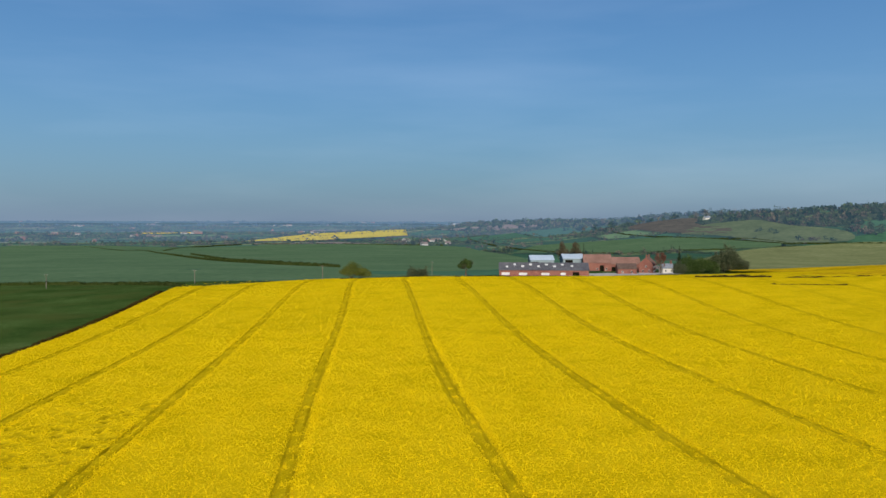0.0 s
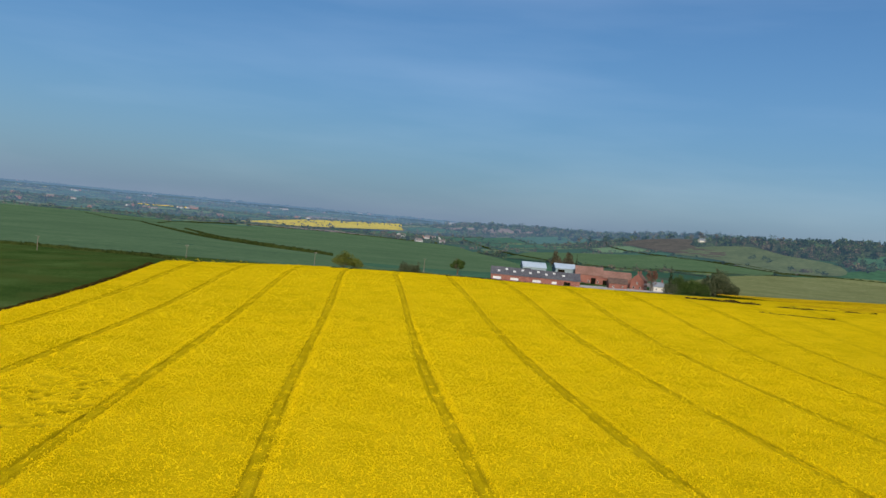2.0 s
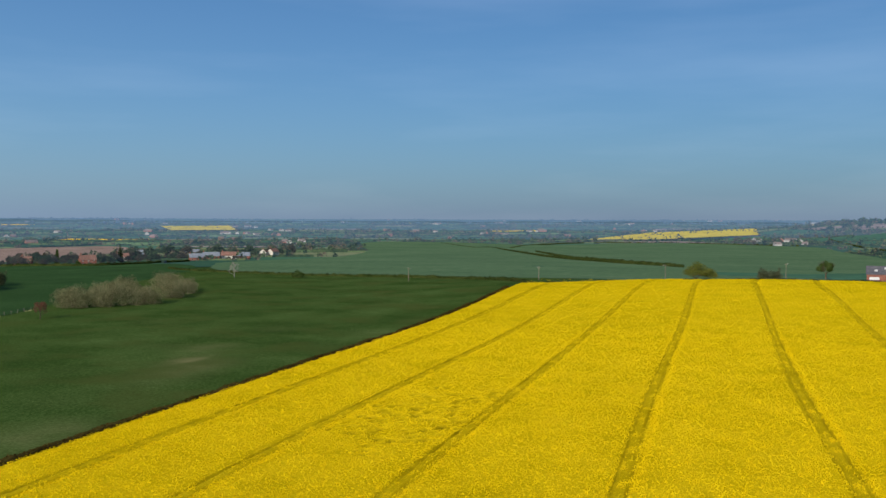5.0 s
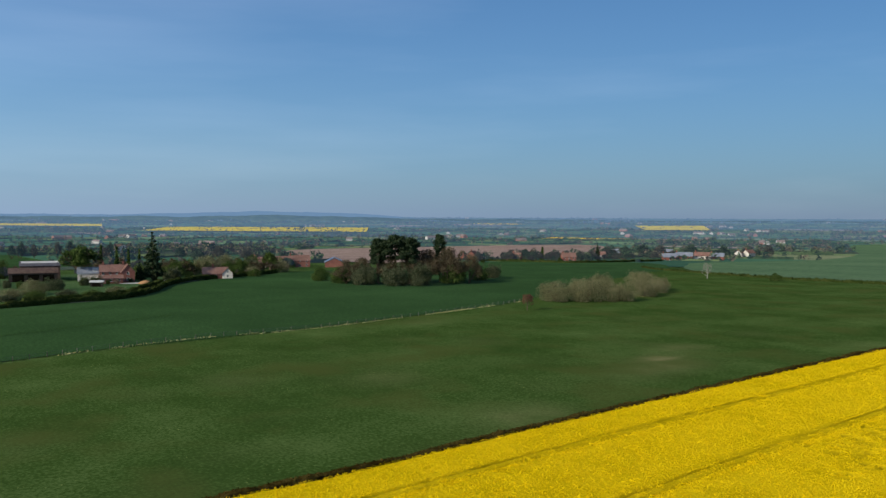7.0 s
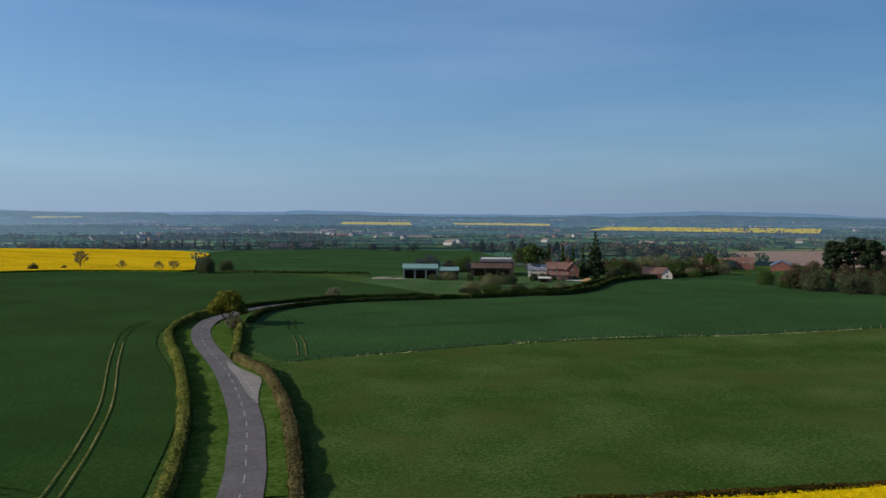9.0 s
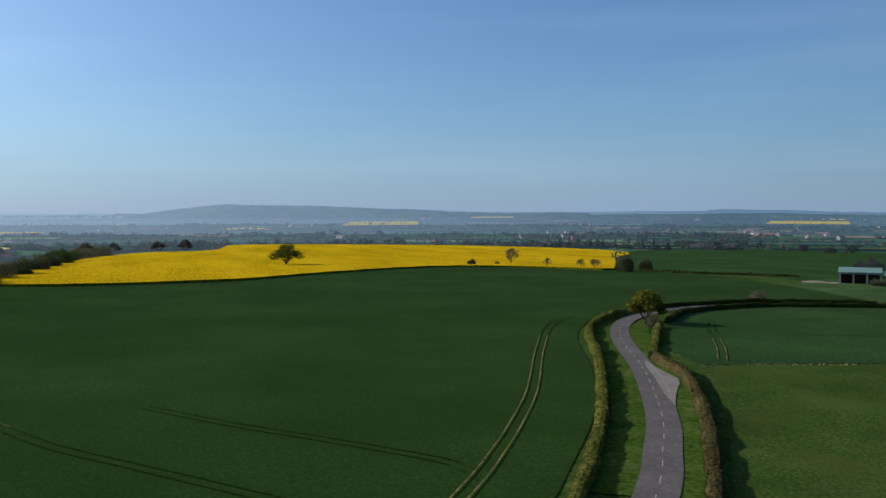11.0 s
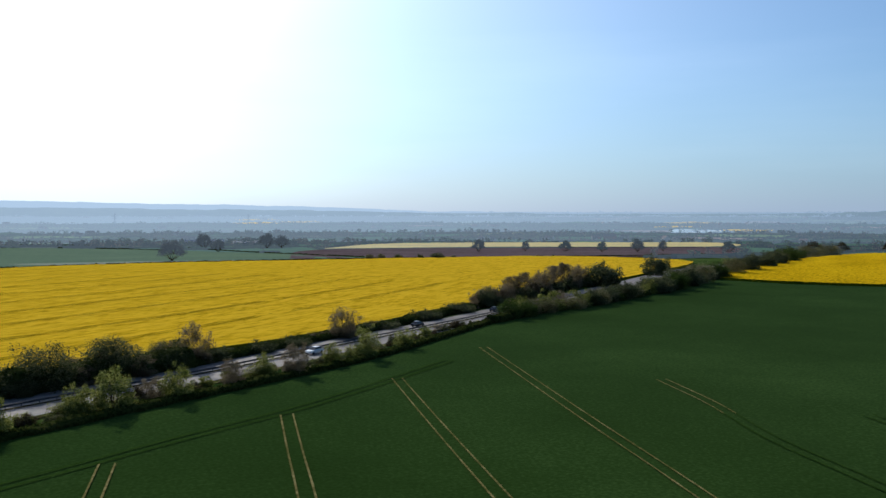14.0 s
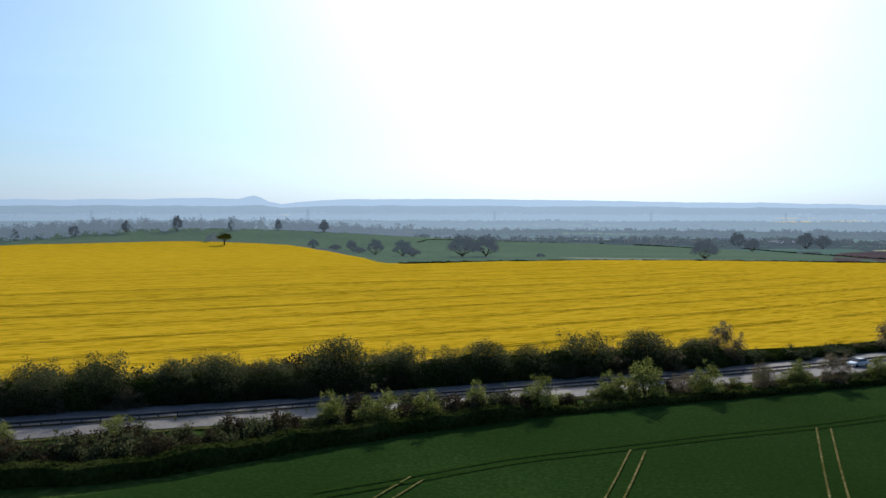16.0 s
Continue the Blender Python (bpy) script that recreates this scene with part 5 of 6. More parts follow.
def far_houses():
    """Scattered roofs and white walls in the plain, too far to count."""
    rnd = random.Random(14)
    for k in range(1, len(HAZES)):
        verts, faces, index = [], [], []
        for _ in range((60, 90, 70, 40)[k - 1]):
            r0, r1 = HAZES[k - 1][0], min(HAZES[k][0], 4600)
            r, a = rnd.uniform(r0, r1), radians(rnd.uniform(-30, 225))
            cx, cy = -r * math.sin(a), r * math.cos(a)
            if inside(cx, cy) or (r < 2300 and cx > 0 and cy > 0):
                continue
            for _ in range(rnd.choice((1, 1, 2, 4))):
                x, y = cx + rnd.uniform(-40, 40), cy + rnd.uniform(-40, 40)
                w, d, e, t = rnd.uniform(5, 14), rnd.uniform(4, 6), rnd.uniform(4, 6), rnd.uniform(0, 3.1)
                z, o = height(x, y) + 0.5, len(verts)
                for u, v, h in ((-w, -d, 0), (w, -d, 0), (w, d, 0), (-w, d, 0), (-w, -d, e), (w, -d, e), (w, d, e), (-w, d, e), (-w, 0, e + d * 0.8), (w, 0, e + d * 0.8)):
                    verts.append((x + u * math.cos(t) - v * math.sin(t), y + u * math.sin(t) + v * math.cos(t), z + h))
                wall = rnd.choice((0, 0, 1))
                for f, m in (((0, 1, 5, 4), wall), ((2, 3, 7, 6), wall), ((1, 2, 6, 9, 5), wall), ((3, 0, 4, 8, 7), wall), ((4, 5, 9, 8), 2), ((6, 7, 8, 9), 2)):
                    faces.append(tuple(o + i for i in f))
                    index.append(m)
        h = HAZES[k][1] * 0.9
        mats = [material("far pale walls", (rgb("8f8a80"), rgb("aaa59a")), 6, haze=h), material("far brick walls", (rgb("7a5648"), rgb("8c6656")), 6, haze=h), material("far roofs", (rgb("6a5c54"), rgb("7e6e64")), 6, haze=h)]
        tagged(mesh_object("distant_houses", verts, faces, mats, index=index), "scattered pale houses and barns in the hazy plain", "houses", kind="stuff")


far_houses()


# ---- more plants at the edges ----
def scrub():
    """Small growth on the near verge of the main road."""
    rnd = random.Random(33)
    inner = curve_through([(92, -78), (60, -88), (47, -98), (24, -117), (-2, -135), (-14, -142), (-36, -155), (-60, -171), (-84, -192), (-128, -225)], 2.3)
    for k, p in enumerate(inner):
        t = k / len(inner)
        for again in range(2 if t < 0.36 else 1):
            if rnd.random() > (0.95 if t < 0.36 else 0.45):
                continue
            out = sides(inner)[k] * rnd.uniform(-0.5, 7.5) * (1 if t < 0.36 else 0.5)
            tall = rnd.uniform(2.8, 4.8) if t < 0.36 else rnd.uniform(1.0, 2.2)
            yield (round(p.x + out.x, 1), round(p.y + out.y, 1), tall, tall * 0.7 + rnd.uniform(1.8, 3.4))


def part(name, bm, mat, parent, label=""):
    me = bpy.data.meshes.new(name)
    bm.to_mesh(me)
    bm.free()
    me.materials.append(mat)
    ob = new(name, me)
    ob.parent = parent
    if label:
        tagged(ob, label)
    return ob


def boxes(*sizes):
    """A bmesh of boxes (x0, y0, z0, x1, y1, z1)."""
    bm = bmesh.new()
    for x0, y0, z0, x1, y1, z1 in sizes:
        v = [bm.verts.new(p) for p in ((x0, y0, z0), (x1, y0, z0), (x1, y1, z0), (x0, y1, z0), (x0, y0, z1), (x1, y0, z1), (x1, y1, z1), (x0, y1, z1))]
        for f in ((0, 3, 2, 1), (4, 5, 6, 7), (0, 1, 5, 4), (1, 2, 6, 5), (2, 3, 7, 6), (3, 0, 4, 7)):
            bm.faces.new([v[i] for i in f])
    return bm


# ---- buildings ----
mat_brick = material("red brick", (rgb("603e34"), rgb("754d41"), rgb("865d4e")), 0.5, 0.9, haze=0.015)
mat_render = material("cream painted render", (rgb("aca394"), rgb("c2baac")), 1.5, 0.85, haze=0.015)
mat_orange = material("orange clay tiles", (rgb("5e463c"), rgb("70554a"), rgb("826458")), 0.6, 0.9, bump=0.3, bump_size=0.3, haze=0.015)
mat_slate = material("grey slate roof", (rgb("565a60"), rgb("696d72"), rgb("7b7e82")), 0.8, 0.7, gloss=0.3, haze=0.015)
mat_fibre = material("weathered grey corrugated roof", (rgb("404044"), rgb("4e4d50"), rgb("5e5c5c")), 1.2, 0.85)
mat_pale_metal = material("pale blue-grey sheet roof", (rgb("8b969f"), rgb("9da7af")), 2, 0.6, gloss=0.2)
mat_mint = material("pale green sheet roof", (rgb("66827a"), rgb("78928a")), 2, 0.6, gloss=0.2)
mat_rust = material("rusty brown sheet roof", (rgb("463a35"), rgb("554740"), rgb("63544c")), 1.2, 0.85)
mat_timber = material("dark timber boards", (rgb("2e2a26"), rgb("3c3733"), rgb("4a443e")), 0.5, 0.9)
mat_sheet = material("grey sheet wall", (rgb("6b7474"), rgb("7c8584")), 1, 0.7)
mat_white = material("white painted wood", (rgb("a3a199"), rgb("b8b6ae")), 0.6, 0.7)
mat_glass = material("dark window glass", (rgb("15191d"), rgb("20262b")), 1, 0.15, gloss=0.6)
mat_dark = material("painted barn shade", (rgb("17150f"), rgb("221f1a")), 1, 0.95)
mat_solar = material("blue solar panel", (rgb("2d3c58"), rgb("3a4a66")), 1, 0.3, gloss=0.5)


def building(name, label, category, x, y, turn, long, wide, eave, ridge, wall_mat, roof_mat, group="", chimneys=(), windows=(), doors=(), openings=(), lights=(), solar=(), over=0.4):
    """A gabled building, its ridge along its own x. windows, doors, openings: (side, along, sill, width, height); side -1 or 1 for the long
    sides, -2 or 2 for the gables. lights, solar: (side, from, to, low, high) on the roof slope, the last two as shares of it."""
    root = new(name)
    tagged(root, label, category, group)
    root.matrix_basis = pose(x, y, height(x, y) - 0.15, 0, 0, turn)
    a, b = long / 2, wide / 2
    bm = bmesh.new()
    v = [bm.verts.new(p) for p in ((-a, -b, -1), (a, -b, -1), (a, b, -1), (-a, b, -1), (-a, -b, eave), (a, -b, eave), (a, b, eave), (-a, b, eave), (-a, 0, ridge), (a, 0, ridge))]
    for f in ((0, 1, 5, 4), (2, 3, 7, 6), (1, 2, 6, 9, 5), (3, 0, 4, 8, 7), (4, 5, 9, 8), (6, 7, 8, 9)):
        bm.faces.new([v[i] for i in f])
    part("wall", bm, wall_mat, root)
    slope = (ridge - eave) / b
    bm = bmesh.new()
    t = 0.22
    for s in (-1, 1):
        p = [(-a - over, s * (b + over), eave - over * slope), (a + over, s * (b + over), eave - over * slope), (a + over, 0, ridge), (-a - over, 0, ridge)]
        low = [bm.verts.new((q[0], q[1], q[2] + 0.03)) for q in p]
        top = [bm.verts.new((q[0], q[1], q[2] + 0.03 + t)) for q in p]
        bm.faces.new(top if s < 0 else top[::-1])
        bm.faces.new(low[::-1] if s < 0 else low)
        for i in range(4):
            bm.faces.new((low[i], low[(i + 1) % 4], top[(i + 1) % 4], top[i]))
    roof = part("roof", bm, roof_mat, root)
    for c in chimneys:
        part("chimney", boxes((c - 0.45, -0.45, ridge - 1.2, c + 0.45, 0.45, ridge + 1.5), (c - 0.55, -0.55, ridge + 1.4, c + 0.55, 0.55, ridge + 1.6), (c - 0.2, -0.2, ridge + 1.6, c + 0.2, 0.2, ridge + 2.0)), mat_brick, roof, "brick chimney stack with a clay pot")

    def on_side(side, u, z, w, h, d0, d1):
        if abs(side) == 1:
            s = side
            y0, y1 = sorted((s * (b + d0), s * (b + d1)))
            return (u - w / 2, y0, z, u + w / 2, y1, z + h)
        s = side / 2
        x0, x1 = sorted((s * (a + d0), s * (a + d1)))
        return (x0, u - w / 2, z, x1, u + w / 2, z + h)

    for q in windows:
        side, u, z, w, h = q
        f = part("window", boxes(on_side(side, u, z, w, 0.12, 0, 0.1), on_side(side, u, z + h - 0.1, w, 0.1, 0, 0.07), on_side(side, u - w / 2 + 0.05, z, 0.1, h, 0, 0.07), on_side(side, u + w / 2 - 0.05, z, 0.1, h, 0, 0.07), on_side(side, u, z, 0.07, h, 0, 0.06)), mat_white, root, "white framed window")
        part("pane", boxes(on_side(side, u, z + 0.1, w - 0.15, h - 0.18, 0.0, 0.03)), mat_glass, f)
    for q in doors:
        part("door", boxes(on_side(*q, 0, 0.08)), mat_white, root, "pale wooden door")
    # open bays: thin dark panels on the closed wall, shade given by their colour
    for q in openings:
        part("opening", boxes(on_side(*q, 0, 0.05)), mat_dark, root, "dark panel painted as an open bay's shade")
    for which, mat, pl in (("rooflight", mat_white, lights), ("solar_panel", mat_solar, solar)):
        for side, u0, u1, lo, hi in pl:
            bm = bmesh.new()
            ring = []
            for u, s in ((u0, lo), (u1, lo), (u1, hi), (u0, hi)):
                yy, zz = side * b * (1 - s), eave + (ridge - eave) * s
                ring.append((u, yy, zz + 0.03 + t))
            low = [bm.verts.new(p) for p in ring]
            top = [bm.verts.new((p[0], p[1], p[2] + 0.07)) for p in ring]
            bm.faces.new(top)
            for i in range(4):
                bm.faces.new((low[i], low[(i + 1) % 4], top[(i + 1) % 4], top[i]))
            part(which, bm, mat, roof)
    return root


def house_windows(side, long, rows, n, w=1.1, h=1.3, first=1.0):
    return [(side, -long / 2 + long * (i + 0.5) / n, first + 2.7 * r, w, h) for r in range(rows) for i in range(n)]


# the brick farm past the crest
FARM = "brick farm buildings"
building("barn", "long brick barn with grey roof and white rooflights", "barn", 64, 545, -4, 56, 15, 4.4, 8.6, mat_brick, mat_fibre, FARM,
         doors=[(-1, -24, 1.2, 5, 1.6), (-1, -13, 1.2, 5, 1.5), (-1, 1, 1.2, 5, 1.5), (-1, 12, 1.2, 3, 1.6)], openings=[(-1, 20, 0, 4, 3.2)],
         lights=[(-1, u, u + 1.6, lo, lo + 0.22) for u, lo in ((-24, 0.3), (-19, 0.6), (-14, 0.35), (-9, 0.6), (-4, 0.35), (1, 0.6), (6, 0.35), (11, 0.6), (17, 0.4))])
building("shed", "tall farm shed with a pale blue-grey roof", "shed", 68, 594, 2, 16, 14, 8.2, 11.2, mat_sheet, mat_pale_metal, FARM, openings=[(-1, -5, 0, 5, 7)])
building("shed", "tall farm shed with a pale blue-grey roof", "shed", 89, 592, 2, 14, 14, 8.0, 10.8, mat_sheet, mat_pale_metal, FARM, openings=[(-1, -3, 0, 5, 7)])
building("barn", "old brick barn under orange clay tiles", "barn", 104, 578, -6, 18, 10, 6.0, 11.0, mat_brick, mat_orange, FARM, windows=house_windows(-1, 18, 1, 3), openings=[(-1, 3, 0, 3, 4)])
building("barn", "long low barn under orange clay tiles", "barn", 121, 577, -2, 22, 10, 5.0, 9.2, mat_brick, mat_orange, FARM, openings=[(-1, -6, 0, 4, 3), (-1, 4, 0, 4, 3)])
building("outbuilding", "small brick outbuilding with a brown roof", "outbuilding", 118, 551, 0, 12, 7, 3.8, 6.8, mat_brick, mat_rust, FARM, windows=house_windows(-1, 12, 1, 2))
building("farmhouse", "two-storey brick farmhouse with orange roof and chimneys", "house", 134, 560, 68, 13, 9, 6.4, 10.4, mat_brick, mat_orange, FARM, chimneys=(-5, 5), windows=house_windows(-1, 13, 2, 3) + house_windows(1, 13, 2, 3) + [(-2, -2, 1, 1.1, 1.4), (-2, 2, 1, 1.1, 1.4), (-2, 0, 4, 1.1, 1.4)])
building("cottage", "small pale cottage beside the brick farmhouse", "house", 147, 562, 10, 8, 6, 3.4, 6.0, mat_render, mat_slate, FARM, windows=house_windows(-1, 8, 1, 2), chimneys=(3,))
drape("farmyard", [(30, 533), (44, 528), (100, 530), (150, 536), (140, 556), (90, 556), (36, 556)], mat_gravel, "pale gravel farmyard before the barns", "yard", cell=8)

# the farm beside the lane
LANE_FARM = "farm beside the lane"
building("shed", "open-fronted grey shed with a pale green roof", "shed", -428, 46, 84, 17, 12, 5.2, 7.0, mat_sheet, mat_mint, LANE_FARM, openings=[(-1, -5.5, 0, 4.6, 4.4), (-1, 0, 0, 4.6, 4.4), (-1, 5.5, 0, 4.6, 4.4)])
building("shed", "low dark timber lean-to shed", "shed", -424, 60, 84, 9, 9, 4.2, 5.6, mat_timber, mat_mint, LANE_FARM, openings=[(-1, 0, 0, 6, 3.4)])
building("barn", "high open barn with a long pale roof light", "barn", -462, 92, 80, 18, 14, 7.2, 9.2, mat_rust, mat_fibre, LANE_FARM, lights=[(-1, -8.5, 8.5, 0.55, 0.9), (1, -8.5, 8.5, 0.2, 0.9)])
building("barn", "low open barn with a rusty roof", "barn", -447, 86, 80, 21, 11, 4.4, 6.5, mat_timber, mat_rust, LANE_FARM, openings=[(-1, -6.5, 0, 5, 3.6), (-1, 0, 0, 5, 3.6), (-1, 6.5, 0, 5, 3.6)])
building("farmhouse", "red brick farmhouse with clay tiles and chimneys", "house", -421, 116, 76, 12, 8, 5.2, 8.2, mat_brick, mat_orange, LANE_FARM, chimneys=(-4.5, 4.5), windows=house_windows(1, 12, 2, 4) + house_windows(-1, 12, 2, 4))
building("farmhouse_wing", "gabled red brick wing of the farmhouse", "house", -415, 121, -14, 8, 6, 5.0, 8.4, mat_brick, mat_orange, LANE_FARM, windows=[(2, 0, 1, 1.3, 1.5), (2, 0, 3.8, 1.2, 1.4)])
building("outbuilding", "slate-roofed outbuilding with a white gable wall", "outbuilding", -431, 108, 76, 11, 7, 4.2, 6.8, mat_render, mat_slate, LANE_FARM, lights=[(-1, 1, 5, 0.25, 0.8)])
building("outbuilding", "long low brick range in front of the house", "outbuilding", -410, 112, 76, 10, 4.5, 2.6, 3.8, mat_brick, mat_orange, LANE_FARM, windows=house_windows(-1, 10, 1, 3))
building("shelter", "small shelter with a white sheet roof", "shelter", -392, 101, 70, 5, 3, 2.2, 2.7, mat_timber, mat_white, LANE_FARM, openings=[(-1, 0, 0, 3.5, 1.8)])
building("cottage", "low cottage with orange tiles and a white gable", "house", -420, 166, 72, 12, 6.5, 2.8, 5.7, mat_brick, mat_orange, LANE_FARM, chimneys=(-1,), windows=house_windows(-1, 12, 1, 3))
building("cottage_wing", "white gabled wing of the low cottage", "house", -416, 171, -20, 6, 5, 2.8, 5.6, mat_render, mat_orange, LANE_FARM, windows=[(2, 0, 1, 1.1, 1.2), (2, 0, 3.2, 0.8, 0.9)])
drape("paddock", [(-334, 46), (-348, 98), (-395, 134), (-438, 196), (-500, 200), (-505, 120), (-474, 62), (-442, 24), (-400, 14), (-345, 36)], material("rough paddock grass", (rgb("33472a"), rgb("405434"), rgb("566644")), 1.5, 0.95, 0.2, 0.5, second=18), "rough dull green paddock round the farm", "pasture", cell=9, lift=0.06, round_=False)
drape("farmyard", [(-398, 120), (-404, 112), (-412, 140), (-424, 158), (-416, 160), (-404, 142)], mat_gravel, "pale gravel drive beside the cottage", "yard", cell=6)
mat_rubble = material("heap of pale rubble", (rgb("6f675b"), rgb("857d70"), rgb("988f82")), 1.2, 0.95, 0.8, 0.8)


def heap(x, y, w, h, mat, label):
    verts, faces, n, m = [], [], 20, 7
    for j in range(m + 1):
        u = j / m
        for i in range(n):
            a = 2 * math.pi * i / n
            r = w / 2 * (1 - u) * (1 + 0.3 * noise.noise((math.cos(a) * 2, math.sin(a) * 2, u * 3 + x)))
            q = (x + r * math.cos(a), y + r * math.sin(a) * 1.6)
            verts.append((*q, height(*q) - 0.2 + h * (1 - (1 - u) ** 1.6) + 0.2 * noise.noise((q[0], q[1], 2.0))))
    for j in range(m):
        for i in range(n):
            faces.append((j * n + i, j * n + (i + 1) % n, (j + 1) * n + (i + 1) % n, (j + 1) * n + i))
    tagged(mesh_object("rubble_heap", verts, faces, mat), label, "heap")


heap(-424, 27, 9, 1.0, mat_rubble, "low heap of pale rubble beside the shed")
heap(-420, 35, 7, 0.8, mat_rubble, "low heap of pale rubble beside the shed")
heap(-398, 124, 5, 1.8, material("orange sand", (rgb("8d6a48"), rgb("a8825c")), 1, 0.95), "small heap of orange sand in the yard")

# the village
VILLAGE = "village houses"
rnd_v = random.Random(3)
for k, (x, y, h, w) in enumerate([(-579, 461, 9.3, 12), (-587, 458, 6.1, 9), (-570, 503, 7.8, 8), (-577, 503, 5.6, 7), (-525, 522, 8.6, 12), (-538, 671, 7.3, 12.5), (-533, 688, 8.4, 16), (-525, 706, 8.6, 15), (-520, 723, 7.9, 13), (-565, 825, 9.2, 15), (-633, 774, 8.8, 10.6), (-638, 704, 6.8, 11), (-562, 839, 9.4, 13), (-536, 258, 7.5, 12), (-535, 272, 8.1, 14), (-541, 246, 7, 10), (-600, 640, 8, 12), (-660, 820, 8, 13), (-690, 760, 8, 12)]):
    walls, roof, words = rnd_v.choice(((mat_brick, mat_orange, "red brick village house with clay tile roof"), (mat_render, mat_orange, "cream rendered village house with clay tile roof"), (mat_brick, mat_slate, "red brick village house with slate roof")))
    turn = math.degrees(math.atan2(y, x)) + 90 + rnd_v.choice((0, 0, 70)) + rnd_v.uniform(-15, 15)
    eave = max(2.8, h - 3.4)
    building("village_house", words, "house", x, y, turn, w, 7.5, eave, h, walls, roof, VILLAGE, chimneys=(w / 2 - 1,), windows=house_windows(-1, w, 2 if eave > 4.5 else 1, 3) + house_windows(1, w, 2 if eave > 4.5 else 1, 3))
    ux, uy = -x / math.hypot(x, y), -y / math.hypot(x, y)
    for back, h0, h1, kinds in ((rnd_v.uniform(8, 14), 3.5, 6.5, greenbush + far_dark + far_bare), (rnd_v.uniform(7, 12), 2.5, 5, far_bare + far_dark), (-rnd_v.uniform(10, 20), 9, 14, far_dark + far_bare)):
        off, tall = rnd_v.uniform(-9, 9), rnd_v.uniform(h0, h1)
        place([rnd_v.choice(kinds)], [(x + ux * back - uy * off, y + uy * back + ux * off, tall, tall * rnd_v.uniform(0.8, 1.3))], "village trees")
building("hall", "long low hall with blue solar panels on its roof", "hall", -523, 293, 151, 22, 13, 3.6, 6.6, mat_brick, mat_slate, VILLAGE, solar=[(s, u, u + 2.6, 0.12, 0.9) for s in (-1, 1) for u in (-10, -7.2, -4.4, -1.6, 1.2, 4.0, 6.8)])
for x, y, w in ((-1163, -253, 40), (-1180, -220, 34), (-1175, -191, 30), (-1148, -61, 34), (-1165, -31, 30)):
    building("packhouse", "long low grey farm shed among far trees", "shed", x, y, 86, w, 18, 4, 7.5, mat_sheet, mat_fibre, "far farm sheds")
building("packhouse", "distant dark barn with a pale gable", "shed", -1060, 300, 0, 30, 26, 6, 11, mat_render, mat_rust, "far farm sheds")
building("hill_house", "white house among trees on the hill", "house", 781, 2269, 20, 46, 9, 5, 8, mat_render, mat_slate, "houses on the hill", windows=house_windows(-1, 34, 1, 8))
building("hill_house", "white gabled house among trees on the hill", "house", 618, 2007, 20, 16, 9, 5.5, 10, mat_render, mat_slate, "houses on the hill", windows=house_windows(-1, 12, 1, 3))
building("barn", "long pale farm sheds behind the green fields", "barn", -190, -1290, 10, 60, 18, 5, 9, mat_render, mat_pale_metal, "far farm sheds")
building("barn", "grey farm sheds behind the green fields", "barn", -250, -1260, 10, 50, 18, 4, 7, mat_sheet, mat_pale_metal, "far farm sheds")


# ---- lane details ----
mat_layby = material("gritty worn tarmac", (rgb("6c6862"), rgb("7d7770"), rgb("8d877e")), 0.5, 0.9)
lane = bpy.data.objects["lane"]
main_road = bpy.data.objects["main_road"]
drape("lay_by", [(-138, -11.0), (-142.5, -11.4), (-150, -11.8), (-157, -11.9), (-161.2, -12.4), (-164, -13.6), (-171.3, -17.1), (-181, -21.0), (-172, -19.4), (-160, -16.4), (-146, -13.4)], mat_layby, "worn gritty field entrance beside the lane", "lay-by", cell=1.5, lift=0.262, round_=False)


def marks(parent, points, length, gap, width, offset=0.0, start=0.0, end=1e9, lift=0.275):
    line = curve_through(points, 0.5)
    ss, run = sides(line), 0.0
    k = 0
    while k < len(line) - 1:
        if start < run < end:
            j, used = k, 0.0
            while j < len(line) - 1 and used < length:
                used += (line[j + 1] - line[j]).length
                j += 1
            verts = []
            for i in (k, (k + j) // 2, j):
                for f in (-0.5, 0.5):
                    q = line[i] + ss[i] * (offset + f * width)
                    verts.append((q.x, q.y, height(q.x, q.y) + lift))
            if j - k > 1:
                mesh_object("road_marking", verts, [(0, 2, 3, 1), (2, 4, 5, 3)], mat_paint, parent)
            jump = used + gap
        else:
            jump = 1.0
        went = 0.0
        while k < len(line) - 1 and went < jump:
            went += (line[k + 1] - line[k]).length
            k += 1
        run += went


marks(lane, LANE, 2.6, 3.6, 0.12, start=110, end=345)
marks(lane, [(-143, -12.0), (-150, -13.1), (-160, -15.2), (-170, -17.6), (-180, -20.4)], 0.6, 0.6, 0.14, lift=0.28)

# barrier down the middle of the main road
mat_steel = material("dull galvanised steel", (rgb("3c3e40"), rgb("4c4e50")), 0.5, 0.8, gloss=0.1)


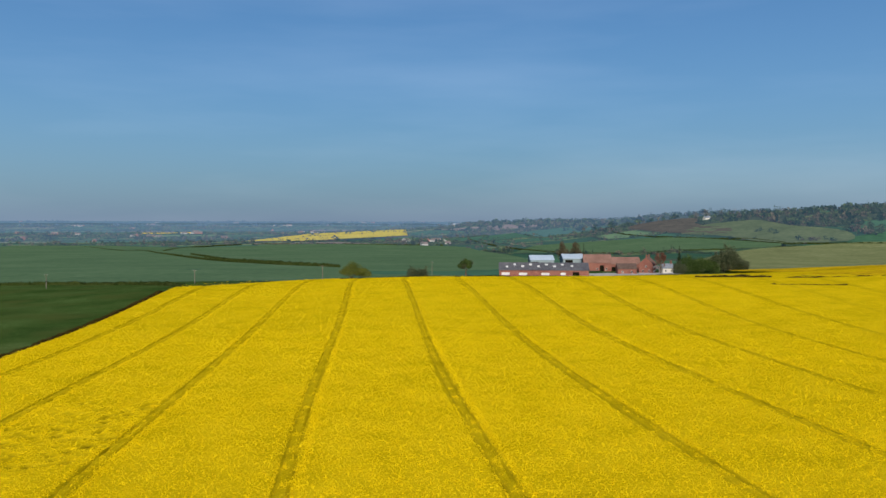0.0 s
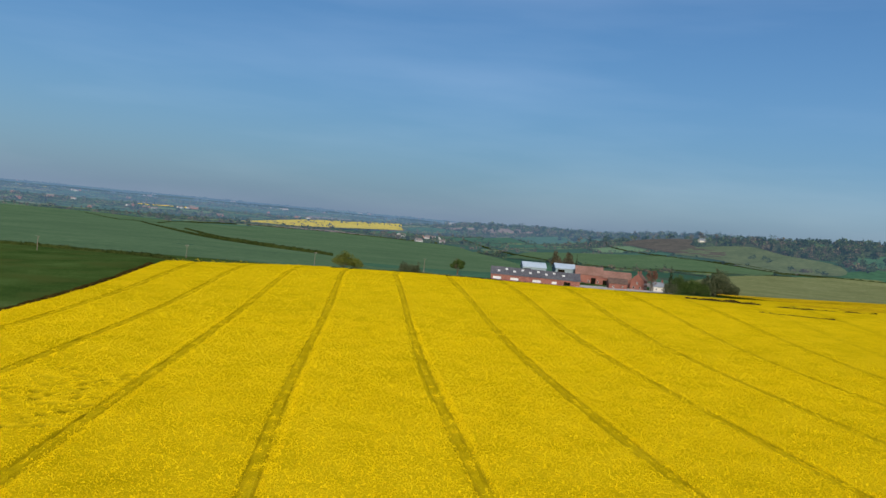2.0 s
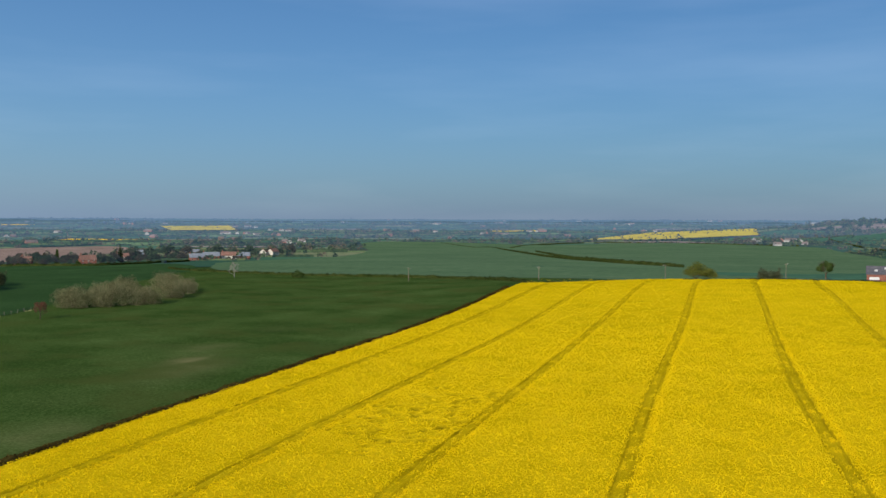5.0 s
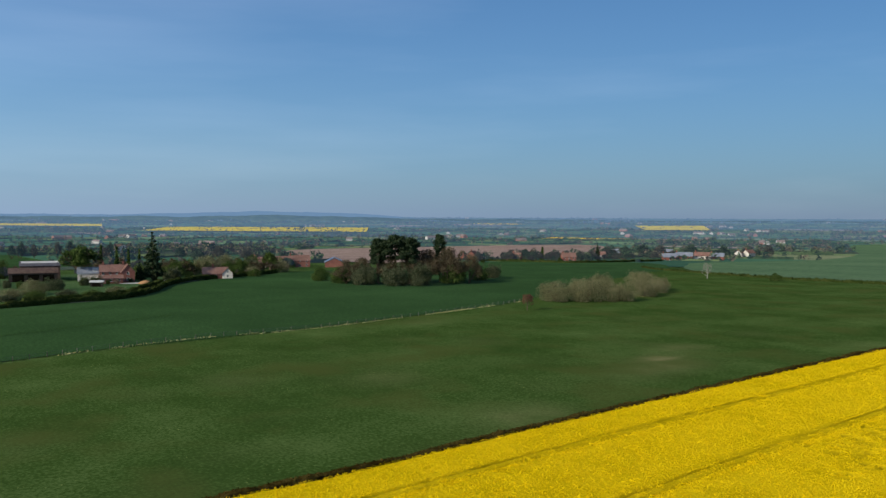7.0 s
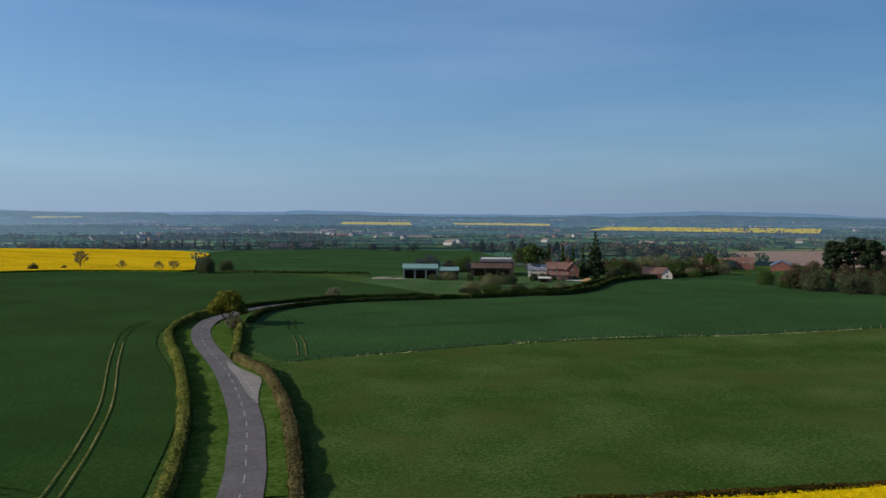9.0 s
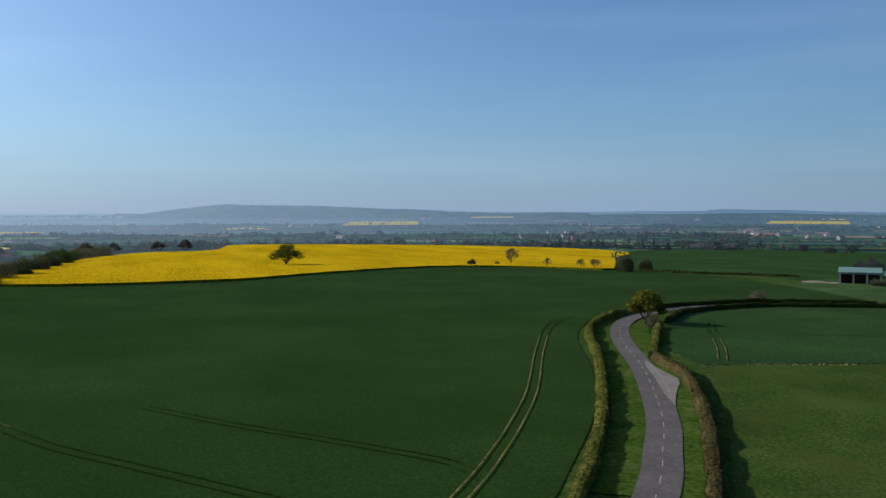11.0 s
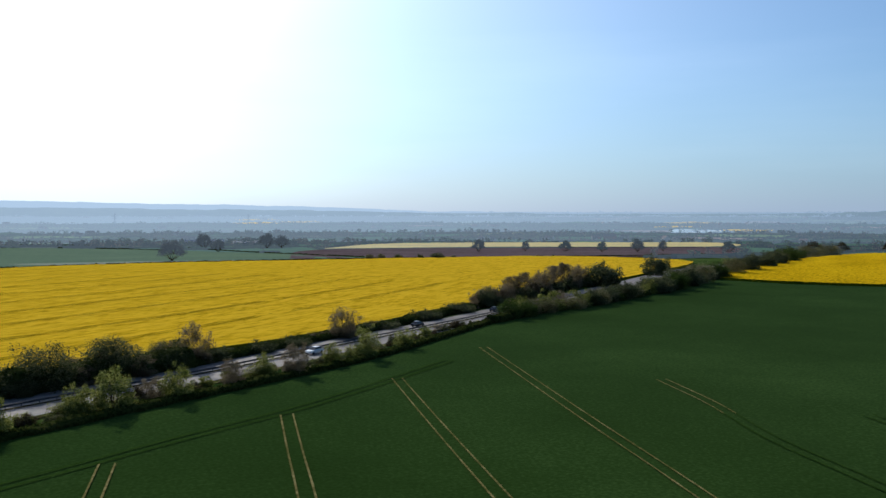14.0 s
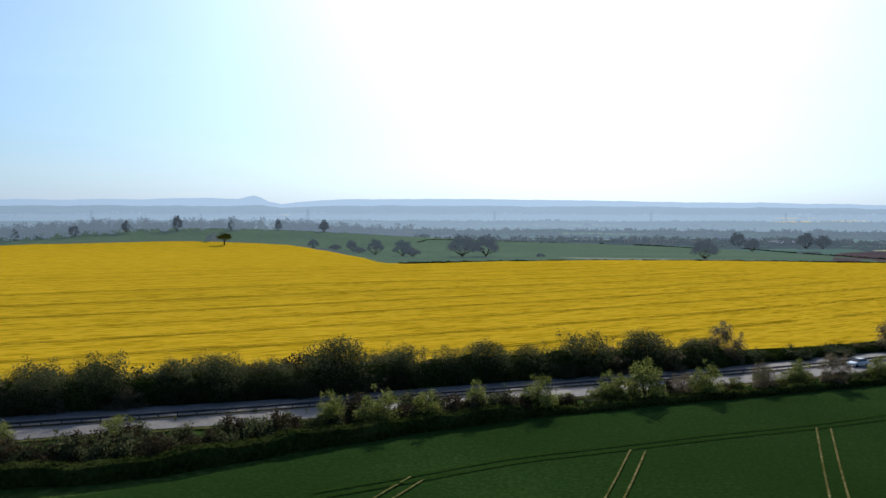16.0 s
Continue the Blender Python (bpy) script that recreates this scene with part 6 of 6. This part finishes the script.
def crash_barrier():
    root = new("crash_barrier")
    tagged(root, "grey steel crash barrier along the main road's middle", "barrier")
    line = curve_through(MAIN[1:8], 2.6)
    verts, faces = [], []
    shape = ((-0.1, 0.42), (-0.16, 0.5), (-0.1, 0.58), (-0.16, 0.66), (-0.1, 0.74), (0.1, 0.74), (0.1, 0.42))
    for p, s in zip(line, sides(line)):
        for a, z in shape:
            q = p + s * a
            verts.append((q.x, q.y, height(q.x, q.y) + 0.35 + z))
    n = len(shape)
    for k in range(len(line) - 1):
        for i in range(n):
            faces.append((k * n + i, k * n + (i + 1) % n, (k + 1) * n + (i + 1) % n, (k + 1) * n + i))
    mesh_object("rail", verts, faces, mat_steel, root)
    bm = boxes((-0.06, -0.05, 0, 0.06, 0.05, 0.72))
    me = bpy.data.meshes.new("post")
    bm.to_mesh(me)
    bm.free()
    me.materials.append(mat_steel)
    for p in line:
        ob = new("post", me)
        ob.parent = root
        ob.location = (p.x, p.y, height(p.x, p.y) + 0.3)


crash_barrier()
ribbon("central_strip", MAIN[1:9], 1.1, material("weedy central strip", (rgb("2d2c20"), rgb("3d3a2a"), rgb("4c4a38")), 0.6, 0.95), "weedy dark strip between the carriageways", "verge", lift=0.33)
ribbon("verge", [(q[0] * 0.97 + 4, q[1] * 0.945) for q in MAIN[1:8]], 7.0, mat_verge, "rough grass verge beside the main road", "verge", lift=0.2)
place_later = list(scrub())

# wheel tracks in the crops
for line, wide, mat in (
    ([(-36.5, -50), (-42.4, -81), (-48.8, -113), (-55.3, -144.3)], 0.25, mat_track), ([(-54, -40), (-62.8, -75), (-69.4, -103), (-77.5, -136), (-86, -170.5)], 0.25, mat_track),
    ([(-91, -98.5), (-94, -107), (-98.5, -124)], 0.25, mat_track), ([(-77, -44), (-79.9, -57), (-82.7, -70), (-86, -85), (-91, -98.5)], 0.25, mat_track_dark), ([(-17, -56), (-23, -86), (-26.5, -105), (-30.3, -125)], 0.25, mat_track),
    ([(3, -66), (-1.7, -91), (-4.6, -108.5)], 0.25, mat_track), ([(24, -78), (22.1, -85.5), (20.1, -92.7)], 0.25, mat_track),
    ([(-80, -28.6), (-94, -29.2), (-103, -30), (-114.5, -31.2), (-135, -34), (-152, -37.2), (-181, -43.4), (-209, -48.8)], 0.25, mat_track), ([(-209, -48.8), (-222, -51), (-238, -52.2), (-252, -50.5)], 0.3, mat_track_dark),
    ([(-94.5, -30.9), (-97.8, -36.4), (-101.5, -54.3), (-104.3, -70.5), (-109, -89.5)], 0.3, mat_track_dark),
    ([(29.4, -85), (20, -93), (10, -101.7), (-1, -108.7), (-14, -117), (-31, -127), (-44.5, -136.5), (-54.5, -144.2), (-72, -158)], 0.38, mat_track_dark),
    ([(-263, -13), (-250, -10.5), (-235, -10), (-226, -8.5)], 0.3, mat_track_dark), ([(-218, -8), (-204, -6.5), (-186, -5.5)], 0.25, mat_track),
    ([(-232, 6), (-240, 40), (-262, 90)], 0.3, mat_track_dark), ([(-262, 4), (-282, 40), (-300, 80)], 0.3, mat_track_dark),
):
    for side in (-0.92, 0.92):
        ribbon("wheel_track", line, wide, mat, "pair of tractor wheel tracks pressed through the crop", "wheel track", lift=0.3, step=2.0, offset=side)
mat_streak = material("dark gap between rape rows", (rgb("4a4414"), rgb("665e18"), rgb("958420")), 0.8, 0.95, stretch=(0.1, 1, 1), turn=-0.645, second=25)
for k in range(12):
    c = 158 + 24 * k                                  # distance of the line from the camera's foot, across the rows
    line = [(0.8 * u + 0.6 * c, 0.6 * u - 0.8 * c - 0.00035 * (u + 60) ** 2) for u in range(-300, 330, 24)]
    line = [p for p in line if in_polygon(p, SOUTH_RAPE)]
    if len(line) > 2:
        for side in (-0.95, 0.95):
            ribbon("wheel_track", line, 0.45, mat_streak, "dark wheel line through the yellow rape", "wheel track", lift=1.32 + 0.03 * k, step=3.0, offset=side)

# ---- fence, poles, pylons ----
mat_post = material("weathered wooden post", (rgb("5c5648"), rgb("726b5c")), 0.4, 0.95)
mat_dry = material("bleached tall grass", (rgb("6c6c40"), rgb("8f8c5c"), rgb("a8a474")), 0.5, 0.95)


def field_fence():
    root = new("field_fence")
    tagged(root, "post and wire fence between pasture and cereal", "fence")
    pts = [(-178, -8), (-181.5, -2), (-188, 15), (-197, 37), (-203, 55), (-208, 81), (-209, 113), (-222, 166), (-235, 209)]
    line = curve_through(pts, 3.6)
    bm = boxes((-0.06, -0.06, -0.2, 0.06, 0.06, 1.2))
    me = bpy.data.meshes.new("post")
    bm.to_mesh(me)
    bm.free()
    me.materials.append(mat_post)
    for p in line:
        ob = new("post", me)
        ob.parent = root
        ob.location = (p.x, p.y, height(p.x, p.y))
    for z in (0.4, 0.8, 1.15):
        verts, faces = [], []
        for p in line:
            for dx, dz in ((-0.015, 0), (0.015, 0), (0, 0.03)):
                verts.append((p.x + dx, p.y, height(p.x, p.y) + z + dz))
        for k in range(len(line) - 1):
            for i in range(3):
                faces.append((k * 3 + i, k * 3 + (i + 1) % 3, k * 3 + 3 + (i + 1) % 3, k * 3 + 3 + i))
        mesh_object("wire", verts, faces, mat_steel, root)
    g = np.random.RandomState(9)
    tuft_v, tuft_f = [], []
    for p in curve_through(pts, 0.5):
        if noise.noise((p.x / 9, p.y / 9, 4.0)) < -0.12:
            continue
        for _ in range(3):
            q = Vector((p.x + g.normal() * 0.3, p.y + g.normal() * 0.3))
            z, h, a = height(q.x, q.y), 0.25 + 0.35 * g.rand(), g.rand() * 6.3
            o = len(tuft_v)
            tuft_v += [(q.x - 0.14 * math.cos(a), q.y - 0.14 * math.sin(a), z), (q.x + 0.14 * math.cos(a), q.y + 0.14 * math.sin(a), z), (q.x + 0.1, q.y + 0.1, z + h)]
            tuft_f.append((o, o + 1, o + 2))
    tagged(mesh_object("dry_grass", tuft_v, tuft_f, mat_dry), "bleached tufts of tall grass under the fence", "grass", kind="stuff")


field_fence()


def utility_pole(x, y, h):
    root = new("utility_pole")
    tagged(root, "weathered wooden pole with a short crossarm", "pole", "poles past the crest")
    root.location = (x, y, height(x, y))
    bm = bmesh.new()
    bmesh.ops.create_cone(bm, segments=8, radius1=0.2, radius2=0.14, depth=h + 0.4, cap_ends=True, matrix=Matrix.Translation((0, 0, h / 2 - 0.2)))
    part("shaft", bm, mat_post, root)
    part("crossarm", boxes((-0.9, -0.06, h - 0.5, 0.9, 0.06, h - 0.35)), mat_post, root)
    for u in (-0.75, 0, 0.75):
        part("insulator", boxes((u - 0.06, -0.06, h - 0.35, u + 0.06, 0.06, h - 0.12)), mat_white, root)


for x, y, h in ((-181, 390, 6.8), (-115, 396, 6.3), (-60, 426, 8.0), (-6, 470, 10.2)):
    utility_pole(x, y, h)
mat_lattice = material("far lattice steel", (rgb("6c7478"), rgb("7d868a")), 3, 0.7, haze=0.3)


def pylon(x, y, h):
    root = new("pylon")
    tagged(root, "tall steel lattice pylon with three crossarms", "pylon", "pylon line")
    root.matrix_basis = pose(x, y, height(x, y) - 0.5, 0, 0, math.degrees(math.atan2(y, x)) + 70)
    tv, tf = [], []
    w = h * 0.085

    def half(z):
        return w * (1 - 0.82 * (z / h) ** 0.75) + 0.15
    levels = [h * q for q in (0, 0.2, 0.38, 0.53, 0.66, 0.77, 0.87, 1.0)]
    for z0, z1 in zip(levels, levels[1:]):
        a, b = half(z0), half(z1)
        c0 = [(a, a), (-a, a), (-a, -a), (a, -a)]
        c1 = [(b, b), (-b, b), (-b, -b), (b, -b)]
        for i in range(4):
            tube(tv, tf, (*c0[i], z0), (*c1[i], z1), 0.28, 0.26, 4)
            tube(tv, tf, (*c0[i], z0), (*c1[(i + 1) % 4], z1), 0.14, 0.14, 3)
            tube(tv, tf, (*c0[(i + 1) % 4], z0), (*c1[i], z1), 0.14, 0.14, 3)
    mesh_object("tower", tv, tf, mat_lattice, root)
    for q, s in ((0.66, 0.15), (0.77, 0.19), (0.88, 0.13)):
        av, af = [], []
        for d in (-1, 1):
            tube(av, af, (0, 0, h * q), (d * h * s, 0, h * q + 0.4), 0.25, 0.15, 4)
            tube(av, af, (0, 0, h * (q + 0.045)), (d * h * s, 0, h * q + 0.4), 0.2, 0.12, 4)
            tube(av, af, (d * h * s, 0, h * q + 0.4), (d * h * s, 0, h * q - h * 0.04), 0.12, 0.12, 4)
        mesh_object("crossarm", av, af, mat_lattice, root)


for x, y, h in ((1140, -1764, 52), (635, -1791, 56), (285, -2282, 50), (-146, -2696, 44), (-566, -2844, 38)):
    pylon(x, y, h)


# ---- cars ----
mat_rubber = material("black tyre rubber", (rgb("121212"), rgb("1c1c1c")), 0.2, 0.9)
mat_lamp = material("pale lamp glass", (rgb("c8c8c4"), rgb("dededa")), 0.2, 0.2, gloss=0.5)


def car(x, y, turn, colour, label):
    paint = material("car paint", (colour, tuple(c * 1.15 + 0.01 for c in colour)), 0.5, 0.3, gloss=0.5)
    root = new("car")
    tagged(root, label, "car", "cars on the main road")
    root.matrix_basis = pose(x, y, height(x, y) + 0.31, 0, 0, turn)
    bm = bmesh.new()
    rings = ((-2.1, 0.35, 0.75, 0.8), (-1.95, 0.3, 0.92, 0.86), (-0.9, 0.28, 0.98, 0.9), (0.9, 0.28, 0.95, 0.9), (1.85, 0.3, 0.82, 0.86), (2.1, 0.38, 0.65, 0.78))
    last = None
    for u, lo, hi, w in rings:
        v = [bm.verts.new(p) for p in ((u, -w, lo), (u, w, lo), (u, w, hi - 0.1), (u, w * 0.9, hi), (u, -w * 0.9, hi), (u, -w, hi - 0.1))]
        if last:
            for i in range(6):
                bm.faces.new((last[i], last[(i + 1) % 6], v[(i + 1) % 6], v[i]))
        else:
            bm.faces.new(v[::-1])
        last = v
    bm.faces.new(last)
    part("body", bm, paint, root)
    bm = bmesh.new()
    last = None
    for u, z, w in ((-1.75, 0.93, 0.76), (-1.15, 1.4, 0.6), (0.25, 1.45, 0.6), (1.05, 0.93, 0.76)):
        v = [bm.verts.new((u, -w, z)), bm.verts.new((u, w, z))]
        if last:
            bm.faces.new((last[0], last[1], v[1], v[0]))
        last = v
    bm.verts.ensure_lookup_table()
    for i in (0, 1):
        bm.faces.new([bm.verts[2 * k + i] for k in range(4)])
    part("windows", bm, mat_glass, root, "dark car windows")
    part("roof", boxes((-1.1, -0.58, 1.41, 0.22, 0.58, 1.48)), paint, root)
    for u in (-1.3, 1.35):
        for s in (-0.8, 0.8):
            bm = bmesh.new()
            bmesh.ops.create_cone(bm, segments=16, radius1=0.32, radius2=0.32, depth=0.2, cap_ends=True, matrix=Matrix.Translation((u, s, 0.32)) @ Matrix.Rotation(radians(90), 4, "X"))
            wheel = part("wheel", bm, mat_rubber, root)
            bm = bmesh.new()
            bmesh.ops.create_cone(bm, segments=12, radius1=0.19, radius2=0.17, depth=0.03, cap_ends=True, matrix=Matrix.Translation((u, s * 1.135, 0.32)) @ Matrix.Rotation(radians(90), 4, "X"))
            part("rim", bm, mat_steel, wheel)
    for s in (-0.62, 0.62):
        part("headlight", boxes((2.0, s - 0.18, 0.58, 2.1, s + 0.18, 0.72)), mat_lamp, root)


car(-121, -232, 215, rgb("1c2024"), "dark car driving along the main road")
car(-86, -209, 215, rgb("26282c"), "dark grey car driving along the main road")
car(-49, -177, 35, rgb("d8dadc"), "white car driving along the main road")

# ---- scattered plants ----
BEHIND9 = [(-887, 152, 17.3, 8.3), (-891, 161, 20.9, 9.6), (-884, 171, 17.5, 8.3), (-899, 195, 19.9, 9.7), (-906, 209, 21.7, 12.3), (-772, 210, 20.4, 8.4), (-730, 211, 15.5, 10.0), (-754, 200, 16.3, 12.4), (-717, 253, 15.0, 12.0), (-693, 259, 13.4, 14.7), (-706, 282, 16.3, 13.0), (-660, 288, 13.1, 13.3), (-635, 295, 12.6, 11.1), (-995, 98, 13.2, 17.2), (-997, 78, 10.5, 15.8), (-1049, 54, 10.8, 15.2), (-503, 247, 8.9, 11.1), (-506, 239, 7.7, 9.6)]
LINE9 = [(-1124, -241, 13.9, 6.8), (-1127, -229, 15.7, 6.8), (-1129, -218, 13.9, 6.8), (-1132, -201, 13.9, 6.1), (-1135, -186, 13.9, 6.8), (-1137, -170, 14.9, 6.8), (-1140, -153, 13.9, 6.8), (-1142, -135, 15.8, 7.6), (-1144, -121, 14.0, 7.6), (-1093, -245, 8.4, 11.8), (-1096, -99, 8.3, 14.5), (-1074, -110, 6.3, 17.1)]

rnd_t = random.Random(44)
place(far_bare, [(round(x), round(y), rnd_t.uniform(15, 22), rnd_t.uniform(9, 16)) for x, y in ((1010 * math.sin(a), -1010 * math.cos(a)) for a in (radians(b + rnd_t.uniform(-0.3, 0.3)) for b in np.arange(18.5, 38, 3.1)))], "tall trees on the skyline")

place(scrubs, place_later, "scrub on the main road's verge")
place(far_bare, [(103, -632, 19.5, 25.5), (87, -644, 18.0, 25.5)], "trees behind the yellow field")
place(far_bare, [(-72, -636, 17.4, 21.8), (-147, -989, 21.8, 21.8), (-146, -888, 15.9, 17.4), (-226, -1025, 21.8, 26.1), (-243, -1021, 18.8, 21.8)], "trees behind the yellow field")
place(lones, [(349, -752, 14.5, 17)], "lone field trees", "lone broad tree at the yellow field's edge")
place(far_dark + far_bare, [(177, -657, 15.0, 16.2), (149, -633, 15.0, 17.5), (140, -625, 8.5, 15.0), (218, -728, 11.2, 12.5), (263, -756, 10.0, 12.5), (45, -638, 3.8, 8.5), (200, -690, 6.2, 15.0), (235, -735, 6.2, 15.0)], "trees behind the yellow field")
place(far_bare + far_dark, [(-392, -788, 16.1, 17.2), (-444, -783, 13.8, 10.3), (-480, -762, 14.9, 16.1), (-511, -741, 13.8, 12.6), (-540, -720, 17.2, 16.1), (-591, -744, 14.9, 12.6), (-642, -700, 14.9, 17.2)], "trees between the far fields")
place(willows + shrubs, [(-210, -605, 5, 8.4), (-218, -602, 5, 8.4), (-230, -597, 5, 7.6), (-245, -591, 5, 6), (-257, -586, 6, 13), (-268, -581, 4, 5)], "trees between the far fields")
def scatter(line, count, loose, h0, h1, seed):
    """Random spots along a plan line: x, y, height, width."""
    g = random.Random(seed)
    out = []
    for _ in range(count):
        k = g.randrange(len(line) - 1)
        u, h = g.random(), g.uniform(h0, h1)
        out.append((round(line[k][0] * (1 - u) + line[k + 1][0] * u + g.uniform(-loose, loose)), round(line[k][1] * (1 - u) + line[k + 1][1] * u + g.uniform(-loose, loose)), h, h * g.uniform(0.75, 1.25)))
    return out


place(far_bare + far_dark + far_bare, scatter([(-560, 425), (-575, 500), (-560, 590), (-575, 680), (-580, 790)], 46, 22, 5, 11, 5), "village trees")
place(far_bare + brownwood + far_dark, scatter([(-640, 470), (-650, 620), (-660, 800)], 26, 30, 7, 13, 6), "village trees")
place(brownwood + greenbush + far_bare, scatter([(-470, 60), (-490, 110), (-500, 170), (-520, 240)], 30, 16, 6, 12, 7), "trees round the farm")
place(greenbush + thickets + shrubs, scatter([(-400, 70), (-398, 96), (-412, 132), (-428, 160), (-436, 190)], 20, 5, 2.5, 5, 8), "trees round the farm")
place(far_dark, [(-546, 716, 19, 20), (-648, 762, 17, 20)], "village trees", "large dark rounded evergreen among village houses")
place(far_dark + far_bare, [(-532, 750, 18, 16), (-533, 726, 14, 12), (-540, 842, 18, 13), (-620, 759, 16, 18), (-636, 719, 14, 18), (-609, 663, 14, 17), (-552, 579, 12, 15), (-545, 558, 11, 12), (-583, 533, 10, 13), (-584, 486, 5.6, 10), (-585, 501, 5.3, 9), (-558, 530, 8.4, 11), (-528, 547, 8.4, 15), (-605, 667, 7.8, 17), (-560, 420, 8, 12), (-590, 440, 8, 12)], "village trees")
place(firs + poplars, [(-562, 597, 17, 8), (-584, 547, 13, 6)], "village trees")
place(greenbush + brownwood + willows, [(-452 - 1.2 * k, 138 + 8.5 * k, rnd_t.uniform(7.5, 11), rnd_t.uniform(10, 14)) for k in range(11)] + [(-440, 128, 8, 9), (-436, 180, 6, 9), (-441, 186, 7, 9)], "trees round the farm")
place(far_dark + far_bare, BEHIND9, "trees behind the farm")
place(far_poplar, LINE9, "poplar row by the far sheds")
hedge([(-540, 440), (-572, 470), (-533, 492), (-500, 515), (-515, 633)], 2.6, 2.4, mat_hedge_dark, "dark hedge before the village", 0.4, 3, "field hedges")
hedge([(104, 352), (118, 351), (134, 349)], 2.2, 1.6, mat_ditch, "dark rough hedge at the rape's corner", 0.25, 8, "field hedges")
hedge([(138, 345), (158, 346), (182, 349)], 1.6, 1.0, mat_ditch, "dark rough hedge at the rape's corner", 0.25, 8, "field hedges")
hedge([(123, 321), (136, 319), (150, 317)], 1.5, 0.8, mat_ditch, "dark rough strip within the rape", 0.25, 8, "field hedges")
hedge([(-45, 372), (-10, 376), (30, 380), (70, 400)], 1.5, 1.5, mat_hedge_dark, "low hedge just past the crest", 0.3, 4, "field hedges")
for ob in TEMPLATES:
    for part_ in ob.children:
        bpy.data.objects.remove(part_)
    bpy.data.objects.remove(ob)
